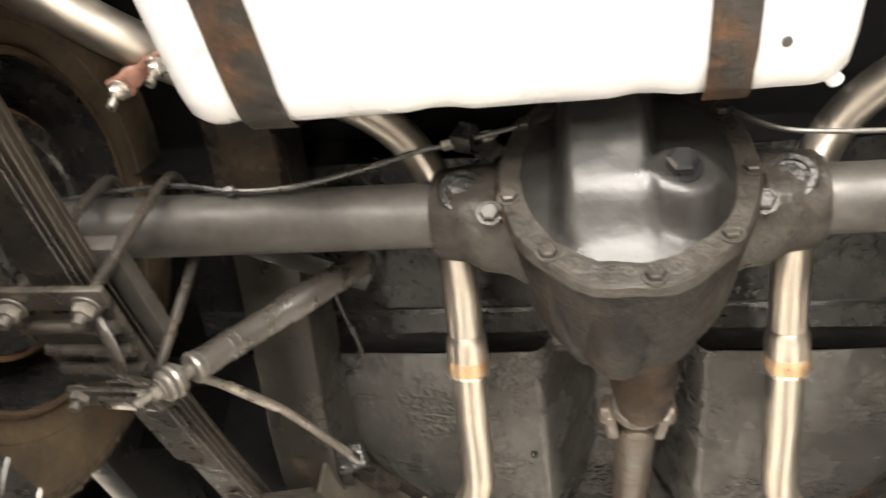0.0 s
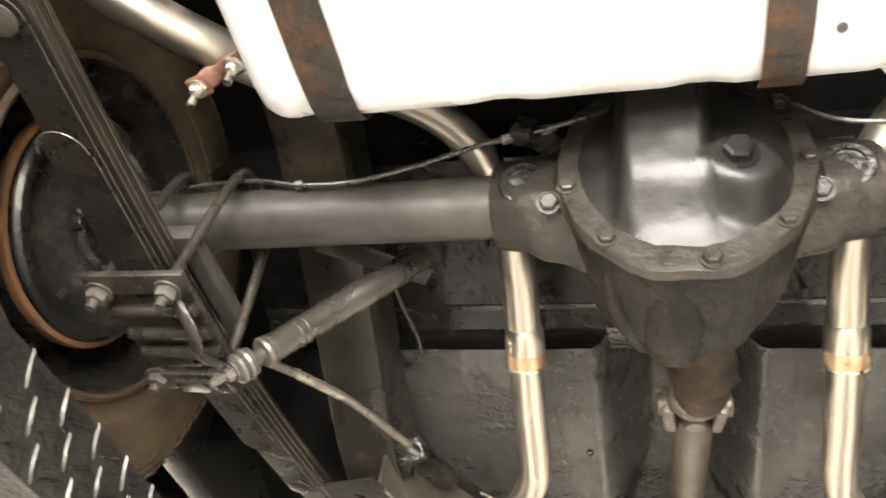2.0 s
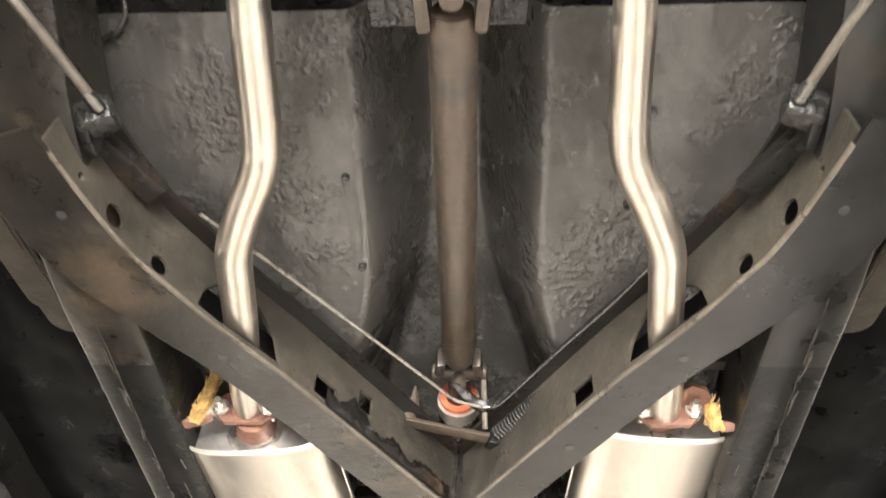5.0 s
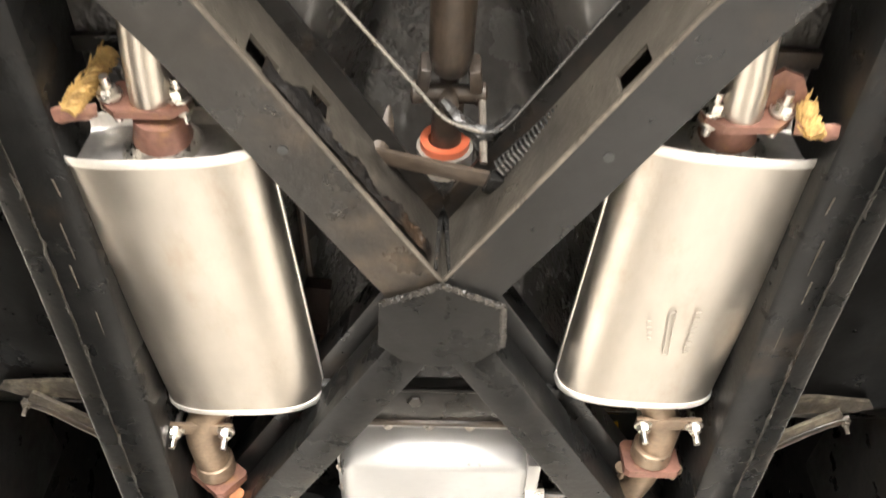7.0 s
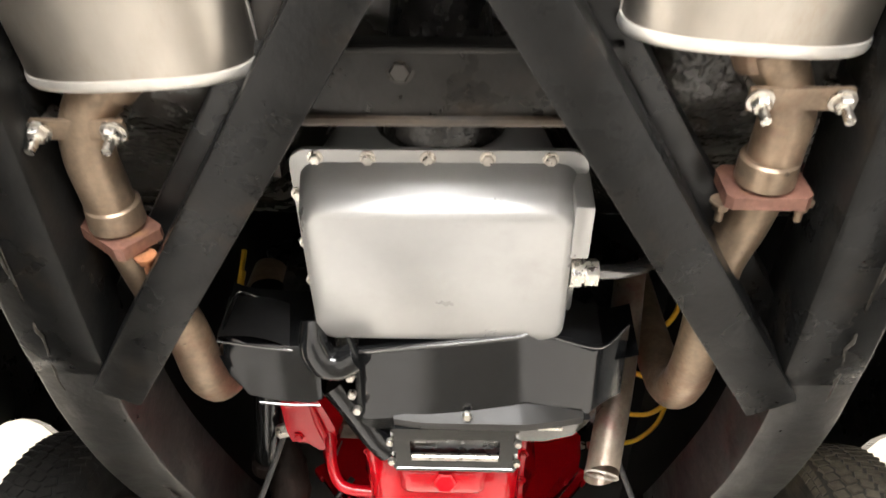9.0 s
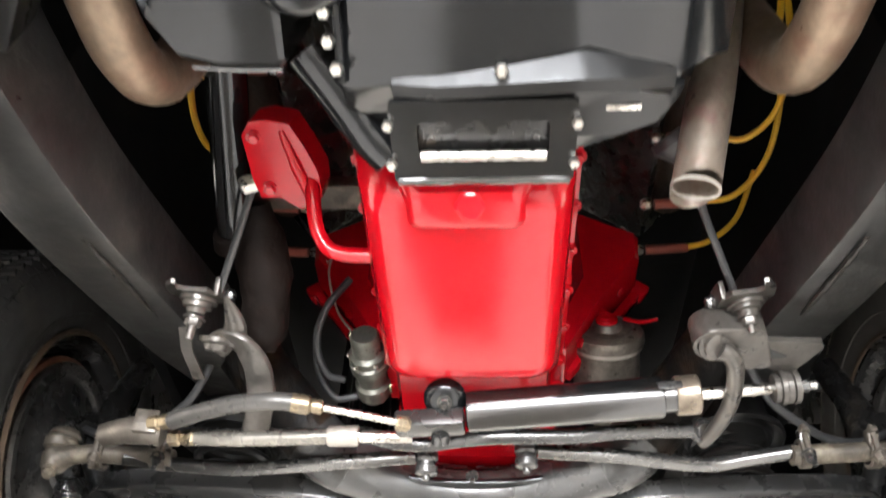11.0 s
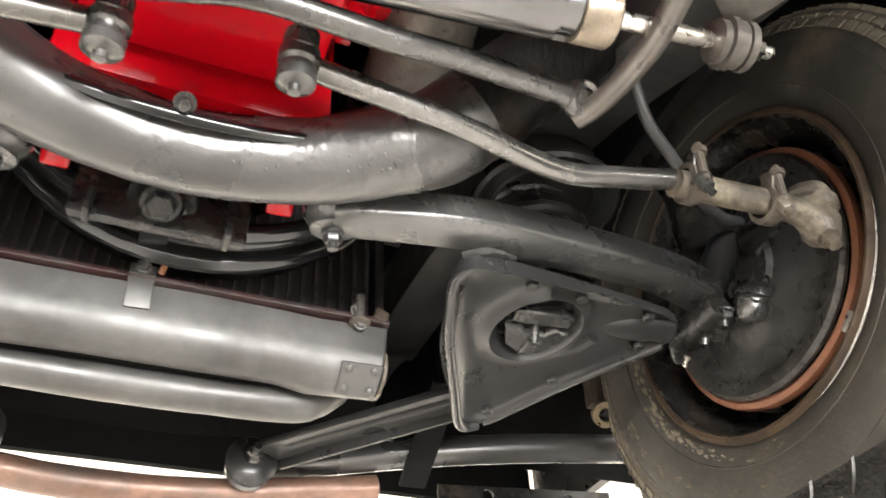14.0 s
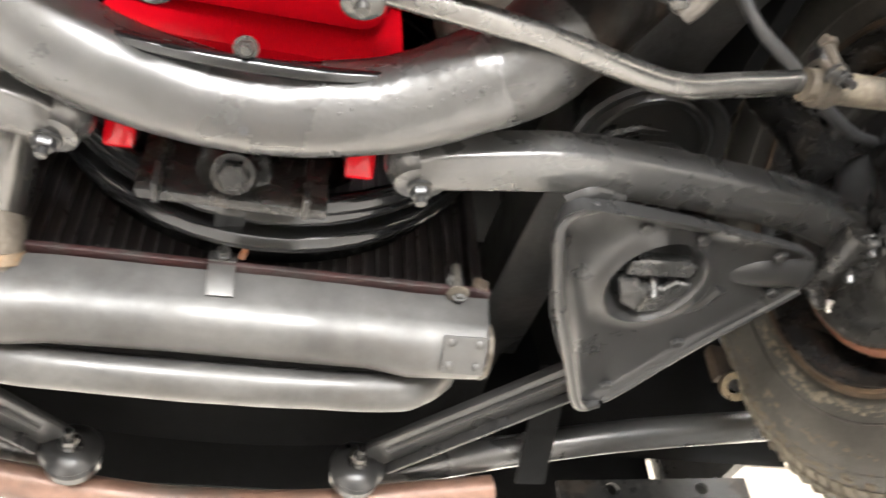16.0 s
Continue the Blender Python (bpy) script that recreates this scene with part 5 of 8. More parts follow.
def muffler(s):
    ob = empty("muffler", (s * 0.27, 1.1, 2.0), "oval brushed steel muffler with crimped end seams", "muffler", "mufflers")
    a, b = Vector((s * (0.288 if s < 0 else 0.293), 0.917 if s < 0 else 0.914, 2.032 if s < 0 else 2.056)), Vector((s * 0.264, 1.350 if s < 0 else 1.314, 2.054))
    ax = (b - a).normalized()
    side = Vector((ax.y, -ax.x, 0))
    W, Hh = 0.106, 0.046

    def ring(p, k=1.0, n=44, dz=0.0):
        out = []
        for i in range(n):
            t = 2 * math.pi * i / n
            c, q = math.cos(t), math.sin(t)
            out.append(p + side * (k * (W * (abs(c) ** 0.68) * (1 if c > 0 else -1))) + Vector((0, 0, dz + (Hh - (1 - k) * 0.07) * (abs(q) ** 0.68) * (1 if q > 0 else -1))))
        return out

    part("body", lumpy(loft([ring(a + ax * t, 1.0) for t in (0.006, 0.1, 0.2, 0.3, (b - a).length - 0.006)], None, False), 0.0007, 0.06), "muffler", ob)
    for p, dr in ((a, 1), (b, -1)):
        part("end_cap", loft([ring(p + ax * dr * -0.003, 0.985), ring(p + ax * dr * 0.008, 0.955), ring(p + ax * dr * 0.012, 0.90), ring(p + ax * dr * 0.013, 0.6), ring(p + ax * dr * 0.010, 0.35), ring(p + ax * dr * 0.009, 0.05)], None, False), "capsteel", ob, "bright recessed end cap")
        part("end_seam", loft([ring(p + ax * dr * 0.000, 0.982), ring(p - ax * dr * 0.0045, 0.992), ring(p - ax * dr * 0.0055, 1.004), ring(p - ax * dr * 0.004, 1.018), ring(p - ax * dr * 0.001, 1.026), ring(p + ax * dr * 0.003, 1.022), ring(p + ax * dr * 0.006, 1.014), ring(p + ax * dr * 0.0065, 0.98)], None, False), "seam", ob, "bright crimped seam")
    q = max((ring(a)[0], ring(a)[22]), key=lambda v: -abs(v.x)) - a
    part("side_seam", tube([a + q + ax * 0.004, b + q - ax * 0.004], 0.0022, 8, 1), "seam", ob, "bright folded side seam")
    # rear neck, flange and studs
    r0 = a + Vector((-s * 0.002, 0.016, 0.0))
    nk = along(r0, r0 + Vector((s * -0.006, -0.06, -0.012)))
    part("rear_neck", lathe([(0.046, -0.012), (0.043, 0.002), (0.037, 0.011), (0.030, 0.021)], nk, 24), "zinc", ob, "bright neck collar")
    part("neck_cone", lumpy(lathe([(0.0290, 0.018), (0.0295, 0.022), (0.0255, 0.040), (0.0245, 0.052)], nk, 24), 0.0006, 0.012), "primer", ob, "red oxide neck cone")
    p = Vector((s * 0.290, 0.873, 2.028))
    w = Vector((0, -1, -0.15)).normalized()
    fl = part("rear_flange", lumpy(slab([(-0.041, -0.010), (-0.030, -0.020), (0.030, -0.020), (0.041, -0.010), (0.041, 0.012), (0.026, 0.025), (-0.026, 0.025), (-0.041, 0.012)], along(p, p + w) @ pose(0, 0, 0, 0, 0, 180), 0.009), 0.0012, 0.015), "primer", ob, "red oxide exhaust flange")
    for dx in (-0.033, 0.033):
        part("flange_nut", bolt(p + w * 0.011 + Vector((dx, 0, -0.004)), w, 0.0085, 0.010, stud=0.012), "zinc", fl)
        part("flange_nut", bolt(p - w * 0.001 + Vector((dx, 0, -0.004)), -w, 0.0085, 0.010, stud=0.010), "zinc", fl)
    # hanger with a frayed gold-coloured rope strap
    core = [Vector((s * 0.357, 0.870, 2.000)), Vector((s * 0.352, 0.862, 2.016)), Vector((s * 0.344, 0.856, 2.040)), Vector((s * 0.336, 0.848, 2.078))]
    core = spline(core if s < 0 else [q + Vector((-0.004, 0.004, -0.002)) for q in core[:2]] + [core[2] * 0.6 + core[1] * 0.4], 8)
    part("hanger_strap", lumpy(tube(core, 0.0075, 12, 1), 0.002, 0.008), "gold", ob, "frayed gold-brown hanger strap")
    random.seed(31 if s < 0 else 32)
    bm = bmesh.new()
    for k in range(110 if s < 0 else 60):
        i = random.randrange(len(core) - 1)
        t, ang = (core[i + 1] - core[i]).normalized(), random.uniform(0, 6.283)
        u = t.cross(Vector((0.3, 0.2, 1))).normalized()
        n1, n2 = u * math.cos(ang) + t.cross(u) * math.sin(ang), u * math.cos(ang + 0.9) + t.cross(u) * math.sin(ang + 0.9)
        q, r = core[i] + t * random.uniform(-0.004, 0.004), random.uniform(0.0075, 0.0095)
        tube([q + n1 * r * 0.8, q + (n1 + n2) * r * 0.62 + t * 0.005, q + n2 * (r + random.uniform(0, 0.004)) + t * random.uniform(0.006, 0.014)], [0.0013, 0.0012, 0.0006], 5, 2, bm)
    tagged(part("loose_fibre", bm, "gold", ob, "loose golden fibres"), kind="stuff")
    part("hanger_foot", lumpy(tube([(s * 0.378, 0.874, 2.000), (s * 0.366, 0.872, 2.002), (s * 0.352, 0.874, 2.007), (s * 0.338, 0.876, 2.016)], [0.006, 0.010, 0.008, 0.008], 10, 5, flat=0.4), 0.0025, 0.010), "primer", ob, "rusty hanger foot")
    part("hanger_arm", lumpy(beam((s * 0.378, 0.842, 2.088), (s * 0.31, 0.842, 2.088), 0.018, 0.012, 0.003), 0.001, 0.02), "chassis_worn" if s < 0 else "rusty", ob)
    if s > 0:
        part("hanger_plate", lumpy(slab([(0.300, 0.835), (0.318, 0.822), (0.336, 0.830), (0.350, 0.858), (0.338, 0.876), (0.305, 0.866)], pose(0, 0, 2.030), 0.005), 0.0025, 0.012), "primer", ob, "red oxide hanger plate")
    if s > 0:
        ridge = [(x + 0.273, y + 1.168) for x, y in ((-0.0045, -0.034), (0.0, -0.038), (0.0035, -0.034), (0.0025, -0.018), (0.0045, 0.0), (0.0065, 0.024), (0.0085, 0.034), (0.005, 0.039), (0.0005, 0.034), (0.0, 0.014), (-0.0025, -0.008), (-0.0045, -0.034))]
        part("stamp_ridge", tube([(x, y, 2.0050) for x, y in ridge], 0.0008, 6, 2), "muffler", ob)
        random.seed(11)
        for k in range(9):
            part("stamp_mark", box((0.0065, 0.0045, 0.0013), pose(0.3015, 1.131 + 0.0088 * k, 2.0046, 0, 0, random.uniform(-6, 6)), 0.0007), "muffler", ob)
        for k in range(4):
            part("stamp_mark", box((0.0055, 0.0045, 0.0013), pose(0.246 + 0.002 * k, 1.148 + 0.0095 * k, 2.0044, 0, 0, 0), 0.0007), "muffler", ob)
    # front neck and clamp
    f0 = b - ax * 0.014
    part("front_neck", lathe([(0.033, 0), (0.028, 0.008), (0.0255, 0.014), (0.0255, 0.05)], along(f0, (s * (0.330 if s < 0 else 0.318), 1.40, 2.038)), 24), "oldpipe", ob)
    return ob


def downpipe(s):
    ob = empty("front_exhaust_pipe", (s * 0.3, 1.5, 2.03), "weathered brown exhaust pipe with bolted flanges", "exhaust pipe", "front exhaust pipes")
    r = 0.025
    run = [(0.290, 1.345, 2.044), (0.324, 1.395, 2.037), (0.336, 1.435, 2.034), (0.334, 1.48, 2.032), (0.330, 1.53, 2.031), (0.318, 1.61, 2.032)] if s < 0 else [(0.290, 1.325, 2.042), (0.316, 1.385, 2.037), (0.318, 1.42, 2.035), (0.315, 1.465, 2.032), (0.306, 1.52, 2.031), (0.294, 1.58, 2.032)]
    pts = [(s * px, py, pz) for px, py, pz in run] + [(s * 0.302, 1.70, 2.040), (s * 0.302, 1.80, 2.055), (s * 0.300, 1.86, 2.10), (s * 0.296, 1.885, 2.20), (s * 0.29, 1.90, 2.35)]
    part("pipe", lumpy(tube(pts, [0.0255] * 4 + [0.0245, 0.0245, 0.026, 0.027, 0.028, 0.028, 0.028], 22, 6), 0.0008, 0.03), "oldpipe", ob)
    # saddle clamp by the muffler
    c = Vector((s * (0.329 if s < 0 else 0.316), 1.400 if s < 0 else 1.364, 2.020))
    part("clamp_saddle", lumpy(beam(c + Vector((-0.045, 0, -0.004)), c + Vector((0.045, 0, -0.004)), 0.022, 0.007, 0.002), 0.0008, 0.015), "oldpipe", ob)
    for dx in (-0.035, 0.035):
        part("clamp_nut", bolt(c + Vector((dx, 0, -0.008)), (0, 0.2, -1), 0.0085, 0.010, stud=0.016), "zinc", ob)
        part("clamp_leg", tube([c + Vector((dx, 0, -0.004)), c + Vector((dx, 0, 0.03))], 0.005, 8, 1), "zinc", ob)
    f = Vector((s * (0.331 if s < 0 else 0.313), 1.527 if s < 0 else 1.465, 2.030))
    fm = along(f, f + Vector((0, 1, -0.05)))
    fl = part("flange", lumpy(slab([(-0.040, -0.022), (-0.034, -0.028), (0.034, -0.028), (0.040, -0.022), (0.040, 0.022), (0.034, 0.028), (-0.034, 0.028), (-0.040, 0.022)], fm @ pose(0, 0, 0, 0, 0, 38 if s < 0 else 0), 0.014), 0.0012, 0.015), "primer", ob, "red oxide flange")
    for dx in (-0.038, 0.038):
        part("flange_stud", bolt(f + Vector((dx * (0.85 if s < 0 else 1), 0.016, -0.01 - (0.53 * dx if s < 0 else 0))), (0, 1, -0.1), 0.008, 0.010, stud=0.012), "rust" if s < 0 else "oldpipe", fl)
    part("pipe_collar", lathe([(0.0255, -0.03), (0.028, -0.028), (0.029, -0.004), (0.0255, -0.002)], fm, 22), "oldpipe", ob)
    return ob


for s in (-1, 1):
    exhaust(s)
    muffler(s)
    downpipe(s)

# ---- parking brake cables and lever ----
for s in (-1, 1):
    cb = empty("brake_cable", (s * 0.4, 0.2, 2.0), "grey sheathed parking brake cable ending at a bracket", "brake cable", "parking brake cables")
    pts = [(s * 0.60, 0.03, 1.99), (s * 0.52, 0.055, 1.965), (s * 0.455, 0.085, 1.966), (s * 0.42, 0.15, 1.985), (s * 0.395, 0.215, 2.003), (s * 0.37, 0.30, 2.018), (s * 0.353, 0.385, 2.036)]
    part("sheath", tube(pts, 0.0055, 10, 6), "braid", cb)
    part("pale_band", tube([(s * 0.4255, 0.135, 1.981), (s * 0.410, 0.178, 1.993), (s * 0.398, 0.208, 2.001)], 0.0062, 10, 4), "hose_pale", cb, "pale worn section of the sheath")
    part("end_ferrule", lathe([(0.006, -0.01), (0.008, 0), (0.008, 0.014), (0.005, 0.016)], along((s * 0.355, 0.378, 2.034), (s * 0.348, 0.405, 2.04)), 10), "greymetal", cb)
    part("bracket", lumpy(box((0.040, 0.030, 0.034), pose(s * 0.362, 0.408, 2.046, 24, s * 18, s * 12), 0.006), 0.0022, 0.012), "cast", cb)
    part("bracket_wing", lumpy(box((0.012, 0.05, 0.04), pose(s * 0.372, 0.42, 2.045), 0.003), 0.0012, 0.015), "chassis", cb)
    part("conduit_bar", lumpy(beam((s * 0.392, 0.432, 2.062), (s * 0.332, 0.522, 2.064), 0.032, 0.018, 0.003), 0.0015, 0.02), "chassis_worn", cb)
    part("conduit_hole", lathe([(0.006, 0), (0.006, 0.001), (0, 0.001)], pose(s * 0.374, 0.458, 2.0520), 12), "hose", cb)
    run = [(-0.292, 0.555, 2.066), (-0.234, 0.625, 2.070), (-0.158, 0.721, 2.074), (-0.084, 0.815, 2.078), (-0.029, 0.886, 2.081), (0.000, 0.922, 2.083), (0.039, 0.938, 2.084)] if s < 0 else [(0.283, 0.568, 2.066), (0.239, 0.651, 2.070), (0.202, 0.717, 2.074), (0.147, 0.800, 2.078), (0.099, 0.876, 2.081), (0.062, 0.931, 2.083), (0.039, 0.938, 2.084)]
    part("inner_cable", tube(run, 0.0024 if s < 0 else 0.0021, 8, 3), "hose_pale" if s < 0 else "darkmetal", cb, "bare twisted cable")
eq = empty("brake_equalizer", (0.02, 0.98, 2.07), "greasy parking brake lever and tension spring", "brake lever")
part("lever", lumpy(beam((-0.095, 0.965, 2.082), (0.055, 0.985, 2.060), 0.020, 0.008, 0.003), 0.0015, 0.02), "rusty", eq)
part("yoke", lumpy(tube([(-0.005, 0.915, 2.11), (0.015, 0.935, 2.10), (0.04, 0.945, 2.092), (0.065, 0.935, 2.095), (0.078, 0.915, 2.10)], [0.005, 0.009, 0.010, 0.009, 0.006], 8, 5), 0.002, 0.01), "cast", eq)
part("clevis_pin", tube([(0.040, 0.925, 2.125), (0.042, 0.965, 2.065)], 0.0045, 8, 1), "dirtymetal", eq)
part("hook", lumpy(tube([(-0.094, 0.995, 2.050), (-0.080, 0.978, 2.066), (-0.066, 0.952, 2.092), (-0.062, 0.925, 2.112)], [0.003, 0.009, 0.011, 0.002], 8, 6, flat=0.3), 0.0008, 0.01), "rusty", eq, "thin rust-brown metal blade")
part("torn_gusset", lumpy(beam((-0.135, 0.925, 2.075), (-0.085, 0.972, 2.078), 0.024, 0.006, 0.002), 0.004, 0.012), "cast", eq)
part("lever_end", lumpy(box((0.022, 0.026, 0.018), pose(0.056, 0.985, 2.056, 10, 0, 20), 0.005), 0.003, 0.01), "cast", eq)
def crust_fn(u, v):
    """Caked grease on the inside of a web, ragged along its upper edge."""
    q = 0.60 + 0.36 * u
    rough = noise.noise(Vector((u * 9, v * 3, 1.7))) + 0.6 * noise.noise(Vector((u * 27, v * 9, 4.1)))
    top = 0.030 + 0.026 * noise.noise(Vector((u * 7, 0.3, 9.2))) + 0.010 * noise.noise(Vector((u * 30, 0.3, 2.2)))
    out = 0.006 + (0.004 + 0.010 * max(0, rough)) * math.sin(math.pi * min(1, 0.08 + v)) * ease(0, 0.08, u) * ease(1, 0.92, u)
    return (-0.430 + 0.430 * q + 0.829 * out, 0.436 + 0.637 * q - 0.559 * out, 1.992 + max(0.006, top) * v)


part("grease_crust", sheet(crust_fn, 90, 16), "carrier", eq, "crusted black grease on the frame web", 60)
sp0, sp1 = Vector((0.060, 0.972, 2.062)), Vector((0.150, 0.880, 2.085))
coil = [sp0 + (sp1 - sp0) * (i / 176) + Vector((0.0115 * math.cos(i * math.pi / 4) * 0.70, 0.0115 * math.cos(i * math.pi / 4) * 0.70, 0.0115 * math.sin(i * math.pi / 4))) for i in range(177)]
part("tension_spring", tube(coil, 0.0019, 6, 1), "greymetal", eq, "close-wound steel spring")
part("spring_hook", tube([sp1, sp1 + Vector((0.015, -0.02, 0.006)), sp1 + Vector((0.03, -0.035, 0.0))], 0.0018, 6, 3), "greymetal", eq)
bw = empty("brake_line", (-0.38, 0.3, 2.19), "thin steel brake pipe looped beside the bulkhead", "brake line")
part("pipe", tube([(-0.375, 0.13, 2.17), (-0.372, 0.20, 2.19), (-0.368, 0.27, 2.19), (-0.36, 0.34, 2.185), (-0.37, 0.37, 2.178), (-0.395, 0.385, 2.175)], 0.0032, 8, 6), "darkmetal", bw)
part("pipe", tube([(-0.402, 0.13, 2.17), (-0.40, 0.21, 2.17), (-0.395, 0.26, 2.165)], 0.0032, 8, 6), "darkmetal", bw)
for x, y in ((-0.119, 0.688), (-0.13, 0.56), (-0.20, 0.76), (0.22, 0.60), (0.225, 0.55), (0.24, 0.48)):
    part("floor_bolt", lathe([(0.0055, 0.004), (0.0055, -0.003), (0.004, -0.006), (0, -0.006)], pose(x, y, floor_height(x, y) - 0.002), 12), "bulkhead", shell)
part("paint_chip", lumpy(box((0.03, 0.022, 0.002), pose(-0.072, 0.380, floor_height(-0.072, 0.38) - 0.0035), 0.0006), 0.004, 0.01), "seal", shell, "bare patch in the undercoating")


# ---- gearbox ----
gb = empty("gearbox", (0, 1.5, 2.03), "silver-grey automatic gearbox with a shallow oil pan", "gearbox")


def rect(cx, cy, w, h, z, r, n=5):
    return [(cx + x, cy + y, z) for x, y in rounded(w, h, r, n)]


pan = part("oil_pan", lumpy(loft([rect(-0.002, 1.596, 0.314, 0.246, 2.094, 0.02), rect(-0.002, 1.596, 0.314, 0.246, 2.088, 0.02), rect(-0.002, 1.600, 0.294, 0.226, 2.086, 0.022), rect(-0.002, 1.606, 0.290, 0.206, 2.050, 0.024),
                            rect(-0.002, 1.608, 0.284, 0.194, 2.036, 0.022), rect(-0.002, 1.608, 0.268, 0.180, 2.031, 0.018)]), 0.0006, 0.05), "pan", gb, "silver-grey pressed oil pan")
for x in (-0.13, -0.075, -0.012, 0.05, 0.115):
    part("pan_bolt", bolt((x, 1.482, 2.087), (0, 0, -1), 0.006, 0.006), "zinc", pan)
for y in (1.53, 1.60, 1.66):
    for x in (-0.153, 0.149):
        part("pan_bolt", bolt((x, y, 2.087), (0, 0, -1), 0.006, 0.006), "zinc", pan)
part("case", lumpy(loft([rect(-0.004, 1.592, 0.27, 0.225, 2.094, 0.03), rect(-0.004, 1.60, 0.25, 0.24, 2.16, 0.04), rect(0, 1.62, 0.18, 0.26, 2.26, 0.05)]), 0.003, 0.04), "pan", gb)
part("extension_housing", lumpy(lathe([(0.075, 0), (0.060, 0.06), (0.046, 0.16), (0.036, 0.34), (0.034, 0.46)], along((0, 1.48, 2.165), (0, 1.0, 2.155)), 24), 0.002, 0.03), "cast", gb)
part("tail_seal", lathe([(0.022, 0.008), (0.034, 0.008), (0.034, 0.0), (0.033, -0.022), (0.028, -0.024), (0.022, -0.024)], along((0, 1.012, 2.152), (0, 0.96, 2.148)), 26, None, True), "seal", gb, "pale tail housing end")
part("seal_ring", lathe([(0.020, 0.0), (0.0295, 0.0), (0.0295, 0.010), (0.020, 0.010)], along((0, 1.004, 2.152), (0, 0.96, 2.148)), 26, None, True), "ring", gb, "orange-red oil seal ring")
part("slip_yoke", lathe([(0.018, 0), (0.018, 0.09)], along((0, 1.02, 2.153), (0.003, 0.925, 2.140)), 18), "rusty", gb)
part("bellhousing", lumpy(lathe([(0.12, -0.03), (0.15, 0.0), (0.172, 0.05), (0.182, 0.12), (0.186, 0.14)], along((0, 1.73, 2.245), (0, 1.88, 2.245)), 36), 0.002, 0.04), "cast", gb, "dark greasy bell housing")
part("mount_pad", lumpy(box((0.12, 0.06, 0.035), pose(0, 1.45, 2.135), 0.006), 0.001, 0.02), "chassis", gb)
nutm = along((0.141, 1.602, 2.045), (0.2, 1.604, 2.047))
part("cooler_nut", lathe([(0.017, 0.0), (0.017, 0.012), (0.013, 0.012), (0.013, 0.016), (0.0155, 0.016), (0.0155, 0.030), (0.009, 0.032)], nutm, 6), "zinc", gb, "bright hex fitting")
part("cooler_pipe", tube([(0.158, 1.604, 2.047), (0.20, 1.605, 2.05), (0.235, 1.608, 2.07), (0.24, 1.63, 2.12)], 0.0085, 12, 5), "chrome", gb)
part("side_bracket", lumpy(box((0.02, 0.07, 0.08), pose(0.148, 1.535, 2.07), 0.004), 0.001, 0.02), "pan", gb)
part("shift_lever", lumpy(beam((-0.165, 1.36, 2.09), (-0.18, 1.52, 2.12), 0.012, 0.03, 0.003), 0.001, 0.02), "rusty", gb)
part("shift_rod", tube([(-0.178, 1.02, 2.13), (-0.172, 1.20, 2.115), (-0.165, 1.33, 2.10), (-0.20, 1.48, 2.12)], 0.0055, 8, 5), "rusty", gb)
part("shift_bracket", lumpy(box((0.035, 0.09, 0.022), pose(-0.165, 1.235, 2.10, 0, 0, 8), 0.004), 0.0015, 0.02), "box_grime", gb)

# ---- converter cover behind the engine ----
cv = empty("converter_cover", (0.04, 1.78, 2.0), "glossy black pressed converter dust cover with a bolted inspection plate", "converter cover")


def cover_section(x, lip, low, fr, top):
    return [(x, 1.88, 2.17), (x, lip[0] + 0.004, lip[1] + 0.075), (x, lip[0], lip[1] + 0.003), (x, lip[0] + 0.004, lip[1] - 0.003), (x, lip[0] + 0.012, lip[1] - 0.005), (x, low[0] - 0.008, low[1] + 0.002), (x, low[0], low[1]), (x, low[0] + 0.006, low[1] + 0.003), (x, fr[0], fr[1]), (x, top[0], top[1])]


secs = [cover_section(-0.100, (1.722, 2.034), (1.806, 1.998), (1.83, 2.004), (1.90, 2.06)), cover_section(-0.09, (1.720, 2.030), (1.806, 1.994), (1.83, 2.0), (1.90, 2.04)),
        cover_section(0.0, (1.704, 2.028), (1.794, 1.993), (1.822, 2.0), (1.90, 2.03)), cover_section(0.085, (1.690, 2.030), (1.776, 1.996), (1.816, 2.0), (1.90, 2.03)),
        cover_section(0.100, (1.686, 2.034), (1.772, 1.998), (1.816, 2.0), (1.90, 2.03)), cover_section(0.140, (1.700, 2.037), (1.788, 2.003), (1.815, 2.005), (1.89, 2.035)),
        cover_section(0.178, (1.714, 2.034), (1.803, 2.006), (1.83, 2.010), (1.875, 2.04)), cover_section(0.190, (1.716, 2.040), (1.80, 2.014), (1.82, 2.02), (1.86, 2.06))]
part("main_cover", loft(secs, None, True), "gloss", cv, "", 30)
part("side_horn", loft([[(0.190, 1.716 + 0.03 * k, 2.036 - 0.006 * k), (0.206, 1.712 + 0.03 * k, 2.046 - 0.006 * k), (0.222, 1.704 + 0.034 * k, 2.058 - 0.006 * k), (0.226, 1.700 + 0.04 * k, 2.070), (0.219, 1.706 + 0.04 * k, 2.062), (0.204, 1.716 + 0.034 * k, 2.050), (0.189, 1.720 + 0.03 * k, 2.040)] for k in (0, 1, 2, 3)]), "gloss", cv)
part("horn_back", sheet(lambda u, v: (0.150 + 0.085 * u, 1.742 - 0.010 * u + 0.008 * math.sin(3 * u), 2.040 + 0.085 * v), 8, 4, 0.003), "gloss", cv)
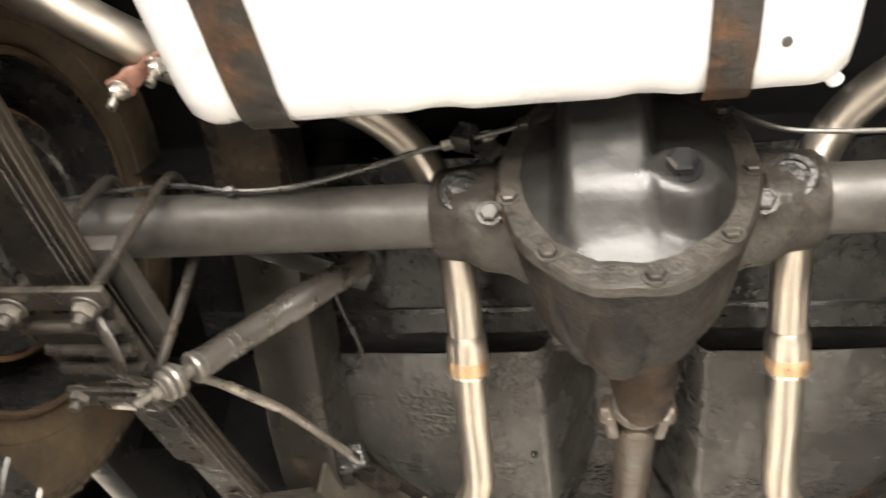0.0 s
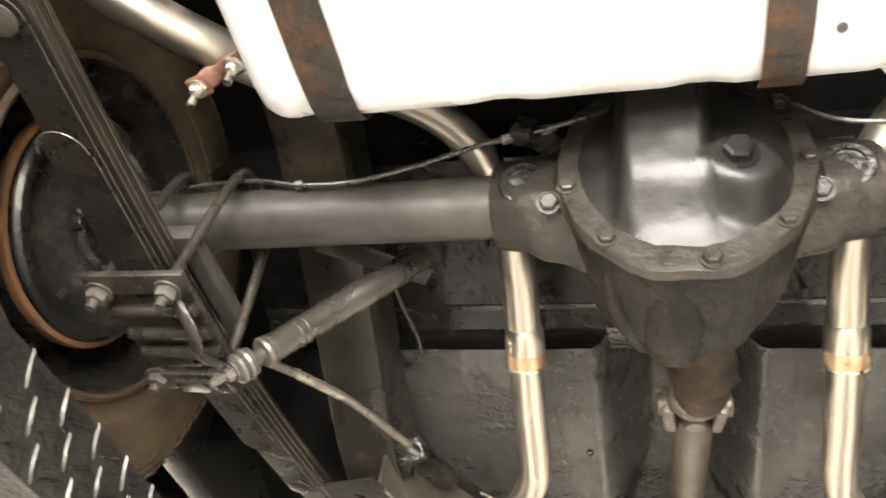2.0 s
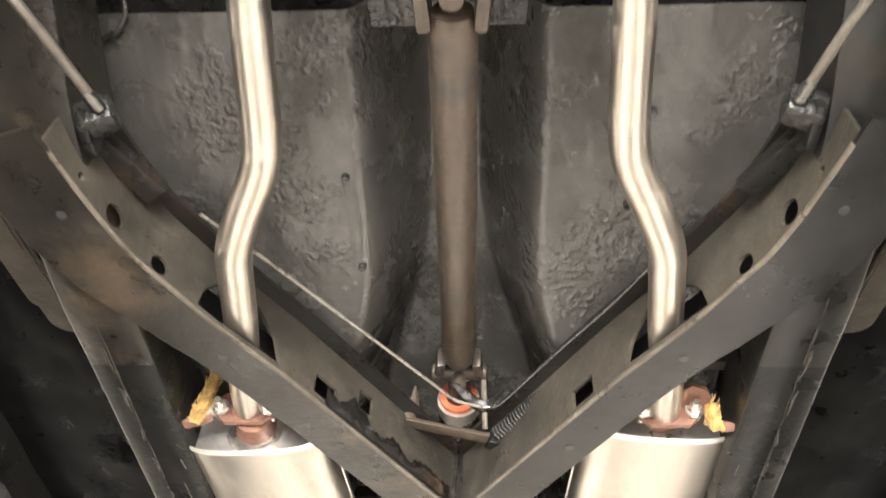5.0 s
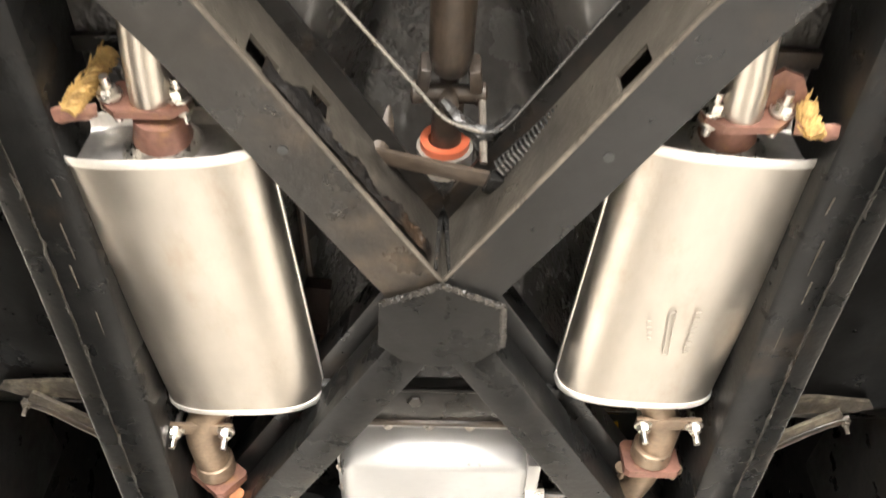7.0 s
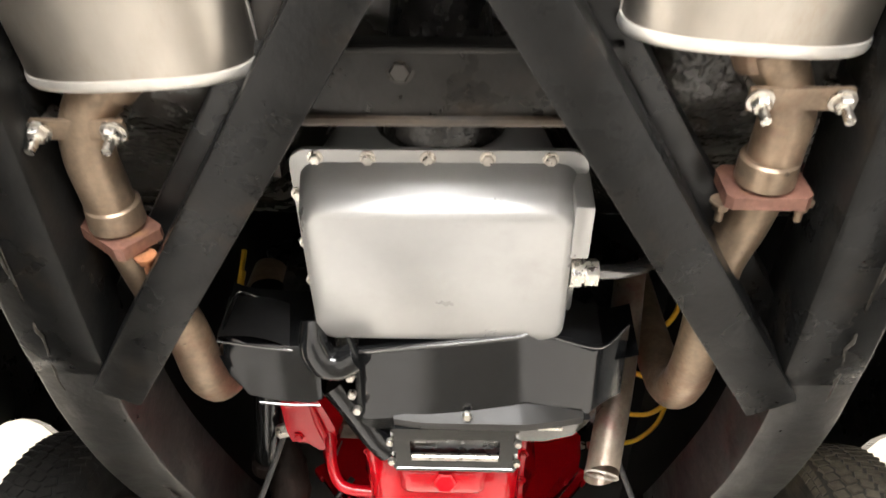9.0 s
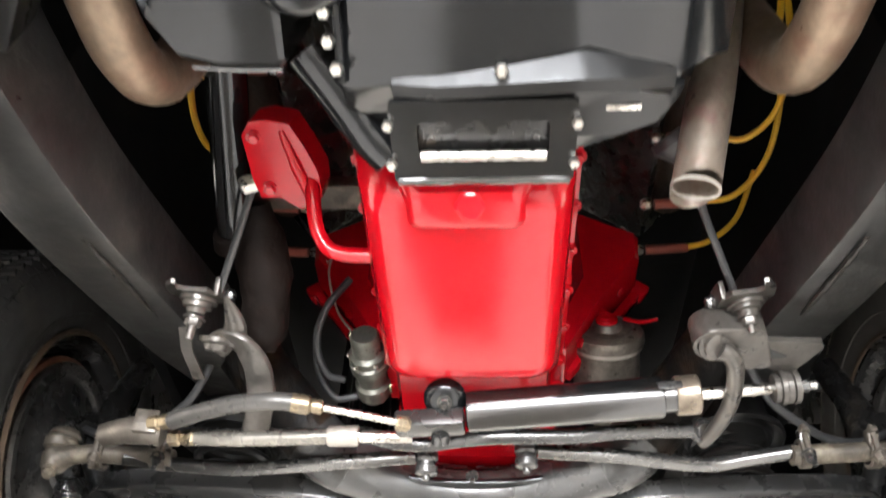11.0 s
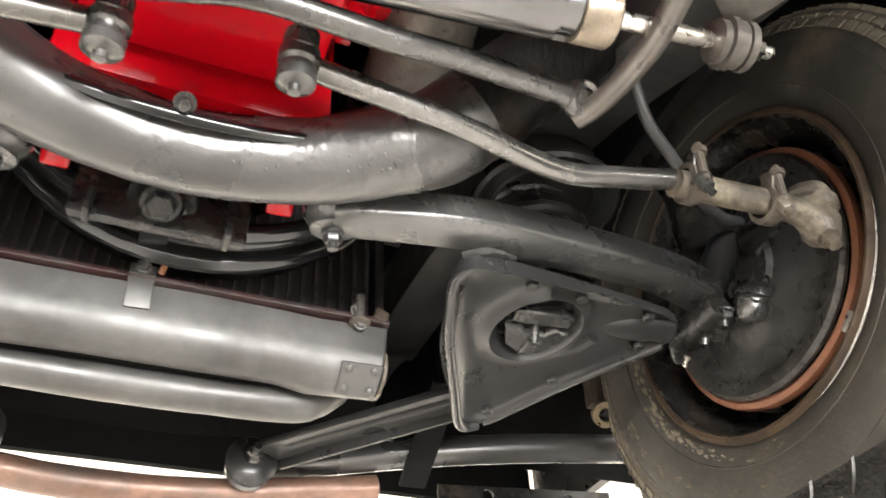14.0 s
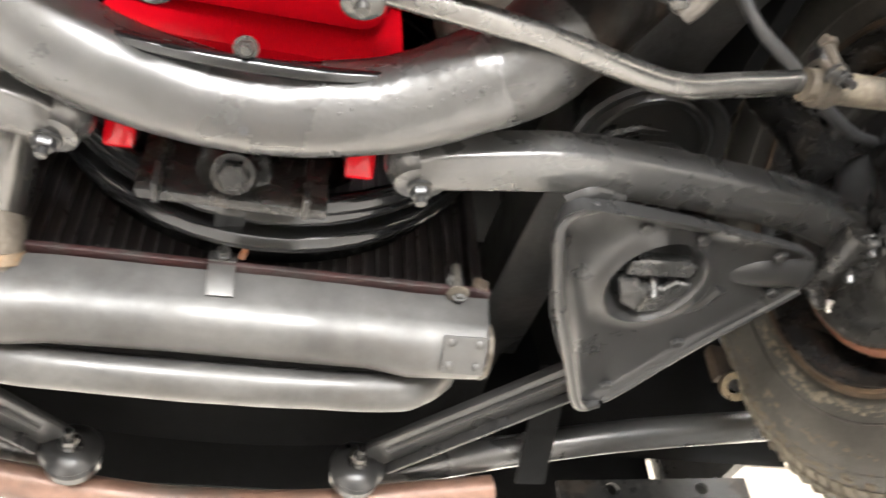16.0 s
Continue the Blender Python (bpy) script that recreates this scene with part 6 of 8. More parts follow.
part("left_scoop", loft([[(x, 1.71 + dy, 2.120), (x, 1.716 + dy, 2.034 + dz), (x, 1.720 + dy, 2.029 + dz), (x, 1.745 + dy, 2.016 + dz), (x, 1.785 + dy2, 2.004 + dz), (x, 1.792 + dy2, 2.008 + dz), (x, 1.82, 2.12)] for x, dy, dy2, dz in ((-0.262, -0.012, -0.065, 0.014), (-0.252, -0.006, -0.040, 0.006), (-0.232, 0.0, -0.010, 0.0), (-0.20, 0.002, 0.0, 0), (-0.155, 0.004, 0.002, 0), (-0.146, 0.006, 0.0, 0.004))]), "gloss", cv, "", 30)
# inner wall in hose black, putting the scoop's inside shade into colour
part("scoop_shade_wall", sheet(lambda u, v: (-0.266 + 0.100 * v, 1.706 + 0.022 * v - 0.012 * math.sin(3.1 * v), 2.036 + 0.066 * u - 0.004 * v), 8, 12, 0.003), "hose", cv)
for pts, r in (([(-0.268, 1.714, 2.036), (-0.23, 1.717, 2.032), (-0.185, 1.722, 2.030), (-0.172, 1.725, 2.034), (-0.168, 1.722, 2.050), (-0.166, 1.72, 2.064)], 0.0016), ([(-0.268, 1.714, 2.036), (-0.262, 1.700, 2.070), (-0.254, 1.698, 2.102), (-0.235, 1.702, 2.10), (-0.215, 1.714, 2.10), (-0.197, 1.716, 2.10)], 0.0014),
               ([(-0.222, 1.788, 2.003), (-0.185, 1.791, 2.002), (-0.148, 1.792, 2.003)], 0.0018), ([(-0.097, 1.722, 2.0285), (-0.04, 1.712, 2.0275), (0.03, 1.702, 2.0275), (0.085, 1.693, 2.029), (0.10, 1.690, 2.032)], 0.0028), ([(0.10, 1.690, 2.033), (0.135, 1.702, 2.036), (0.188, 1.717, 2.036), (0.222, 1.703, 2.060)], 0.0016)):
    part("rolled_lip", tube(pts, r, 8, 4), "chrome", cv, "bright rolled edge")
part("front_step", loft([[(x, y, z), (x, y + 0.6 * h, z - h), (x, y + 0.6 * h + 0.012, z - h), (x, y + 0.03, z + 0.004)] for x, y, z, h in ((-0.058, 1.797, 1.994, 0.004), (-0.02, 1.793, 1.996, 0.011), (0.05, 1.782, 1.999, 0.019), (0.089, 1.775, 2.001, 0.024), (0.10, 1.776, 2.002, 0.024), (0.14, 1.787, 2.003, 0.015), (0.172, 1.797, 2.004, 0.006))]), "chassis", cv, "", 25)
part("elbow", lumpy(tube([(-0.152, 1.685, 2.045), (-0.150, 1.706, 2.028), (-0.140, 1.726, 2.019), (-0.122, 1.731, 2.018), (-0.100, 1.722, 2.022)], [0.013, 0.018, 0.020, 0.020, 0.019], 18, 6), 0.0006, 0.02), "gloss", cv)
part("seam_strip", tube([(-0.125, 1.665, 2.06), (-0.110, 1.70, 2.035), (-0.100, 1.735, 2.018), (-0.099, 1.80, 1.995)], 0.004, 8, 5), "gloss", cv)
for p in ((-0.108, 1.745, 2.012), (-0.101, 1.786, 1.995), (-0.106, 1.765, 2.002), (0.031, 1.787, 1.990)):
    part("cover_bolt", bolt(p, (0, -0.35, -1), 0.0052, 0.009, False), "zinc", cv)
part("lower_pipe", lumpy(tube([(-0.135, 1.80, 2.045), (-0.11, 1.83, 2.03), (-0.085, 1.865, 2.015), (-0.066, 1.885, 2.008)], 0.022, 16, 5), 0.0008, 0.02), "gloss", cv)
ip = part("inspection_plate", slab([(x + 0.016, y + 1.858) for x, y in rounded(0.158, 0.088, 0.006)], pose(0, 0, 1.986), 0.006, [[(x + 0.016, y + 1.853) for x, y in rounded(0.112, 0.036, 0.006)]]), "gloss", cv)
part("plate_window", box((0.134, 0.056, 0.003), pose(0.016, 1.852, 1.9945, 4), 0.001), "rim", ip)
part("window_lip", tube([(-0.038, 1.870, 1.9845), (0.070, 1.870, 1.9845)], 0.0045, 12, 1), "zinc", ip, "bright polished lip")
part("plate_edge", tube([(-0.060, 1.9, 1.988), (0.092, 1.9, 1.988)], 0.0046, 8, 1), "chrome", ip)
for x in (-0.064, 0.094):
    for y in (1.836, 1.878):
        part("plate_bolt", bolt((x, y, 1.985), (0, -0.3, -1), 0.0045, 0.008, False), "zinc", ip)
part("right_skirt", loft([[(x, 1.815, 2.005), (x, 1.86 + e, 2.012), (x, 1.868 + e, 2.03), (x, 1.86, 2.10), (x, 1.80, 2.10)] for x, e in ((0.096, 0.012), (0.13, 0.012), (0.165, -0.002), (0.182, -0.03))]), "gloss", cv)
part("skirt_slot", box((0.03, 0.005, 0.003), pose(0.135, 1.838, 2.0075), 0.001), "zinc", cv)

# ---- engine ----
en = empty("engine", (0, 2.15, 2.0), "bright red painted engine with a deep oil pan", "engine")
sump = part("oil_pan", lumpy(loft([rect(-0.001, 2.080, 0.222, 0.36, 2.105, 0.02), rect(-0.001, 2.078, 0.216, 0.352, 2.06, 0.02), rect(-0.001, 2.078, 0.208, 0.335, 2.028, 0.026), rect(-0.001, 2.075, 0.190, 0.300, 2.006, 0.028), rect(-0.001, 2.072, 0.176, 0.282, 1.998, 0.024), rect(-0.001, 2.071, 0.160, 0.268, 1.9945, 0.02)]), 0.0007, 0.06), "red", en, "glossy red pressed-steel oil pan", 50)
part("pan_plateau", lumpy(loft([rect(-0.001, 1.942, 0.125, 0.066, 2.006, 0.010), rect(-0.001, 1.940, 0.106, 0.046, 1.990, 0.012), rect(-0.001, 1.940, 0.092, 0.032, 1.9875, 0.008)]), 0.0004, 0.02), "red", sump)
part("drain_plug", bolt((0.003, 1.930, 1.989), (0, -0.45, -1), 0.014, 0.010, washer=False), "red", sump)
part("front_pan", lumpy(loft([rect(-0.001, 2.32, 0.214, 0.24, 2.125, 0.02), rect(-0.001, 2.32, 0.205, 0.23, 2.075, 0.02), rect(-0.001, 2.32, 0.190, 0.225, 2.055, 0.02)]), 0.0007, 0.05), "red", sump, "", 50)
for s in (-1, 1):
    part("pan_rail", lumpy(box((0.016, 0.50, 0.012), pose(s * 0.113 - 0.001, 2.165, 2.112), 0.003), 0.0004, 0.02), "red", sump)
    for y in (1.97, 2.04, 2.11, 2.18, 2.25, 2.32, 2.38):
        part("rail_bolt", bolt((s * 0.116 - 0.001, y, 2.105), (0, 0, -1), 0.006, 0.006), "red", sump)
    blk = lambda y, e: [(s * 0.108, y, 2.115), (s * 0.125, y, 2.120), (s * 0.172, y, 2.200), (s * (0.246 + e), y, 2.292), (s * (0.250 + e), y, 2.34), (s * 0.10, y, 2.42)]
    part("block_side", lumpy(loft([blk(2.315, -0.008), blk(2.325, 0.0), blk(2.36, 0.0), blk(2.385, 0.0), blk(2.40, -0.006)]), 0.0015, 0.03), "red", en, "", 30)
    flank = lambda y, w: [(s * 0.108, y, 2.115), (s * 0.122, y, 2.120), (s * (w - 0.03), y, 2.19), (s * w, y, 2.25), (s * w, y, 2.40), (s * 0.08, y, 2.42)]
    part("block_flank", lumpy(loft([flank(2.17, 0.122), flank(2.20, 0.134), flank(2.26, 0.145), flank(2.318, 0.160)]), 0.002, 0.03), "red", en, "", 30)
    for q, e in ((0.150, 0.012), (0.187, 0.010), (0.215, 0.008)):
        part("block_bolt", bolt((s * q, 2.352, 2.120 + (q - 0.125) * 1.5), (s * 0.75, -0.25, -0.65), 0.0055, 0.005), "red", en)
    part("block_flange", lumpy(beam((s * 0.130, 2.392, 2.130), (s * 0.252, 2.392, 2.287), 0.022, 0.014, 0.004), 0.001, 0.02), "red", en)
    part("block_ear", lumpy(box((0.028, 0.022, 0.026), pose(s * 0.252, 2.392, 2.29, 0, s * 40, 0), 0.006), 0.0012, 0.015), "red", en)
    part("head", lumpy(box((0.13, 0.42, 0.10), pose(s * 0.24, 2.13, 2.43, 0, s * 40, 0), 0.012), 0.002, 0.04), "cast", en)
    part("manifold", lumpy(tube([(s * 0.28, 1.92, 2.33), (s * 0.29, 2.02, 2.36), (s * 0.29, 2.28, 2.38)], 0.03, 14, 4), 0.003, 0.03), "nose", en, "brown iron exhaust manifold")
    for y in (2.0, 2.12, 2.24, 2.335):
        part("spark_plug", lathe([(0.006, 0), (0.009, 0.006), (0.006, 0.016)], along((s * 0.242, y, 2.325), (s * 0.30, y, 2.325)), 8), "zinc", en)
        part("plug_boot", tube([(s * 0.262, y, 2.325), (s * 0.325, y - 0.002, 2.328)], 0.0075, 10, 1), "boot", en, "brown plug boot")
part("mount_bar", lumpy(beam((-0.272, 2.082, 2.178), (-0.13, 2.082, 2.178), 0.040, 0.020, 0.006), 0.001, 0.03), "dust", en, "grey-brown engine mount bar")
part("block_core", box((0.24, 0.46, 0.30), pose(0, 2.13, 2.27), 0.01), "red", en)
# dark sheet added so the gap beside the gearbox stays black
part("block_dark_sheet", lumpy(box((0.53, 0.006, 0.22), pose(0, 1.893, 2.325), 0.002), 0.0008, 0.03), "cast", en, "dark sheet added to hide the red block behind the gearbox")
part("rear_block", lumpy(box((0.24, 0.06, 0.2), pose(0, 1.93, 2.2), 0.01), 0.002, 0.03), "red", en)
# timing cover, damper and hub ahead of the crossmember
part("timing_cover", lumpy(box((0.236, 0.05, 0.2), pose(0.0, 2.47, 2.13), 0.02), 0.001, 0.04), "red", en)
for x in (-0.096, 0.092):
    part("cover_foot", lumpy(beam((x, 2.49, 2.075), (x * 1.02, 2.545, 2.008), 0.024, 0.012, 0.004), 0.0008, 0.02), "red", en)
part("crank_damper", lathe([(0.082, 0), (0.084, 0.006), (0.084, 0.04), (0.080, 0.044), (0.05, 0.044), (0.048, 0.03), (0.03, 0.03), (0.028, 0.05), (0, 0.05)], along((0.0, 2.49, 2.125), (0.0, 2.60, 2.125)), 36), "cast", en, "dark crank damper")
part("hub_boss", lumpy(lathe([(0.032, 0), (0.029, 0.008), (0.021, 0.012), (0.017, 0.02), (0, 0.02)], along((-0.007, 2.552, 2.005), (-0.007, 2.53, 1.975)), 20), 0.001, 0.015), "cast", en)
part("hub_bolt", bolt((-0.007, 2.538, 1.987), (0, -0.5, -1), 0.012, 0.010), "cast", en)
part("damper_bracket", lumpy(box((0.150, 0.012, 0.065), pose(-0.005, 2.558, 2.005), 0.004), 0.0012, 0.02), "cast", en)
for x in (-0.063, 0.052):
    part("bracket_tab", lumpy(box((0.005, 0.020, 0.075), pose(x, 2.545, 2.0), 0.001), 0.0008, 0.01), "cast", en)

# red cover on the starter side, its fitting and the dipstick tube
tilt = Matrix.Translation((-0.2, 1.99, 2.116)) @ pose(0, 0, 0, -10, 8, 0) @ Matrix.Translation((0.2, -1.99, 0))
part("side_cover", lumpy(slab([(-0.246, 1.955), (-0.236, 1.938), (-0.216, 1.933), (-0.191, 1.936), (-0.176, 1.962), (-0.164, 1.992), (-0.162, 2.022), (-0.172, 2.036), (-0.190, 2.040), (-0.212, 2.030), (-0.234, 2.032), (-0.240, 2.010)], tilt, 0.035), 0.002, 0.02), "red", en, "red side cover plate")
part("cover_crease", lumpy(tube([tilt @ Vector((-0.200, 1.945, -0.001)), tilt @ Vector((-0.188, 1.985, -0.003)), tilt @ Vector((-0.176, 2.025, -0.001))], [0.003, 0.006, 0.006], 10, 5, flat=0.6), 0.0006, 0.01), "red", en)
for x, y in ((-0.232, 1.955), (-0.172, 2.015), (-0.222, 2.018)):
    part("side_cover_bolt", bolt(tilt @ Vector((x, y, 0)), (0, 0, -1), 0.006, 0.005), "red", en)
part("hex_fitting", lathe([(0.011, 0), (0.011, 0.02), (0.008, 0.024), (0, 0.024)], along((-0.236, 2.018, 2.128), (-0.27, 2.022, 2.12)), 6), "zinc", en, "bright hex fitting")
part("dipstick_tube", tube([(-0.174, 2.005, 2.118), (-0.172, 2.018, 2.098), (-0.168, 2.040, 2.074), (-0.156, 2.053, 2.056), (-0.136, 2.057, 2.049), (-0.100, 2.057, 2.046)], 0.0085, 12, 6), "red", en)

# canister filter and pump
of = empty("oil_filter", (0.19, 2.40, 2.14), "dull grey canister oil filter beside the engine block", "oil filter")
fm = along((0.190, 2.352, 2.192), (0.194, 2.440, 2.150)) @ Matrix.Scale(1.16, 4)
part("canister", lumpy(lathe([(0.030, 0.012), (0.040, 0.016), (0.041, 0.03), (0.041, 0.11), (0.034, 0.125), (0, 0.13)], fm, 28), 0.0006, 0.02), "dirtymetal", of)
part("cap", lumpy(lathe([(0, -0.002), (0.016, -0.004), (0.020, 0.004), (0.030, 0.006), (0.034, 0.004), (0.044, 0.008), (0.0465, 0.013), (0.0465, 0.022), (0.042, 0.024)], fm, 28), 0.0005, 0.02), "dirtymetal", of)
part("cap_nut", lathe([(0.010, -0.012), (0.014, -0.008), (0.014, 0.002)], fm, 14), "red", of, "red painted cap boss")
part("cap_wire", tube([(0.215, 2.350, 2.20), (0.236, 2.345, 2.190), (0.262, 2.345, 2.195)], 0.003, 8, 4), "red", of, "short red wire")
part("gasket", lathe([(0.0445, 0.022), (0.0455, 0.025), (0.0445, 0.028)], fm, 28, None, True), "seal", of)
fp = empty("fuel_pump", (-0.15, 2.33, 2.10), "olive zinc-plated fuel pump beside the oil pan", "fuel pump")
pm = along((-0.146, 2.275, 2.112), (-0.142, 2.42, 2.098))
part("body", lathe([(0.017, 0), (0.020, 0.004), (0.020, 0.030), (0.026, 0.034), (0.026, 0.040), (0.024, 0.042), (0.024, 0.048), (0.027, 0.050), (0.027, 0.062), (0.022, 0.066), (0.020, 0.09), (0.025, 0.094), (0.025, 0.114), (0.020, 0.122), (0, 0.124)], pm, 26), "olive", fp)
part("end_screw", bolt(pm @ Vector((0.006, -0.006, 0.122)), pm.to_3x3() @ Vector((0, -0.5, 1)), 0.007, 0.006), "zinc", fp)
part("port_nut", bolt(pm @ Vector((-0.024, 0, 0.105)), (-1, 0, -0.2), 0.007, 0.012), "brass", fp)
for k in range(6):
    a = math.radians(60 * k)
    part("flange_screw", bolt(pm @ Vector((0.027 * math.cos(a), 0.027 * math.sin(a), 0.040)), pm.to_3x3() @ Vector((0, 0, -1)), 0.0035, 0.004, False), "zinc", fp)
part("fuel_hose", tube([(-0.182, 2.36, 2.10), (-0.205, 2.345, 2.10), (-0.215, 2.30, 2.12), (-0.20, 2.265, 2.15), (-0.17, 2.25, 2.19)], 0.0052, 10, 6), "hose", fp)
part("return_hose", tube([(-0.168, 2.40, 2.10), (-0.20, 2.395, 2.095), (-0.222, 2.36, 2.12), (-0.225, 2.33, 2.17)], 0.0055, 10, 6), "hose", fp)
wl = empty("sensor_wire", (-0.2, 2.25, 2.25), "thin looped bare wire on the engine block", "wire")
part("wire", tube([(-0.245, 2.335, 2.325), (-0.22, 2.31, 2.28), (-0.205, 2.285, 2.29), (-0.215, 2.30, 2.25), (-0.20, 2.33, 2.20), (-0.175, 2.345, 2.17)], 0.0016, 6, 6), "seal", wl)
part("terminal", bolt((-0.172, 2.345, 2.168), (-1, 0, -0.4), 0.006, 0.010), "brass", wl)

# ignition wires
for i, pts in enumerate((
        [(0.325, 2.332, 2.328), (0.36, 2.325, 2.335), (0.40, 2.30, 2.36), (0.43, 2.26, 2.42)],
        [(0.325, 2.238, 2.328), (0.37, 2.22, 2.32), (0.405, 2.16, 2.33), (0.415, 2.08, 2.37), (0.41, 2.0, 2.44)],
        [(0.325, 2.118, 2.328), (0.36, 2.11, 2.31), (0.395, 2.07, 2.32), (0.405, 2.0, 2.36), (0.40, 1.94, 2.43)],
        [(0.325, 1.998, 2.328), (0.35, 1.99, 2.32), (0.375, 1.96, 2.34), (0.385, 1.92, 2.40)])):
    ww = empty("ignition_wire", pts[0], "yellow ignition wire curving up from a plug boot", "wire", "ignition wires")
    part("insulation", tube(pts, 0.0045, 8, 6), "yellow", ww)
for pts in ([(-0.325, 1.998, 2.328), (-0.34, 1.99, 2.30), (-0.345, 1.95, 2.30), (-0.34, 1.91, 2.36)], [(-0.325, 2.118, 2.328), (-0.35, 2.10, 2.29), (-0.355, 2.03, 2.28), (-0.35, 1.95, 2.33), (-0.345, 1.90, 2.40)]):
    ww = empty("ignition_wire", pts[0], "yellow ignition wire curving up from a plug boot", "wire", "ignition wires")
    part("insulation", tube(pts, 0.0045, 8, 6), "yellow", ww)
dt = empty("draft_tube", (0.21, 1.89, 2.05), "bare steel vent tube with an open cut end", "vent pipe")
bm = tube([(0.262, 1.80, 2.25), (0.238, 1.862, 2.12), (0.206, 1.918, 1.993)], 0.022, 22, 4, None, True)
bm.verts.ensure_lookup_table()
for v in bm.verts[-22:]:
    k = (1.993 - v.co.z) / -0.127
    v.co += Vector((-0.032, 0.056, -0.127)) * k
bmesh.ops.solidify(bm, geom=list(bm.faces), thickness=0.002)
part("pipe", bm, "draft", dt)
part("cut_rim", lathe([(0.0205, -0.0015), (0.0225, -0.0015), (0.0228, 0.001), (0.0205, 0.001)], along((0.206, 1.918, 1.993), (0.198, 1.932, 1.961)), 24, None, True), "seal", dt, "pale cut rim")


# ---- steering ----
st = empty("steering_linkage", (0, 2.29, 1.97), "worn steel steering linkage with centre link and tie rods", "steering linkage")
part("centre_link", lumpy(tube([(-0.43, 2.318, 1.986), (-0.33, 2.318, 1.984), (-0.20, 2.316, 1.983), (-0.137, 2.307, 1.978), (-0.10, 2.312, 1.972), (-0.06, 2.318, 1.972), (-0.02, 2.308, 1.972), (0.03, 2.296, 1.970), (0.121, 2.302, 1.975), (0.168, 2.306, 1.983), (0.217, 2.313, 1.990), (0.256, 2.317, 1.994), (0.273, 2.320, 1.996)], [0.0095] * 11 + [0.0098, 0.0105], 16, 5), 0.0003, 0.03), "darkmetal", st)
eye_c = Vector((0.282, 2.320, 1.996))
eye_m = along(eye_c, eye_c + Vector((0.35, -0.75, -0.62)))
part("link_eye", lumpy(lathe([(0.0085, -0.008), (0.0135, -0.0085), (0.0155, -0.005), (0.0155, 0.005), (0.0135, 0.0085), (0.0085, 0.008)], eye_m, 28, None, True), 0.0004, 0.015), "darkmetal", st, "ring eye of the centre link")
part("eye_bush", lathe([(0.0088, -0.006), (0.0088, 0.006), (0.006, 0.0075), (0, 0.008)], eye_m, 20), "cast", st)
for sgn, x, y, z in ((-1, -0.061, 2.358, 1.974), (1, 0.066, 2.348, 1.980)):
    part("rod_end", lumpy(lathe([(0, -0.027), (0.0045, -0.0265), (0.005, -0.021), (0.0125, -0.0200), (0.0145, -0.0185), (0.015, -0.010), (0.0125, -0.008), (0.0125, -0.003), (0.015, 0.0), (0.015, 0.010), (0.011, 0.016), (0.013, 0.019), (0.013, 0.026), (0.008, 0.029), (0.008, 0.042)], pose(x, y, z, 12), 20), 0.0004, 0.015), "darkmetal", st)
    part("end_stud", bolt((x, y - 0.008, z + 0.012), (0, -0.6, 0.6), 0.008, 0.010, stud=0.010), "darkmetal", st)
part("tie_rod", lumpy(tube([(-0.075, 2.360, 1.980), (-0.196, 2.368, 1.974), (-0.313, 2.394, 1.980), (-0.404, 2.395, 1.987), (-0.47, 2.386, 1.990)], 0.0097, 16, 6), 0.0002, 0.03), "greymetal", st)
part("tie_rod", lumpy(tube([(0.080, 2.353, 1.985), (0.195, 2.367, 1.985), (0.297, 2.388, 1.987), (0.36, 2.383, 1.994), (0.43, 2.370, 2.0)], 0.0097, 16, 6), 0.0002, 0.03), "greymetal", st)
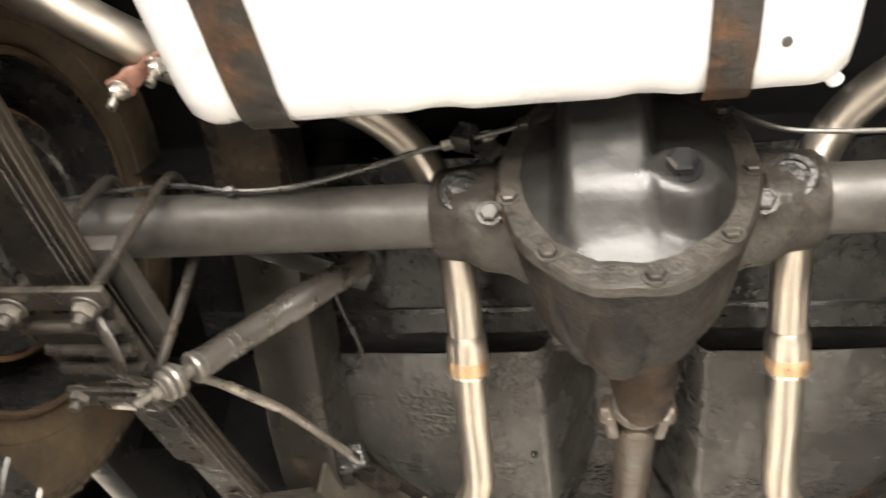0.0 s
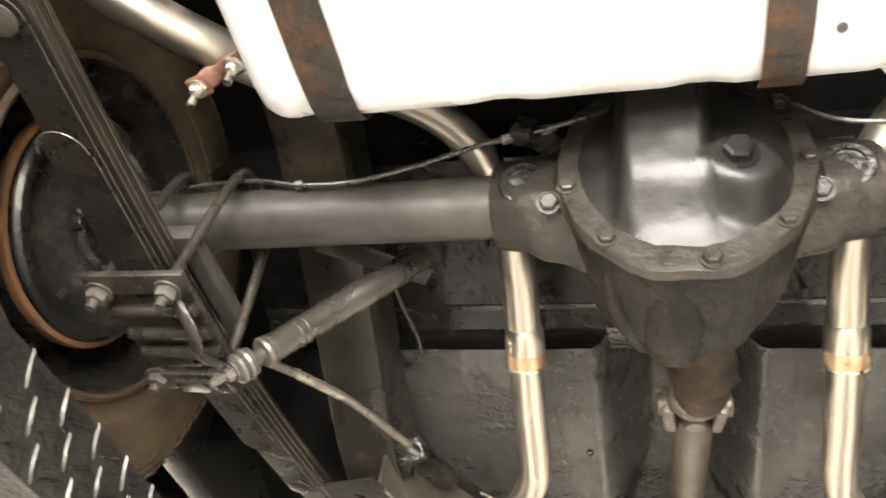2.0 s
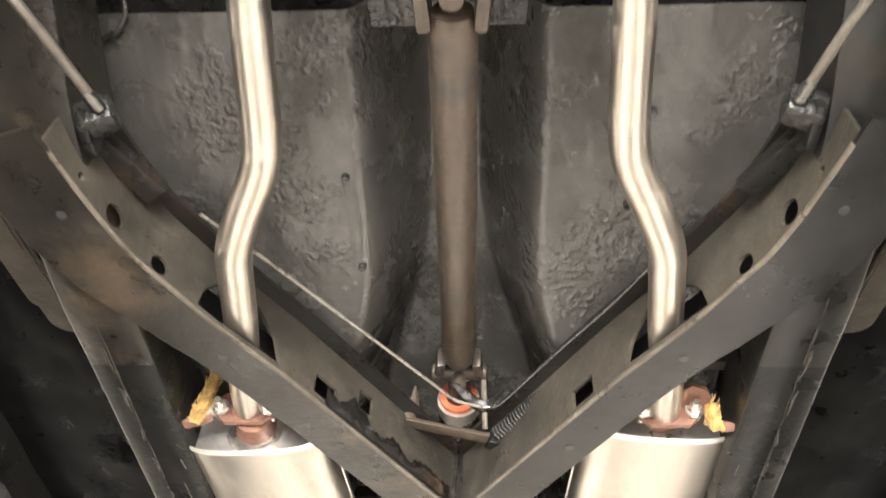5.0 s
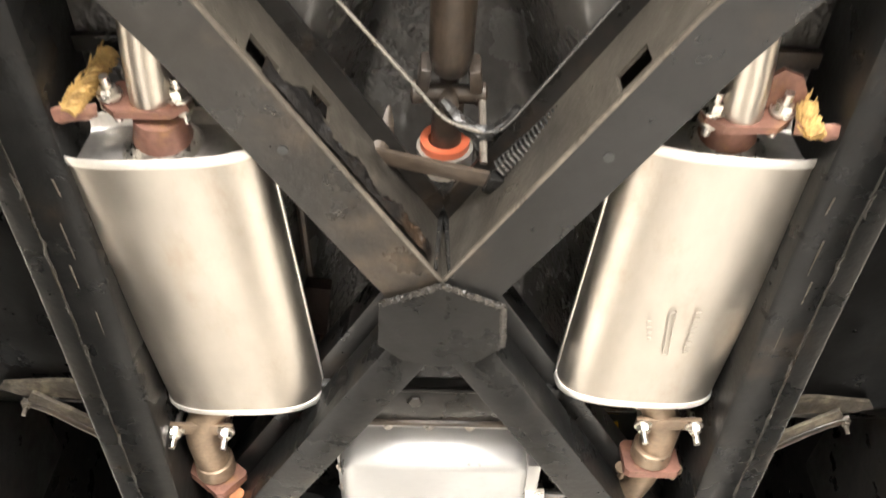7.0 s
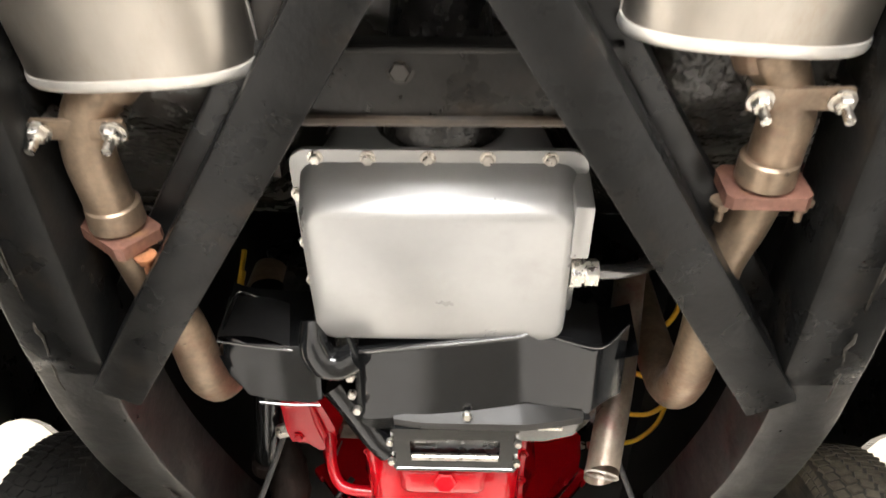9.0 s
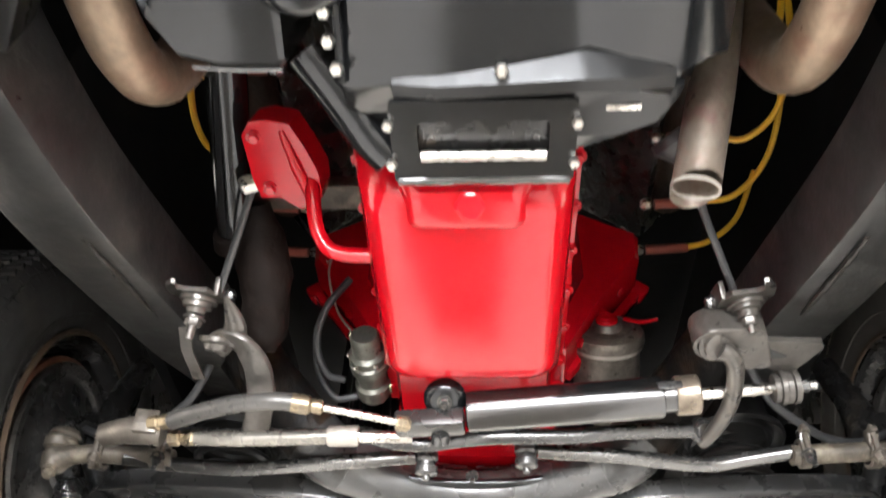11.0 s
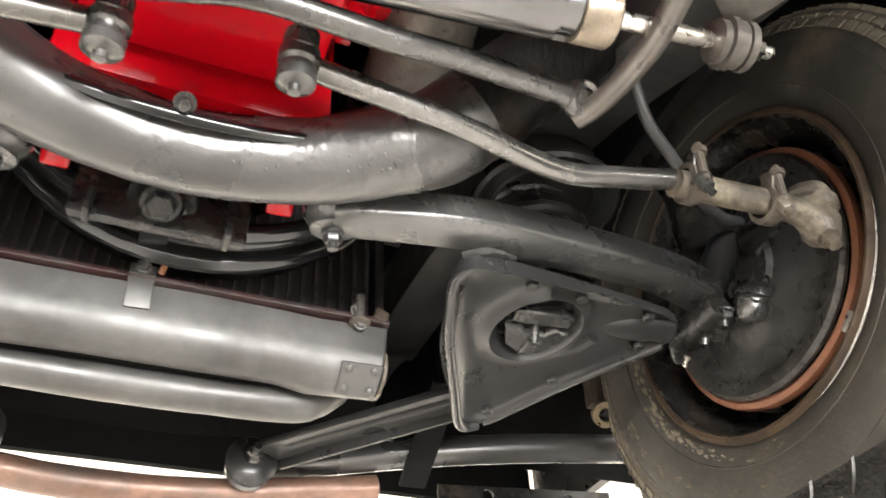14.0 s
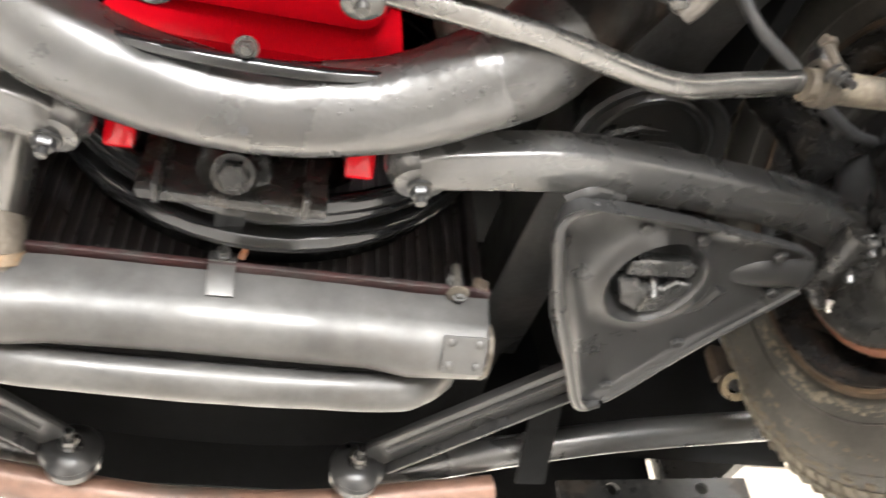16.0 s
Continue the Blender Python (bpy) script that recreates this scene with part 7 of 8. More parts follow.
for sgn, y in ((-1, 2.385), (1, 2.368)):
    part("adjuster_sleeve", lumpy(tube([(sgn * 0.405, y + 0.004, 1.992), (sgn * 0.52, y + 0.002, 1.997)], 0.0125, 14, 3), 0.0015, 0.012), "dirtymetal" if sgn < 0 else "dust", st)
    for x in (0.42, 0.505):
        cl = part("clamp", lumpy(lathe([(0.0135, -0.007), (0.0185, -0.006), (0.0185, 0.006), (0.0135, 0.007)], along((sgn * x, y + 0.003, 1.994), (sgn * (x + 0.1), y + 0.001, 1.998)), 18, None, True), 0.0008, 0.01), "dirtymetal", st)
        part("clamp_bolt", bolt((sgn * x, y - 0.012, 1.985), (0.1, -0.3, -1), 0.0065, 0.012, stud=0.008), "darkmetal" if x < 0.45 else "dirtymetal", cl)
        part("clamp_lug", lumpy(box((0.013, 0.016, 0.02), pose(sgn * x, y - 0.010, 2.010, 20), 0.003), 0.001, 0.01), "darkmetal" if x < 0.45 else "dirtymetal", cl)
    part("outer_rod_end", lumpy(tube([(sgn * 0.515, y + 0.002, 1.998), (sgn * 0.545, y + 0.003, 1.995), (sgn * 0.562, y + 0.006, 1.992)], [0.012, 0.013, 0.017], 16, 6), 0.0007, 0.012), "dust", st)
    part("outer_joint", lumpy(lathe([(0, -0.023), (0.006, -0.0225), (0.013, -0.019), (0.018, -0.013), (0.019, 0.004), (0.016, 0.010), (0.020, 0.014), (0.019, 0.026), (0.012, 0.03)], pose(sgn * 0.570, y + 0.008, 1.995, 15), 18), 0.001, 0.012), "dust", st, "rusty dust-caked ball joint")
    part("castle_nut", lumpy(lathe([(0.008, 0), (0.0105, 0.002), (0.0105, 0.010), (0.007, 0.011), (0.0065, 0.018), (0, 0.019)], along((sgn * 0.569, y + 0.006, 1.980), (sgn * 0.570, y - 0.002, 1.955)), 8), 0.0006, 0.01), "dust", st)
    part("dust_cap", lumpy(lathe([(0.016, 0), (0.0215, 0.002), (0.0225, 0.006), (0.019, 0.008), (0.019, 0.014), (0.022, 0.017), (0.019, 0.024), (0.010, 0.029), (0, 0.030)], along((sgn * 0.568, y + 0.010, 2.010), (sgn * 0.568, y + 0.004, 2.05)), 22), 0.0008, 0.012), "dust", st)
    for x in (0.42, 0.505):
        part("clamp_stud", tube([(sgn * x, y - 0.016, 1.982), (sgn * x, y - 0.019, 2.020)], 0.0042, 8, 1), "dirtymetal", st)
        part("clamp_nut", bolt((sgn * x, y - 0.0185, 2.010), (0, -0.1, 1), 0.0068, 0.008, False, stud=0.004), "dirtymetal", st)
    part("steering_arm", lumpy(tube([(sgn * 0.572, y + 0.008, 2.02), (sgn * 0.588, 2.43, 2.055), (sgn * 0.615, 2.50, 2.085), (sgn * 0.63, 2.54, 2.09)], [0.014, 0.013, 0.016, 0.024], 12, 5), 0.002, 0.015), "cast", st)

ic = empty("idler_arm", (0.3, 2.2, 2.0), "bent steel idler arm on a grey frame bracket", "idler arm")
part("arm_rod", tube([(0.280, 2.170, 2.006), (0.289, 2.174, 2.003), (0.298, 2.191, 1.999), (0.303, 2.221, 1.995), (0.304, 2.252, 1.991), (0.299, 2.288, 1.988), (0.290, 2.319, 1.986), (0.283, 2.332, 1.985)], [0.0104, 0.0104, 0.0102, 0.0100, 0.0098, 0.0094, 0.0088, 0.0080], 18, 8), "forged", ic)
eye = along((0.276, 2.169, 2.016), (0.284, 2.158, 1.985))
for h, r in ((0.0, 0.0225), (0.006, 0.0175)):
    part("eye_washer", lathe([(r * 0.5, 0), (r, 0.0008), (r, 0.0042), (r * 0.9, 0.005), (r * 0.5, 0.005)], eye @ pose(0, 0, h), 24), "forged", ic)
part("bracket", lumpy(loft([[(0.276 - k + (0.0265 - k) * math.cos(math.radians(a)), 2.168 + (0.0265 - k) * math.sin(math.radians(a)), z) for a in (265, 240, 215, 190, 165, 140, 115, 95)] + [(0.300, 2.204, z), (0.318, 2.2155 - k, z), (0.338, 2.2135 - k, z), (0.3465 - k, 2.206, z), (0.3275 - k, 2.150 + k, z), (0.318, 2.1425 + k, z)] for z, k in ((2.0105, 0.002), (2.0125, 0.0), (2.042, 0.0), (2.046, 0.003))]), 0.0003, 0.03), "forged", ic, "forged idler block", 30)
part("frame_foot", lumpy(loft([[(0.325, 2.172, z), (0.396, 2.174, z), (0.400, 2.184, z), (0.372, 2.238, z), (0.336, 2.214, z)] for z in (2.018, 2.020, 2.024, 2.026)]), 0.0006, 0.03), "forged", ic)
part("foot_slot", slab([(0.340, 2.186), (0.362, 2.198), (0.343, 2.202)], pose(0, 0, 2.0165), 0.002), "hose", ic)
part("stud_boss", lathe([(0.021, 0), (0.021, 0.004), (0.016, 0.005), (0.016, 0.009), (0.011, 0.010), (0.010, 0.014), (0, 0.014)], along((0.305, 2.130, 2.040), (0.308, 2.138, 2.018)), 20), "forged", ic)
part("stud", bolt((0.3065, 2.135, 2.024), (0.1, 0.35, -1), 0.008, 0.010, stud=0.010), "forged", ic)
part("support_rod", tube([(0.292, 2.118, 2.05), (0.262, 2.06, 2.10), (0.235, 2.0, 2.15)], 0.0045, 8, 2), "hose", ic)
part("mount_cap", lumpy(lathe([(0.03, 0), (0.032, 0.01), (0.026, 0.02), (0.02, 0.03)], along((0.225, 1.985, 2.165), (0.27, 2.03, 2.12)), 18), 0.001, 0.02), "hose", ic)

pa = empty("pitman_arm", (-0.29, 2.2, 2.0), "grey forged pitman arm bolted below the steering box", "pitman arm")
part("arm", swept_box([(-0.308, 2.192, 2.020), (-0.290, 2.180, 2.024), (-0.270, 2.184, 2.016), (-0.257, 2.206, 2.004), (-0.256, 2.240, 1.990), (-0.266, 2.280, 1.974), (-0.274, 2.308, 1.964)], 0.034, 0.013, 6, 0.005), "forged", pa)
part("arm_horn", tube([(-0.284, 2.186, 2.030), (-0.278, 2.160, 2.036), (-0.280, 2.138, 2.042), (-0.283, 2.122, 2.046)], [0.016, 0.013, 0.008, 0.003], 12, 5, flat=0.6), "forged", pa)
part("pivot_boss", lathe([(0.022, 0), (0.022, 0.005), (0.017, 0.006), (0.017, 0.012), (0.012, 0.013), (0.011, 0.019), (0, 0.019)], along((-0.314, 2.124, 2.046), (-0.318, 2.138, 2.018)), 20), "forged", pa)
part("pivot_stud", bolt((-0.317, 2.134, 2.024), (-0.15, 0.4, -1), 0.009, 0.010, stud=0.016), "forged", pa)
part("second_boss", lathe([(0.022, 0), (0.022, 0.006), (0.015, 0.008), (0.013, 0.016), (0.006, 0.016), (0.006, 0.010), (0, 0.010)], along((-0.304, 2.184, 2.034), (-0.307, 2.198, 2.010)), 20), "forged", pa)
part("support_rod", tube([(-0.29, 2.118, 2.05), (-0.262, 2.06, 2.10), (-0.235, 2.0, 2.15)], 0.0045, 8, 2), "hose", pa)
part("lock_tab", lumpy(loft([[(-0.352 + a, 2.20 + e, z), (-0.338 + a, 2.20 + e, z), (-0.338 + a, 2.203 + e, z + 0.003), (-0.352 + a, 2.203 + e, z + 0.003)] for a, e, z in ((0.002, -0.03, 2.04), (0.0, 0.0, 2.028), (0.006, 0.045, 2.018))]), 0.0004, 0.01), "forged", pa)
part("steering_box", lumpy(tube([(-0.250, 2.208, 2.030), (-0.250, 2.194, 2.045), (-0.249, 2.168, 2.072), (-0.250, 2.14, 2.10), (-0.258, 2.11, 2.13), (-0.262, 2.08, 2.155)], [0.010, 0.023, 0.030, 0.033, 0.031, 0.020], 18, 6), 0.004, 0.02), "box_grime", pa, "greasy rust-brown steering box")
sc = empty("steering_shaft", (-0.27, 2.0, 2.15), "black steering shaft tube running up from the steering box", "steering shaft")
part("shaft_tube", lumpy(tube([(-0.284, 2.115, 2.128), (-0.276, 2.03, 2.15), (-0.262, 1.90, 2.185), (-0.255, 1.80, 2.215)], 0.023, 18, 4), 0.0006, 0.03), "gloss", sc)
part("shaft_collar", lathe([(0.0235, 0), (0.028, 0.004), (0.028, 0.022), (0.0235, 0.026)], along((-0.286, 2.125, 2.125), (-0.276, 2.03, 2.15)), 20), "box_grime", sc)

for ob, sx, at, to in ((pa, -1, (-0.316, 2.122, 2.047), (-0.319, 2.136, 2.019)), (ic, 1, (0.304, 2.127, 2.041), (0.307, 2.136, 2.018))):
    zax = (Vector(to) - Vector(at)).normalized()
    xax = (Vector((sx, 0, 0)) - zax * zax.x * sx).normalized()
    yax = zax.cross(xax)
    up = 1 if yax.y < 0 else -1
    hm = Matrix((xax, yax * up, zax)).transposed().to_4x4()
    hm.translation = Vector(at) - zax * 0.004
    hook = [(-0.024, -0.022), (0.016, -0.024), (0.027, -0.010), (0.030, 0.012), (0.024, 0.038), (0.010, 0.058), (0.006, 0.057), (0.014, 0.032), (0.006, 0.026), (-0.020, 0.028), (-0.026, 0.014)]
    part("hook_plate", slab(hook, hm, 0.005), "forged", ob)
    part("hook_cheek", lumpy(beam(hm @ Vector((-0.026, 0.016, -0.006)), hm @ Vector((-0.026, -0.020, -0.006)), 0.006, 0.022, 0.002, zax), 0.0003, 0.02), "forged", ob)
    part("cheek_bolt", bolt(hm @ Vector((-0.030, -0.016, -0.004)), (-sx, 0.1, -0.2), 0.006, 0.008), "darkmetal", ob)

pc = empty("power_cylinder", (0.1, 2.25, 1.99), "black and bright steel power steering cylinder with end bushings", "power cylinder")
ca, cb2 = Vector((-0.020, 2.272, 1.988)), Vector((0.262, 2.248, 1.999))
cm2 = along(ca, cb2)
LC = (cb2 - ca).length
part("barrel", lathe([(0.020, 0.012), (0.0245, 0.014), (0.0250, 0.018), (0.0250, LC - 0.042), (0.0245, LC - 0.038), (0.0190, LC - 0.036), (0.0190, LC - 0.022)], cm2, 36), "barrel", pc, "polished dark barrel")
part("gland", lathe([(0.0225, LC - 0.022), (0.0235, LC - 0.020), (0.0235, LC + 0.004), (0.0215, LC + 0.006), (0.008, LC + 0.006)], cm2, 28), "gland", pc, "tan gland cap")
part("gland_bracket", lumpy(box((0.010, 0.03, 0.05), cm2 @ pose(0, 0, LC - 0.03, 90, 0, 90), 0.002), 0.0006, 0.01), "darkmetal", pc)
part("piston_rod", lathe([(0.0068, LC), (0.0068, LC + 0.085), (0.005, LC + 0.09), (0.005, LC + 0.14)], cm2, 14), "zinc", pc, "bright piston rod")
for h, r in ((0.094, 0.017), (0.101, 0.0205), (0.108, 0.019), (0.116, 0.0195)):
    part("rod_bushing", lathe([(r * 0.6, -0.004), (r, -0.003), (r, 0.003), (r * 0.6, 0.004)], cm2 @ pose(0, 0, LC + h), 18), "forged" if r < 0.021 else "hose_grey", pc)
part("rod_nut", lathe([(0.008, 0), (0.008, 0.010), (0.005, 0.011), (0.005, 0.020)], cm2 @ pose(0, 0, LC + 0.122), 6), "greymetal", pc)
part("fixed_end", lumpy(box((0.085, 0.030, 0.024), pose(-0.052, 2.275, 1.976, 0, 0, -5), 0.005), 0.0006, 0.02), "darkmetal", pc)
part("ball_stud_boot", lathe([(0.024, -0.008), (0.026, 0), (0.022, 0.008), (0.014, 0.012), (0, 0.012)], along((-0.034, 2.258, 2.000), (-0.034, 2.248, 1.985)), 24), "gloss", pc)
part("ball_stud", bolt((-0.034, 2.2515, 1.990), (0, -0.55, -1), 0.0065, 0.007, stud=0.006), "greymetal", pc)
part("lower_boss", lumpy(lathe([(0.012, 0), (0.012, 0.012), (0, 0.014)], along((-0.04, 2.285, 1.968), (-0.04, 2.31, 1.955)), 14), 0.0006, 0.01), "darkmetal", pc)

vh = empty("control_valve", (-0.42, 2.285, 1.97), "grimy steel steering control valve with two hoses", "control valve")
part("valve_body", lumpy(tube([(-0.462, 2.300, 1.972), (-0.425, 2.288, 1.972), (-0.385, 2.292, 1.970)], [0.015, 0.017, 0.016], 16, 3), 0.0012, 0.015), "dirtymetal", vh)
part("valve_block", lumpy(box((0.030, 0.026, 0.030), pose(-0.402, 2.280, 1.976, 10, 0, 8), 0.004), 0.001, 0.02), "dirtymetal", vh)
for p, q in (((-0.395, 2.273, 1.972), (-0.36, 2.262, 1.97)), ((-0.378, 2.300, 1.968), (-0.335, 2.297, 1.968))):
    part("hose_nut", lathe([(0.010, 0), (0.010, 0.012), (0.0075, 0.014), (0.0095, 0.018), (0.0095, 0.03), (0.008, 0.034)], along(p, q), 6), "brass", vh, "brass hose nut")
h1 = part("pressure_hose", tube([(-0.366, 2.264, 1.970), (-0.346, 2.254, 1.970), (-0.31, 2.238, 1.970), (-0.274, 2.226, 1.970), (-0.235, 2.221, 1.970), (-0.208, 2.224, 1.970)], 0.0105, 14, 6), "hose_grey", vh, "satin grey hose")
part("hose_ferrule", lathe([(0.0115, 0), (0.0118, 0.02), (0.008, 0.024), (0.009, 0.028), (0.009, 0.036), (0.006, 0.038)], along((-0.212, 2.2235, 1.970), (-0.175, 2.234, 1.970)), 14), "brass", h1)
part("steel_pipe", tube([(-0.182, 2.232, 1.970), (-0.14, 2.246, 1.970), (-0.10, 2.259, 1.969), (-0.075, 2.266, 1.968)], 0.0045, 10, 4), "zinc", h1)
part("pipe_nut", lathe([(0.009, 0), (0.009, 0.014), (0.006, 0.018)], along((-0.092, 2.262, 1.968), (-0.06, 2.271, 1.968)), 6), "brass", h1)
h2 = part("return_hose", tube([(-0.345, 2.298, 1.968), (-0.30, 2.2965, 1.966), (-0.24, 2.2945, 1.966), (-0.178, 2.293, 1.968)], 0.0098, 14, 4), "hose_pale", vh, "pale shiny hose")
part("white_sleeve", lathe([(0.0115, 0), (0.0128, 0.003), (0.0128, 0.035), (0.0115, 0.038)], along((-0.178, 2.293, 1.968), (-0.13, 2.2925, 1.968)), 16), "seal", h2, "pale plastic sleeve")
part("steel_pipe", tube([(-0.145, 2.2925, 1.968), (-0.11, 2.294, 1.968), (-0.075, 2.296, 1.970)], 0.0075, 12, 3), "zinc", h2)

# ---- front suspension ----


def control_arm(s):
    ob = empty("lower_control_arm", (s * 0.36, 2.62, 1.97), "black lower control arm with a pressed spring pan", "control arm", "lower control arms")
    P = lambda x, y, z: (s * x, y, z)
    # rear bar: rounded box, swelling outwards
    c = spline([(0.135, 2.497, 1.983), (0.16, 2.492, 1.986), (0.26, 2.482, 1.994), (0.38, 2.498, 2.010), (0.50, 2.522, 2.026), (0.575, 2.548, 2.034)], 6)
    secs = []
    for i, q in enumerate(c):
        t = (c[min(i + 1, len(c) - 1)] - c[max(i - 1, 0)]).normalized()
        sd = Vector((-t.y, t.x, 0))
        k = i / (len(c) - 1)
        w, h = 0.016 + 0.006 * math.sin(min(1, k * 2.2) * math.pi / 2), 0.013 + 0.004 * math.sin(min(1, k * 3) * math.pi / 2)
        secs.append([(s * (q + sd * x * w + Vector((0, 0, z * h))).x, (q + sd * x * w).y, q.z + z * h) for x, z in ((-0.80, -1), (0.80, -1), (0.94, -0.90), (1, -0.65), (1, 0.7), (0.7, 1), (-0.7, 1), (-1, 0.7), (-1, -0.65), (-0.94, -0.90))])
    part("rear_bar", lumpy(loft(secs), 0.0003, 0.04), "cross", ob, "", 50)
    ib = along(P(0.137, 2.505, 2.005), P(0.139, 2.515, 1.96))
    bs = part("inner_bushing", lathe([(0.016, -0.006), (0.024, -0.002), (0.0285, 0.006), (0.0285, 0.014), (0.025, 0.021), (0.0215, 0.025), (0.021, 0.030), (0.010, 0.032), (0.010, 0.036)], ib, 22), "cross", ob)
    part("bushing_bolt", bolt(ib @ Vector((0, 0, 0.034)), ib.to_3x3() @ Vector((0, 0, 1)), 0.008, 0.009, stud=0.006), "arm", bs)
    # spring pan with a rimmed hole
    lean = lambda x, y: 1.964 + 0.10 * (x - 0.37) + 0.02 * (y - 2.6)
    Q = lambda x, y, z: P(0.277 + (x - 0.264) * 0.985, 2.502 + (y - 2.483) * 0.965, z + 0.011 - 0.08 * (y - 2.6))
    hx, hy = 0.368, 2.579
    outline = [(0.246, 2.505), (0.250, 2.490), (0.264, 2.483), (0.33, 2.494), (0.42, 2.512), (0.500, 2.529), (0.522, 2.540), (0.532, 2.560), (0.530, 2.582), (0.512, 2.606), (0.458, 2.672), (0.402, 2.756), (0.386, 2.774), (0.366, 2.774), (0.352, 2.755), (0.322, 2.690), (0.278, 2.600)]

    def edge_at(a):
        """Distance from the hole's middle to the pan's outline along an angle."""
        dx, dy = math.cos(a), math.sin(a)
        best = 0.05
        for (x0, y0), (x1, y1) in zip(outline, outline[1:] + outline[:1]):
            ex, ey = x1 - x0, y1 - y0
            den = dx * ey - dy * ex
            if abs(den) < 1e-9:
                continue
            d = ((x0 - hx) * ey - (y0 - hy) * ex) / den
            w = ((x0 - hx) * dy - (y0 - hy) * dx) / den
            if d > 0 and -1e-6 <= w <= 1 + 1e-6:
                best = d
        return best

    n = 120
    rings = []
    for step in ("throat", "inner", "crest", "foot", "flat", "near", "edge", "turn", "lip", "hem"):
        row = []
        for k in range(n):
            a = 2 * math.pi * k / n
            hr = 0.0425 * (1 + 0.14 * math.sin(a) ** 2)
            er = edge_at(a)
            inner_side = ease(-0.2, 0.35, -math.cos(a - math.radians(20)))
            d, z = {"throat": (hr - 0.003, 0.014), "inner": (hr, 0.004), "crest": (hr + 0.007, -0.005), "foot": (min(hr + 0.018, er * 0.8), 0.002), "flat": (hr + 0.03 if er > hr + 0.05 else (hr + er) / 2, 0.003),
                    "near": (max(er - 0.016, hr + 0.02), 0.003), "edge": (er - 0.006, 0.001 - 0.004 * inner_side), "turn": (er + 0.001 + 0.004 * inner_side, -0.004 - 0.008 * inner_side), "lip": (er + 0.004 + 0.008 * inner_side, -0.003 - 0.014 * inner_side), "hem": (er + 0.003, 0.006)}[step]
            x, y = hx + d * math.cos(a), hy + d * math.sin(a)
            row.append(Q(x, y, lean(x, y) + z))
        rings.append(row)
    pan_ob = part("spring_pan", lumpy(loft(rings, None, False), 0.0006, 0.03), "arm", ob, "", 60)
    part("rolled_edge", tube([Q(0.272, 2.484, lean(0.272, 2.484) - 0.004), Q(0.254, 2.488, lean(0.254, 2.488) - 0.008), Q(0.244, 2.502, lean(0.244, 2.502) - 0.012), Q(0.256, 2.545, lean(0.256, 2.545) - 0.014), Q(0.275, 2.598, lean(0.275, 2.598) - 0.014), Q(0.318, 2.690, lean(0.318, 2.69) - 0.014), Q(0.348, 2.755, lean(0.348, 2.755) - 0.012), Q(0.366, 2.778, lean(0.366, 2.778) - 0.008), Q(0.384, 2.779, lean(0.384, 2.779) - 0.004)], 0.0058, 10, 5), "arm", pan_ob)
    part("crease", tube([Q(hx + 0.068 * math.cos(math.radians(a)), hy + 0.080 * math.sin(math.radians(a)), lean(hx, hy) + 0.0005) for a in (135, 155, 175, 195, 215, 235)], [0.001, 0.005, 0.006, 0.006, 0.005, 0.001], 10, 4, flat=0.6), "arm", pan_ob)
    part("front_hem", tube([Q(0.390, 2.774, lean(0.39, 2.774) - 0.003), Q(0.404, 2.758, lean(0.404, 2.758) - 0.003), Q(0.460, 2.674, lean(0.46, 2.674) - 0.003), Q(0.514, 2.608, lean(0.514, 2.608) - 0.003), Q(0.532, 2.584, lean(0.532, 2.584) - 0.003)], 0.0040, 8, 5), "arm", pan_ob)
    part("nose_swage", lumpy(tube([Q(0.440, 2.572, lean(0.44, 2.572) + 0.008), Q(0.478, 2.567, lean(0.478, 2.567) + 0.003), Q(0.524, 2.562, lean(0.524, 2.562) + 0.001)], [0.010, 0.018, 0.023], 16, 6, flat=0.35), 0.0003, 0.02), "arm", pan_ob)
    part("corner_tab", lumpy(tube([Q(0.250, 2.492, 1.956), Q(0.268, 2.481, 1.958), Q(0.30, 2.487, 1.963)], [0.009, 0.008, 0.005], 8, 4, flat=0.5), 0.0008, 0.01), "arm", pan_ob)
    for x, y in ((0.384, 2.748), (0.436, 2.672), (0.505, 2.590), (0.392, 2.520), (0.485, 2.538), (0.33, 2.510)):
        part("pan_bolt", bolt(Q(x, y, lean(x, y) + 0.001), (0, 0, -1), 0.0062, 0.006, False), "arm", pan_ob)
    # shock mount seen in the hole
    sm = part("shock_plate", lumpy(loft([[Q(0.336 + k, 2.556 + k, z), Q(0.346, 2.552 + k, z), Q(0.392, 2.549 + k, z), Q(0.402 - k, 2.553 + k, z), Q(0.400 - k, 2.569 - k, z), Q(0.338 + k, 2.573 - k, z)] for z, k in ((1.9605, 0.002), (1.9625, 0.0), (1.972, 0.0))]), 0.0010, 0.015), "mount", ob, "dull metal shock mount")
    part("mount_wing", lumpy(loft([[Q(0.332 + k, 2.580 + k, z), Q(0.350, 2.578 + k, z), Q(0.358, 2.586 + k, z), Q(0.382, 2.585 + k, z), Q(0.390, 2.576 + k, z), Q(0.406 - k, 2.577 + k, z), Q(0.404 - k, 2.594, z), Q(0.386, 2.618 - k, z), Q(0.366, 2.622 - k, z), Q(0.346, 2.612 - k, z)] for z, k in ((1.9605, 0.002), (1.9625, 0.0), (1.972, 0.0))]), 0.0010, 0.015), "mount", sm)
    part("mount_stud", tube([Q(0.370, 2.580, 1.978), Q(0.372, 2.594, 1.956)], 0.0052, 10, 1), "mount", sm)
    part("mount_rib", tube([Q(0.368, 2.596, 1.9615), Q(0.366, 2.618, 1.9605)], 0.0028, 8, 1), "mount", sm)
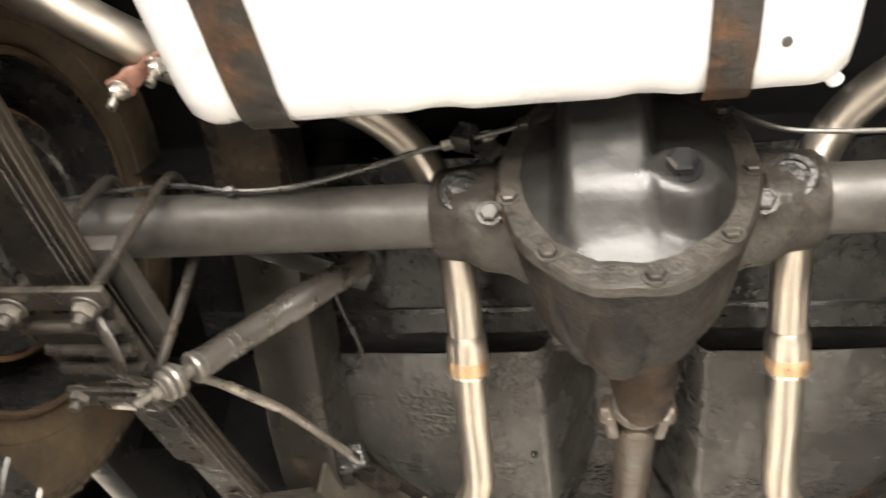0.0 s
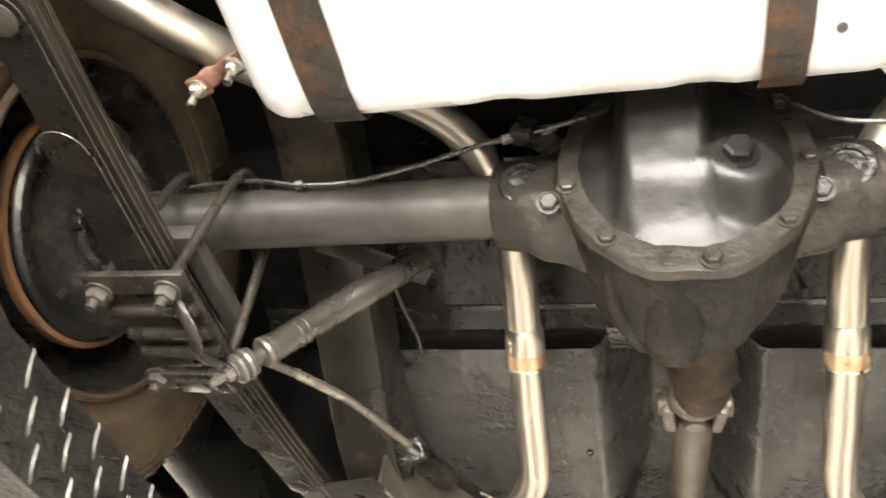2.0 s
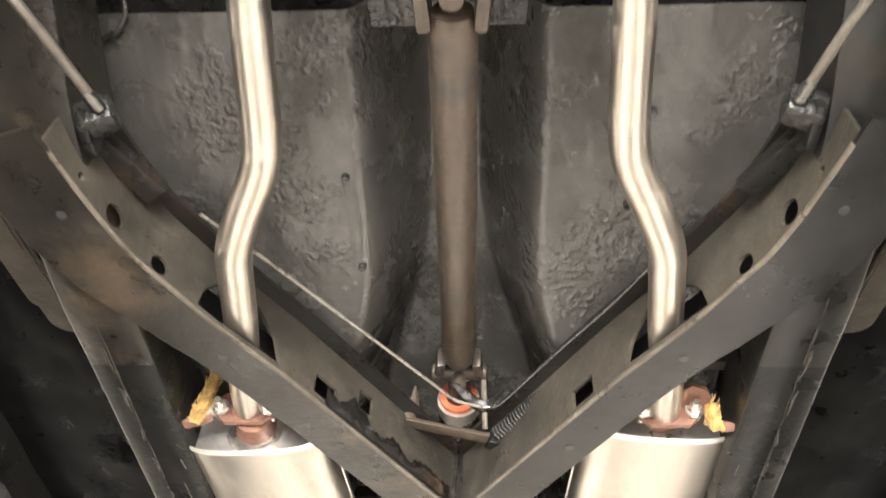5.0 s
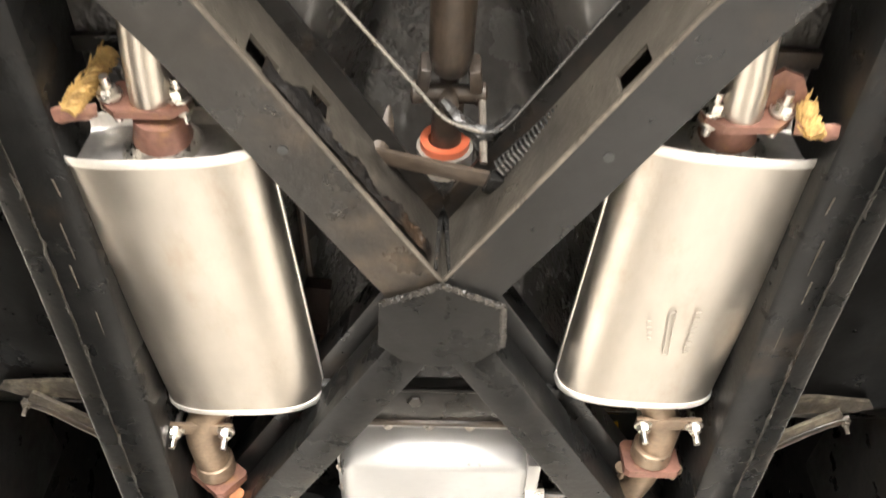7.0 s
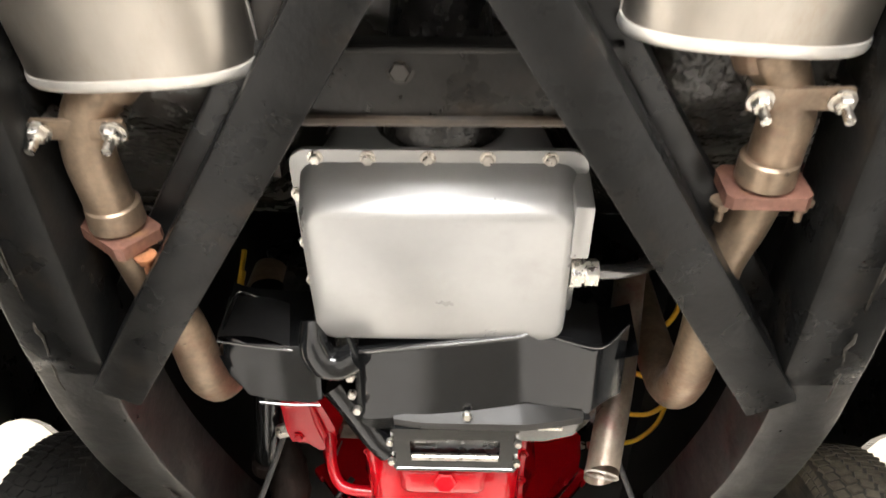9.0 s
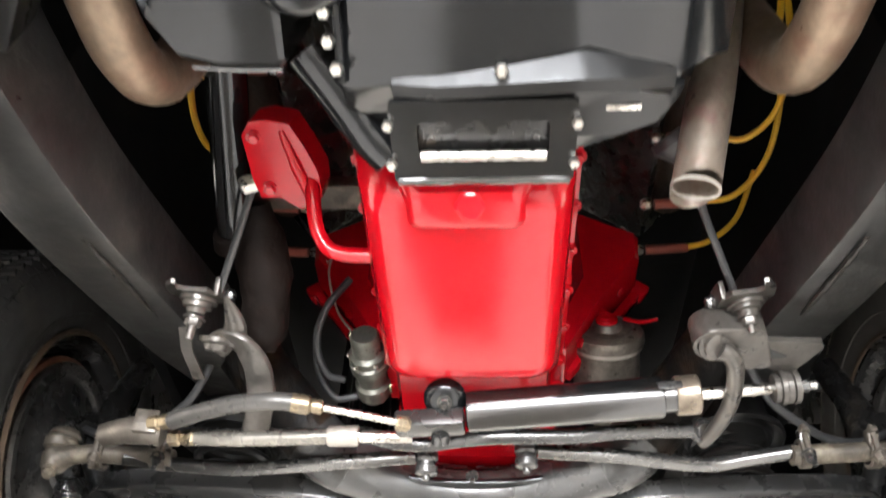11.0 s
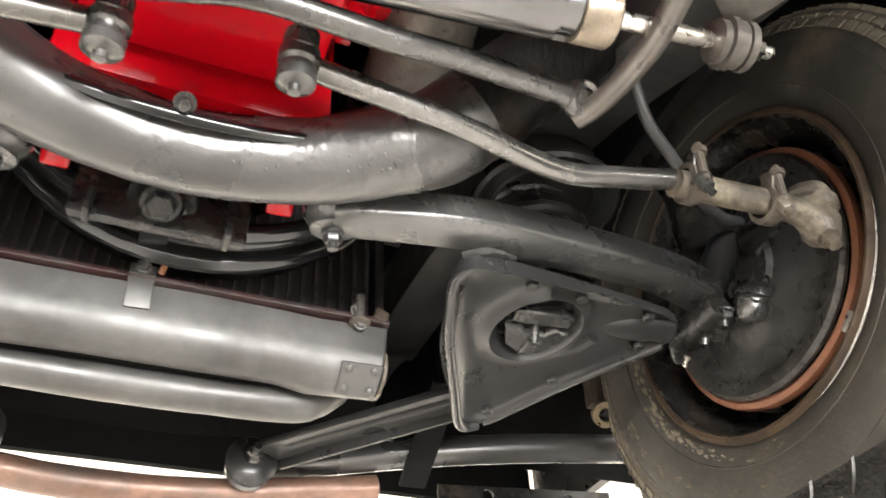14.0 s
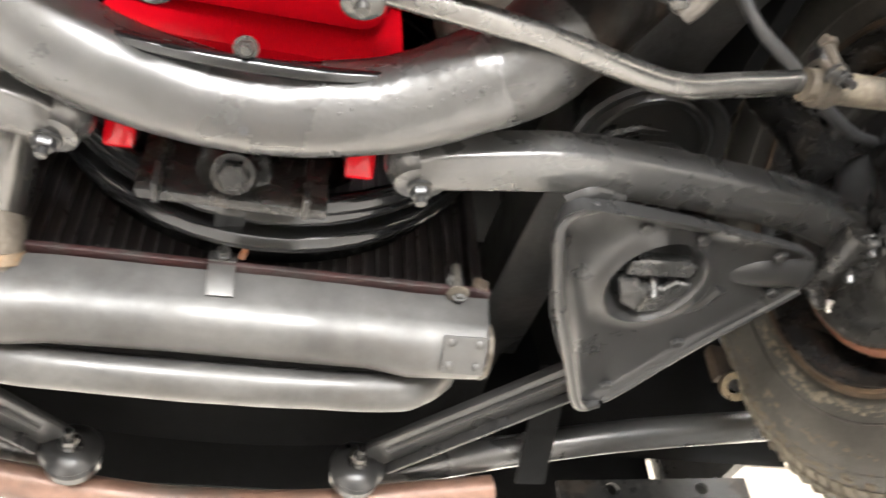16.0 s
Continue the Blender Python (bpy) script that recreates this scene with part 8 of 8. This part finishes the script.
    part("hole_floor", lathe([(0.052, 0), (0.052, 0.004), (0, 0.004)], pose(s * 0.380, 2.592, 2.000), 24), "chassis", ob)
    # coil spring and its upper seat
    sp = [(s * (0.392 + 0.062 * math.cos(k * math.pi / 7)), 2.602 + 0.062 * math.sin(k * math.pi / 7), 1.985 + 0.19 * k / 84) for k in range(85)]
    part("coil_spring", tube(sp, 0.0075, 8, 1), "chassis", ob)
    part("spring_tower", lumpy(lathe([(0.030, 0.010), (0.055, 0.010), (0.058, 0.004), (0.064, 0.002), (0.068, 0.008), (0.074, 0.006), (0.080, 0.0), (0.084, 0.004), (0.082, 0.012), (0.070, 0.014), (0.066, 0.05), (0.06, 0.12)], pose(s * 0.392, 2.56, 2.12), 36), 0.001, 0.03), "chassis", ob)
    # front bar to its own bushing
    part("front_bar", lumpy(beam(P(0.184, 3.000, 1.996), P(0.405, 2.735, 1.990), 0.046, 0.012, 0.004), 0.0005, 0.03), "arm", ob, "black flat strut")
    part("strut_flange", lumpy(beam(P(0.206, 3.012, 1.988), P(0.424, 2.750, 1.984), 0.005, 0.022, 0.002), 0.0004, 0.03), "arm", ob)
    part("strut_rib", tube([P(0.200, 2.972, 1.989), P(0.30, 2.852, 1.986), P(0.385, 2.750, 1.983)], 0.0045, 8, 2), "arm", ob)
    fb = along(P(0.168, 3.030, 1.986), P(0.168, 2.990, 1.989))
    f = part("front_bushing", lathe([(0.026, -0.016), (0.031, -0.012), (0.032, 0.0), (0.0275, 0.004), (0.0275, 0.010), (0.034, 0.013), (0.035, 0.015), (0.030, 0.021), (0.020, 0.026), (0.012, 0.028)], fb, 30), "arm", ob, "large rubber bushing with stepped steel washers")
    part("bushing_nut", bolt(fb @ Vector((0, 0, 0.028)), fb.to_3x3() @ Vector((0, 0, 1)), 0.0095, 0.011, stud=0.016), "greymetal", f)
    # kingpin support and lower pivot
    random.seed(3)
    kp = part("kingpin_support", lumpy(tube([P(0.572, 2.552, 1.99), P(0.590, 2.555, 2.03), P(0.605, 2.56, 2.10), P(0.600, 2.565, 2.2), P(0.58, 2.57, 2.28)], [0.020, 0.026, 0.030, 0.024, 0.02], 14, 6), 0.005, 0.02), "cast", ob, "greasy black kingpin support")
    part("lower_pivot", lumpy(lathe([(0.014, -0.04), (0.017, -0.034), (0.017, 0.034), (0.014, 0.04)], pose(s * 0.566, 2.563, 2.0, 90, 0, 0), 16), 0.0018, 0.012), "cast", kp)
    part("grease_cap", lathe([(0.012, -0.01), (0.019, 0), (0.020, 0.003), (0.017, 0.005), (0.0185, 0.007), (0.019, 0.010), (0.0175, 0.012), (0.019, 0.015), (0.0185, 0.024), (0.015, 0.031), (0.008, 0.035), (0, 0.036)], along(P(0.600, 2.502, 2.012), P(0.600, 2.526, 1.985)), 26), "darkmetal", kp)
    part("pivot_nut", bolt(P(0.574, 2.529, 1.997), (0, 0.3, -1), 0.0095, 0.010, stud=0.008), "darkmetal", kp)
    part("pivot_nut", bolt(P(0.574, 2.562, 1.995), (0, 0.5, -1), 0.0095, 0.010, stud=0.008), "darkmetal", kp)
    part("rebound_hook", lumpy(tube([P(0.548, 2.585, 1.985), P(0.560, 2.600, 1.978), P(0.572, 2.610, 1.985)], 0.007, 10, 5), 0.001, 0.01), "cast", kp)
    part("spindle", lumpy(tube([P(0.60, 2.565, 2.09), P(0.67, 2.57, 2.095)], [0.034, 0.028], 16, 1), 0.003, 0.02), "cast", ob)
    part("knuckle", lumpy(tube([P(0.604, 2.535, 2.015), P(0.618, 2.525, 2.05), P(0.630, 2.545, 2.10), P(0.625, 2.56, 2.16)], [0.016, 0.020, 0.030, 0.022], 14, 6), 0.004, 0.014), "cast", kp)
    part("forging", lumpy(tube([P(0.565, 2.535, 2.02), P(0.585, 2.53, 2.06), P(0.605, 2.53, 2.09), P(0.630, 2.535, 2.10)], [0.022, 0.028, 0.026, 0.022], 16, 6, flat=0.7), 0.0015, 0.02), "arm", kp)
    part("stop_bolt", bolt(P(0.592, 2.520, 2.022), (0, -0.8, -0.6), 0.008, 0.010, stud=0.010), "cast", kp)
    part("thrust_washer", lathe([(0.022, 0), (0.025, 0.002), (0.025, 0.006), (0.018, 0.008)], along(P(0.598, 2.556, 2.028), P(0.596, 2.556, 2.0)), 20), "greymetal", kp)
    part("grease_nipple", lathe([(0.004, 0), (0.004, 0.006), (0.0025, 0.008), (0.003, 0.012), (0, 0.013)], along(P(0.574, 2.600, 1.982), P(0.574, 2.62, 1.965)), 10), "zinc", kp)
    return ob


for s in (-1, 1):
    control_arm(s)
    bh = empty("brake_hose", (s * 0.45, 2.4, 2.1), "black rubber brake hose from frame to wheel", "brake hose", "front brake hoses")
    part("hose", tube([(s * 0.375, 2.352, 2.12), (s * 0.386, 2.366, 2.10), (s * 0.405, 2.382, 2.077), (s * 0.435, 2.397, 2.060), (s * 0.48, 2.425, 2.050), (s * 0.54, 2.46, 2.065), (s * 0.60, 2.49, 2.10)], 0.006, 10, 6), "hose", bh)

# ---- radiator ----
rd = empty("radiator", (0, 2.69, 1.93), "dull grey radiator with a rounded bottom tank and dark core", "radiator")


def tank_ring(x, k=1.0, dz=0.0):
    pts = []
    for a in range(13):
        t = math.radians(180 + 15 * a)
        pts.append((x, 2.692 + 0.034 * k * math.cos(t), 1.957 + dz + 0.036 * k * math.sin(t)))
    return pts + [(x, 2.727, 1.985 + dz), (x, 2.657, 1.985 + dz)]


part("bottom_tank", lumpy(loft([tank_ring(-0.252, 0.80), tank_ring(-0.248, 0.96), tank_ring(-0.180, 1.0, -0.003), tank_ring(-0.150, 0.93), tank_ring(-0.05, 0.90), tank_ring(0.05, 0.90), tank_ring(0.13, 0.93), tank_ring(0.165, 1.0, -0.003), tank_ring(0.234, 0.96), tank_ring(0.238, 0.80)]), 0.0012, 0.04), "radiator", rd, "dull grey rounded bottom tank", 50)
part("header_edge", lumpy(box((0.488, 0.082, 0.006), pose(-0.005, 2.692, 1.990), 0.0015), 0.0008, 0.03), "burgundy", rd, "burgundy header edge")
part("core_backing", box((0.46, 0.03, 0.42), pose(-0.005, 2.70, 2.205), 0.002), "core", rd)
for k in range(33):
    part("core_tube", box((0.0030, 0.006, 0.42), pose(-0.230 + 0.450 * k / 32, 2.681, 2.205), 0), "fin", rd)
for x in (-0.228, 0.212):
    part("side_bracket", lumpy(box((0.042, 0.036, 0.004), pose(x, 2.671, 1.9275, -37), 0.0015), 0.0012, 0.012), "radiator", rd)
    for dx, dh in ((-0.013, -0.011), (0.013, -0.011), (-0.013, 0.011), (0.013, 0.011)):
        part("bracket_rivet", lathe([(0.0042, 0), (0.0042, 0.0015), (0.002, 0.003), (0, 0.003)], pose(x, 2.670, 1.9275, -37) @ pose(dx, dh, -0.002, 180), 10), "radiator", rd)
    x += 0.022 * (1 if x > 0 else -1)
    part("side_post", lumpy(box((0.012, 0.05, 0.45), pose(x, 2.70, 2.2), 0.003), 0.001, 0.02), "core", rd)
for x, z in ((0.202, 1.996), (0.206, 1.980)):
    part("bracket_bolt", bolt((x, 2.650, z), (0, -1, -0.2), 0.005, 0.005), "radiator", rd)
for x, k in ((0.2385, 1), (-0.2525, -1)):
    ring = tank_ring(x, 0.90)
    part("rust_edge", lumpy(tube([ring[q] for q in (12, 10, 8, 6, 4, 2, 0)] , [0.001, 0.0028, 0.0022, 0.0030, 0.0022, 0.0028, 0.001], 8, 5), 0.0016, 0.006), "dust", rd, "rust-flecked tank end seam")
    part("end_stud", lumpy(tube([(x - 0.034 * k, 2.648, 1.985), (x - 0.034 * k, 2.647, 2.013)], 0.0050, 10, 1), 0.0006, 0.006), "forged", rd)
    part("stud_washer", lathe([(0.006, 0), (0.011, 0.001), (0.011, 0.003), (0.006, 0.004)], pose(x - 0.034 * k, 2.648, 1.978), 16), "dirtymetal", rd)
    part("lug_ear", lumpy(box((0.016, 0.005, 0.012), pose(x - 0.010 * k, 2.651, 1.996, 0, 20 * k, 0), 0.002), 0.0022, 0.006), "rusty", rd, "rusty folded ear")
part("neck_rust", lumpy(tube([(-0.2055, 2.668, 1.978), (-0.206, 2.660, 1.985)], [0.0325, 0.0338], 18, 1), 0.0015, 0.01), "neck_rust", rd, "orange rust at the hose neck")
bm = beam((-0.011, 2.654, 2.004), (-0.011, 2.650, 1.990), 0.024, 0.003, 0.001, (0, 1, 0))
beam((-0.011, 2.652, 1.990), (-0.010, 2.659, 1.958), 0.024, 0.003, 0.001, (0, 1, 0), bm)
part("clip", lumpy(bm, 0.0006, 0.01), "radiator", rd, "small bent sheet clip")
part("clip_bolt", bolt((-0.011, 2.645, 1.996), (0, -1, -0.2), 0.005, 0.006), "darkmetal", rd)
part("clip_strip", tube([(0.005, 2.645, 1.992), (0.012, 2.640, 2.02), (0.018, 2.636, 2.05)], 0.003, 6, 3), "rust", rd)
part("hose_neck", lumpy(tube([(-0.205, 2.672, 1.975), (-0.206, 2.655, 1.99), (-0.205, 2.640, 2.01)], [0.029, 0.033, 0.030], 18, 4), 0.001, 0.02), "dirtymetal", rd, "rust-stained hose neck")
part("lower_hose", tube([(-0.205, 2.643, 2.006), (-0.200, 2.618, 2.035), (-0.195, 2.58, 2.075), (-0.18, 2.53, 2.13)], [0.0265, 0.0265, 0.026, 0.026], 18, 5), "greymetal", rd)
lb = part("lower_bar", lumpy(tube([(-0.235, 2.760, 1.962), (-0.205, 2.748, 1.938), (-0.17, 2.742, 1.926), (0.0, 2.742, 1.922), (0.15, 2.742, 1.926), (0.185, 2.748, 1.938), (0.21, 2.76, 1.962)], 0.0225, 18, 6, flat=0.8), 0.0006, 0.04), "radiator", rd, "dull grey lower mounting bar")
part("bar_hole", lathe([(0.004, -0.001), (0.004, 0.0015), (0, 0.0015)], along((-0.012, 2.728, 1.911), (-0.012, 2.72, 1.90)), 10), "hose", lb)

sh = empty("fan_shroud", (0.02, 2.62, 2.0), "black ribbed fan shroud ring ahead of the engine", "fan shroud")
for r, y, t in ((0.217, 2.580, 0.010), (0.206, 2.602, 0.013), (0.216, 2.628, 0.011)):
    part("ring", tube([(0.02 + r * math.cos(2 * math.pi * k / 48), y, 2.218 + r * math.sin(2 * math.pi * k / 48)) for k in range(49)], t, 12, 1), "gloss", sh)
part("barrel", sheet(lambda u, v: (0.02 + 0.21 * math.cos(2 * math.pi * u), 2.585 + 0.08 * v, 2.218 + 0.21 * math.sin(2 * math.pi * u)), 48, 2, 0.003), "gloss", sh)
part("joint_strap", box((0.026, 0.035, 0.008), pose(-0.008, 2.60, 2.004), 0.002), "gloss", sh)
part("fan_hub", lathe([(0.05, 0), (0.05, 0.03), (0, 0.03)], along((0.02, 2.60, 2.21), (0.02, 2.56, 2.21)), 20), "chassis", sh)
for k in range(5):
    a = math.radians(72 * k + 20)
    part("blade", lumpy(box((0.06, 0.004, 0.15), Matrix.Translation((0.02, 2.60, 2.21)) @ pose(0, 0, 0, 0, math.degrees(a), 0) @ pose(0, 0, 0.10, 0, 0, 28), 0.001), 0.0005, 0.02), "gloss", sh)

# ---- nose: aprons, bar ends and a hanging clamp ----
ns = empty("front_apron", (0, 2.9, 2.0), "black curved front apron panels below the nose", "apron")
# same near-black, so that no light shows on these panels
part("curved_panel", sheet(lambda u, v: (-0.34 + 0.68 * u, 2.83 + 0.24 * v, 2.035 + 0.035 * math.sin(v * 3.1) + 0.04 * (2 * u - 1) ** 2), 30, 8, 0.004), "shade_black", ns, "", 70)
part("valance", sheet(lambda u, v: (-0.86 + 1.72 * u, 3.10 + 0.10 * v, 2.07 + 0.5 * v), 8, 4, 0.004), "shade_black", ns)
for s in (-1, 1):
    part("bumper_bar", lumpy(tube([(s * 0.22, 3.12, 2.03), (s * 0.36, 3.05, 2.035), (s * 0.55, 3.0, 2.05), (s * 0.80, 2.97, 2.07)], 0.022, 16, 4), 0.0004, 0.05), "cross", ns)
    part("lower_panel", slab([(0.47, 1.93), (0.78, 1.93), (0.78, 2.048), (0.47, 2.026)], Matrix(((s, 0, 0, 0), (0, 0, 1, 3.10), (0, 1, 0, 0), (0, 0, 0, 1))), 0.006, [circle(0.555, 2.018, 0.010, 12), circle(0.70, 2.026, 0.010, 12)]), "rail_black", ns, "black lower panel with round holes")
    part("bar_bracket", lumpy(beam((s * 0.39, 2.86, 2.06), (s * 0.40, 3.03, 1.985), 0.04, 0.008, 0.003), 0.0006, 0.03), "shade_black", ns)
    hg = empty("hanging_clamp", (s * 0.64, 2.87, 2.05), "brass-coloured ring clamp on a rusty hanger", "clamp", "front clamps")
    part("ring", lathe([(0.010, -0.006), (0.019, -0.006), (0.019, 0.006), (0.010, 0.006)], along((s * 0.642, 2.874, 2.059), (s * 0.63, 2.84, 2.03)), 20, None, True), "brass", hg)
    part("hanger", lumpy(box((0.03, 0.02, 0.05), pose(s * 0.64, 2.885, 2.10), 0.004), 0.0015, 0.02), "rusty", hg)
    part("bolt", tube([(s * 0.66, 2.88, 2.058), (s * 0.635, 2.87, 2.062)], 0.007, 10, 1), "hose", hg)
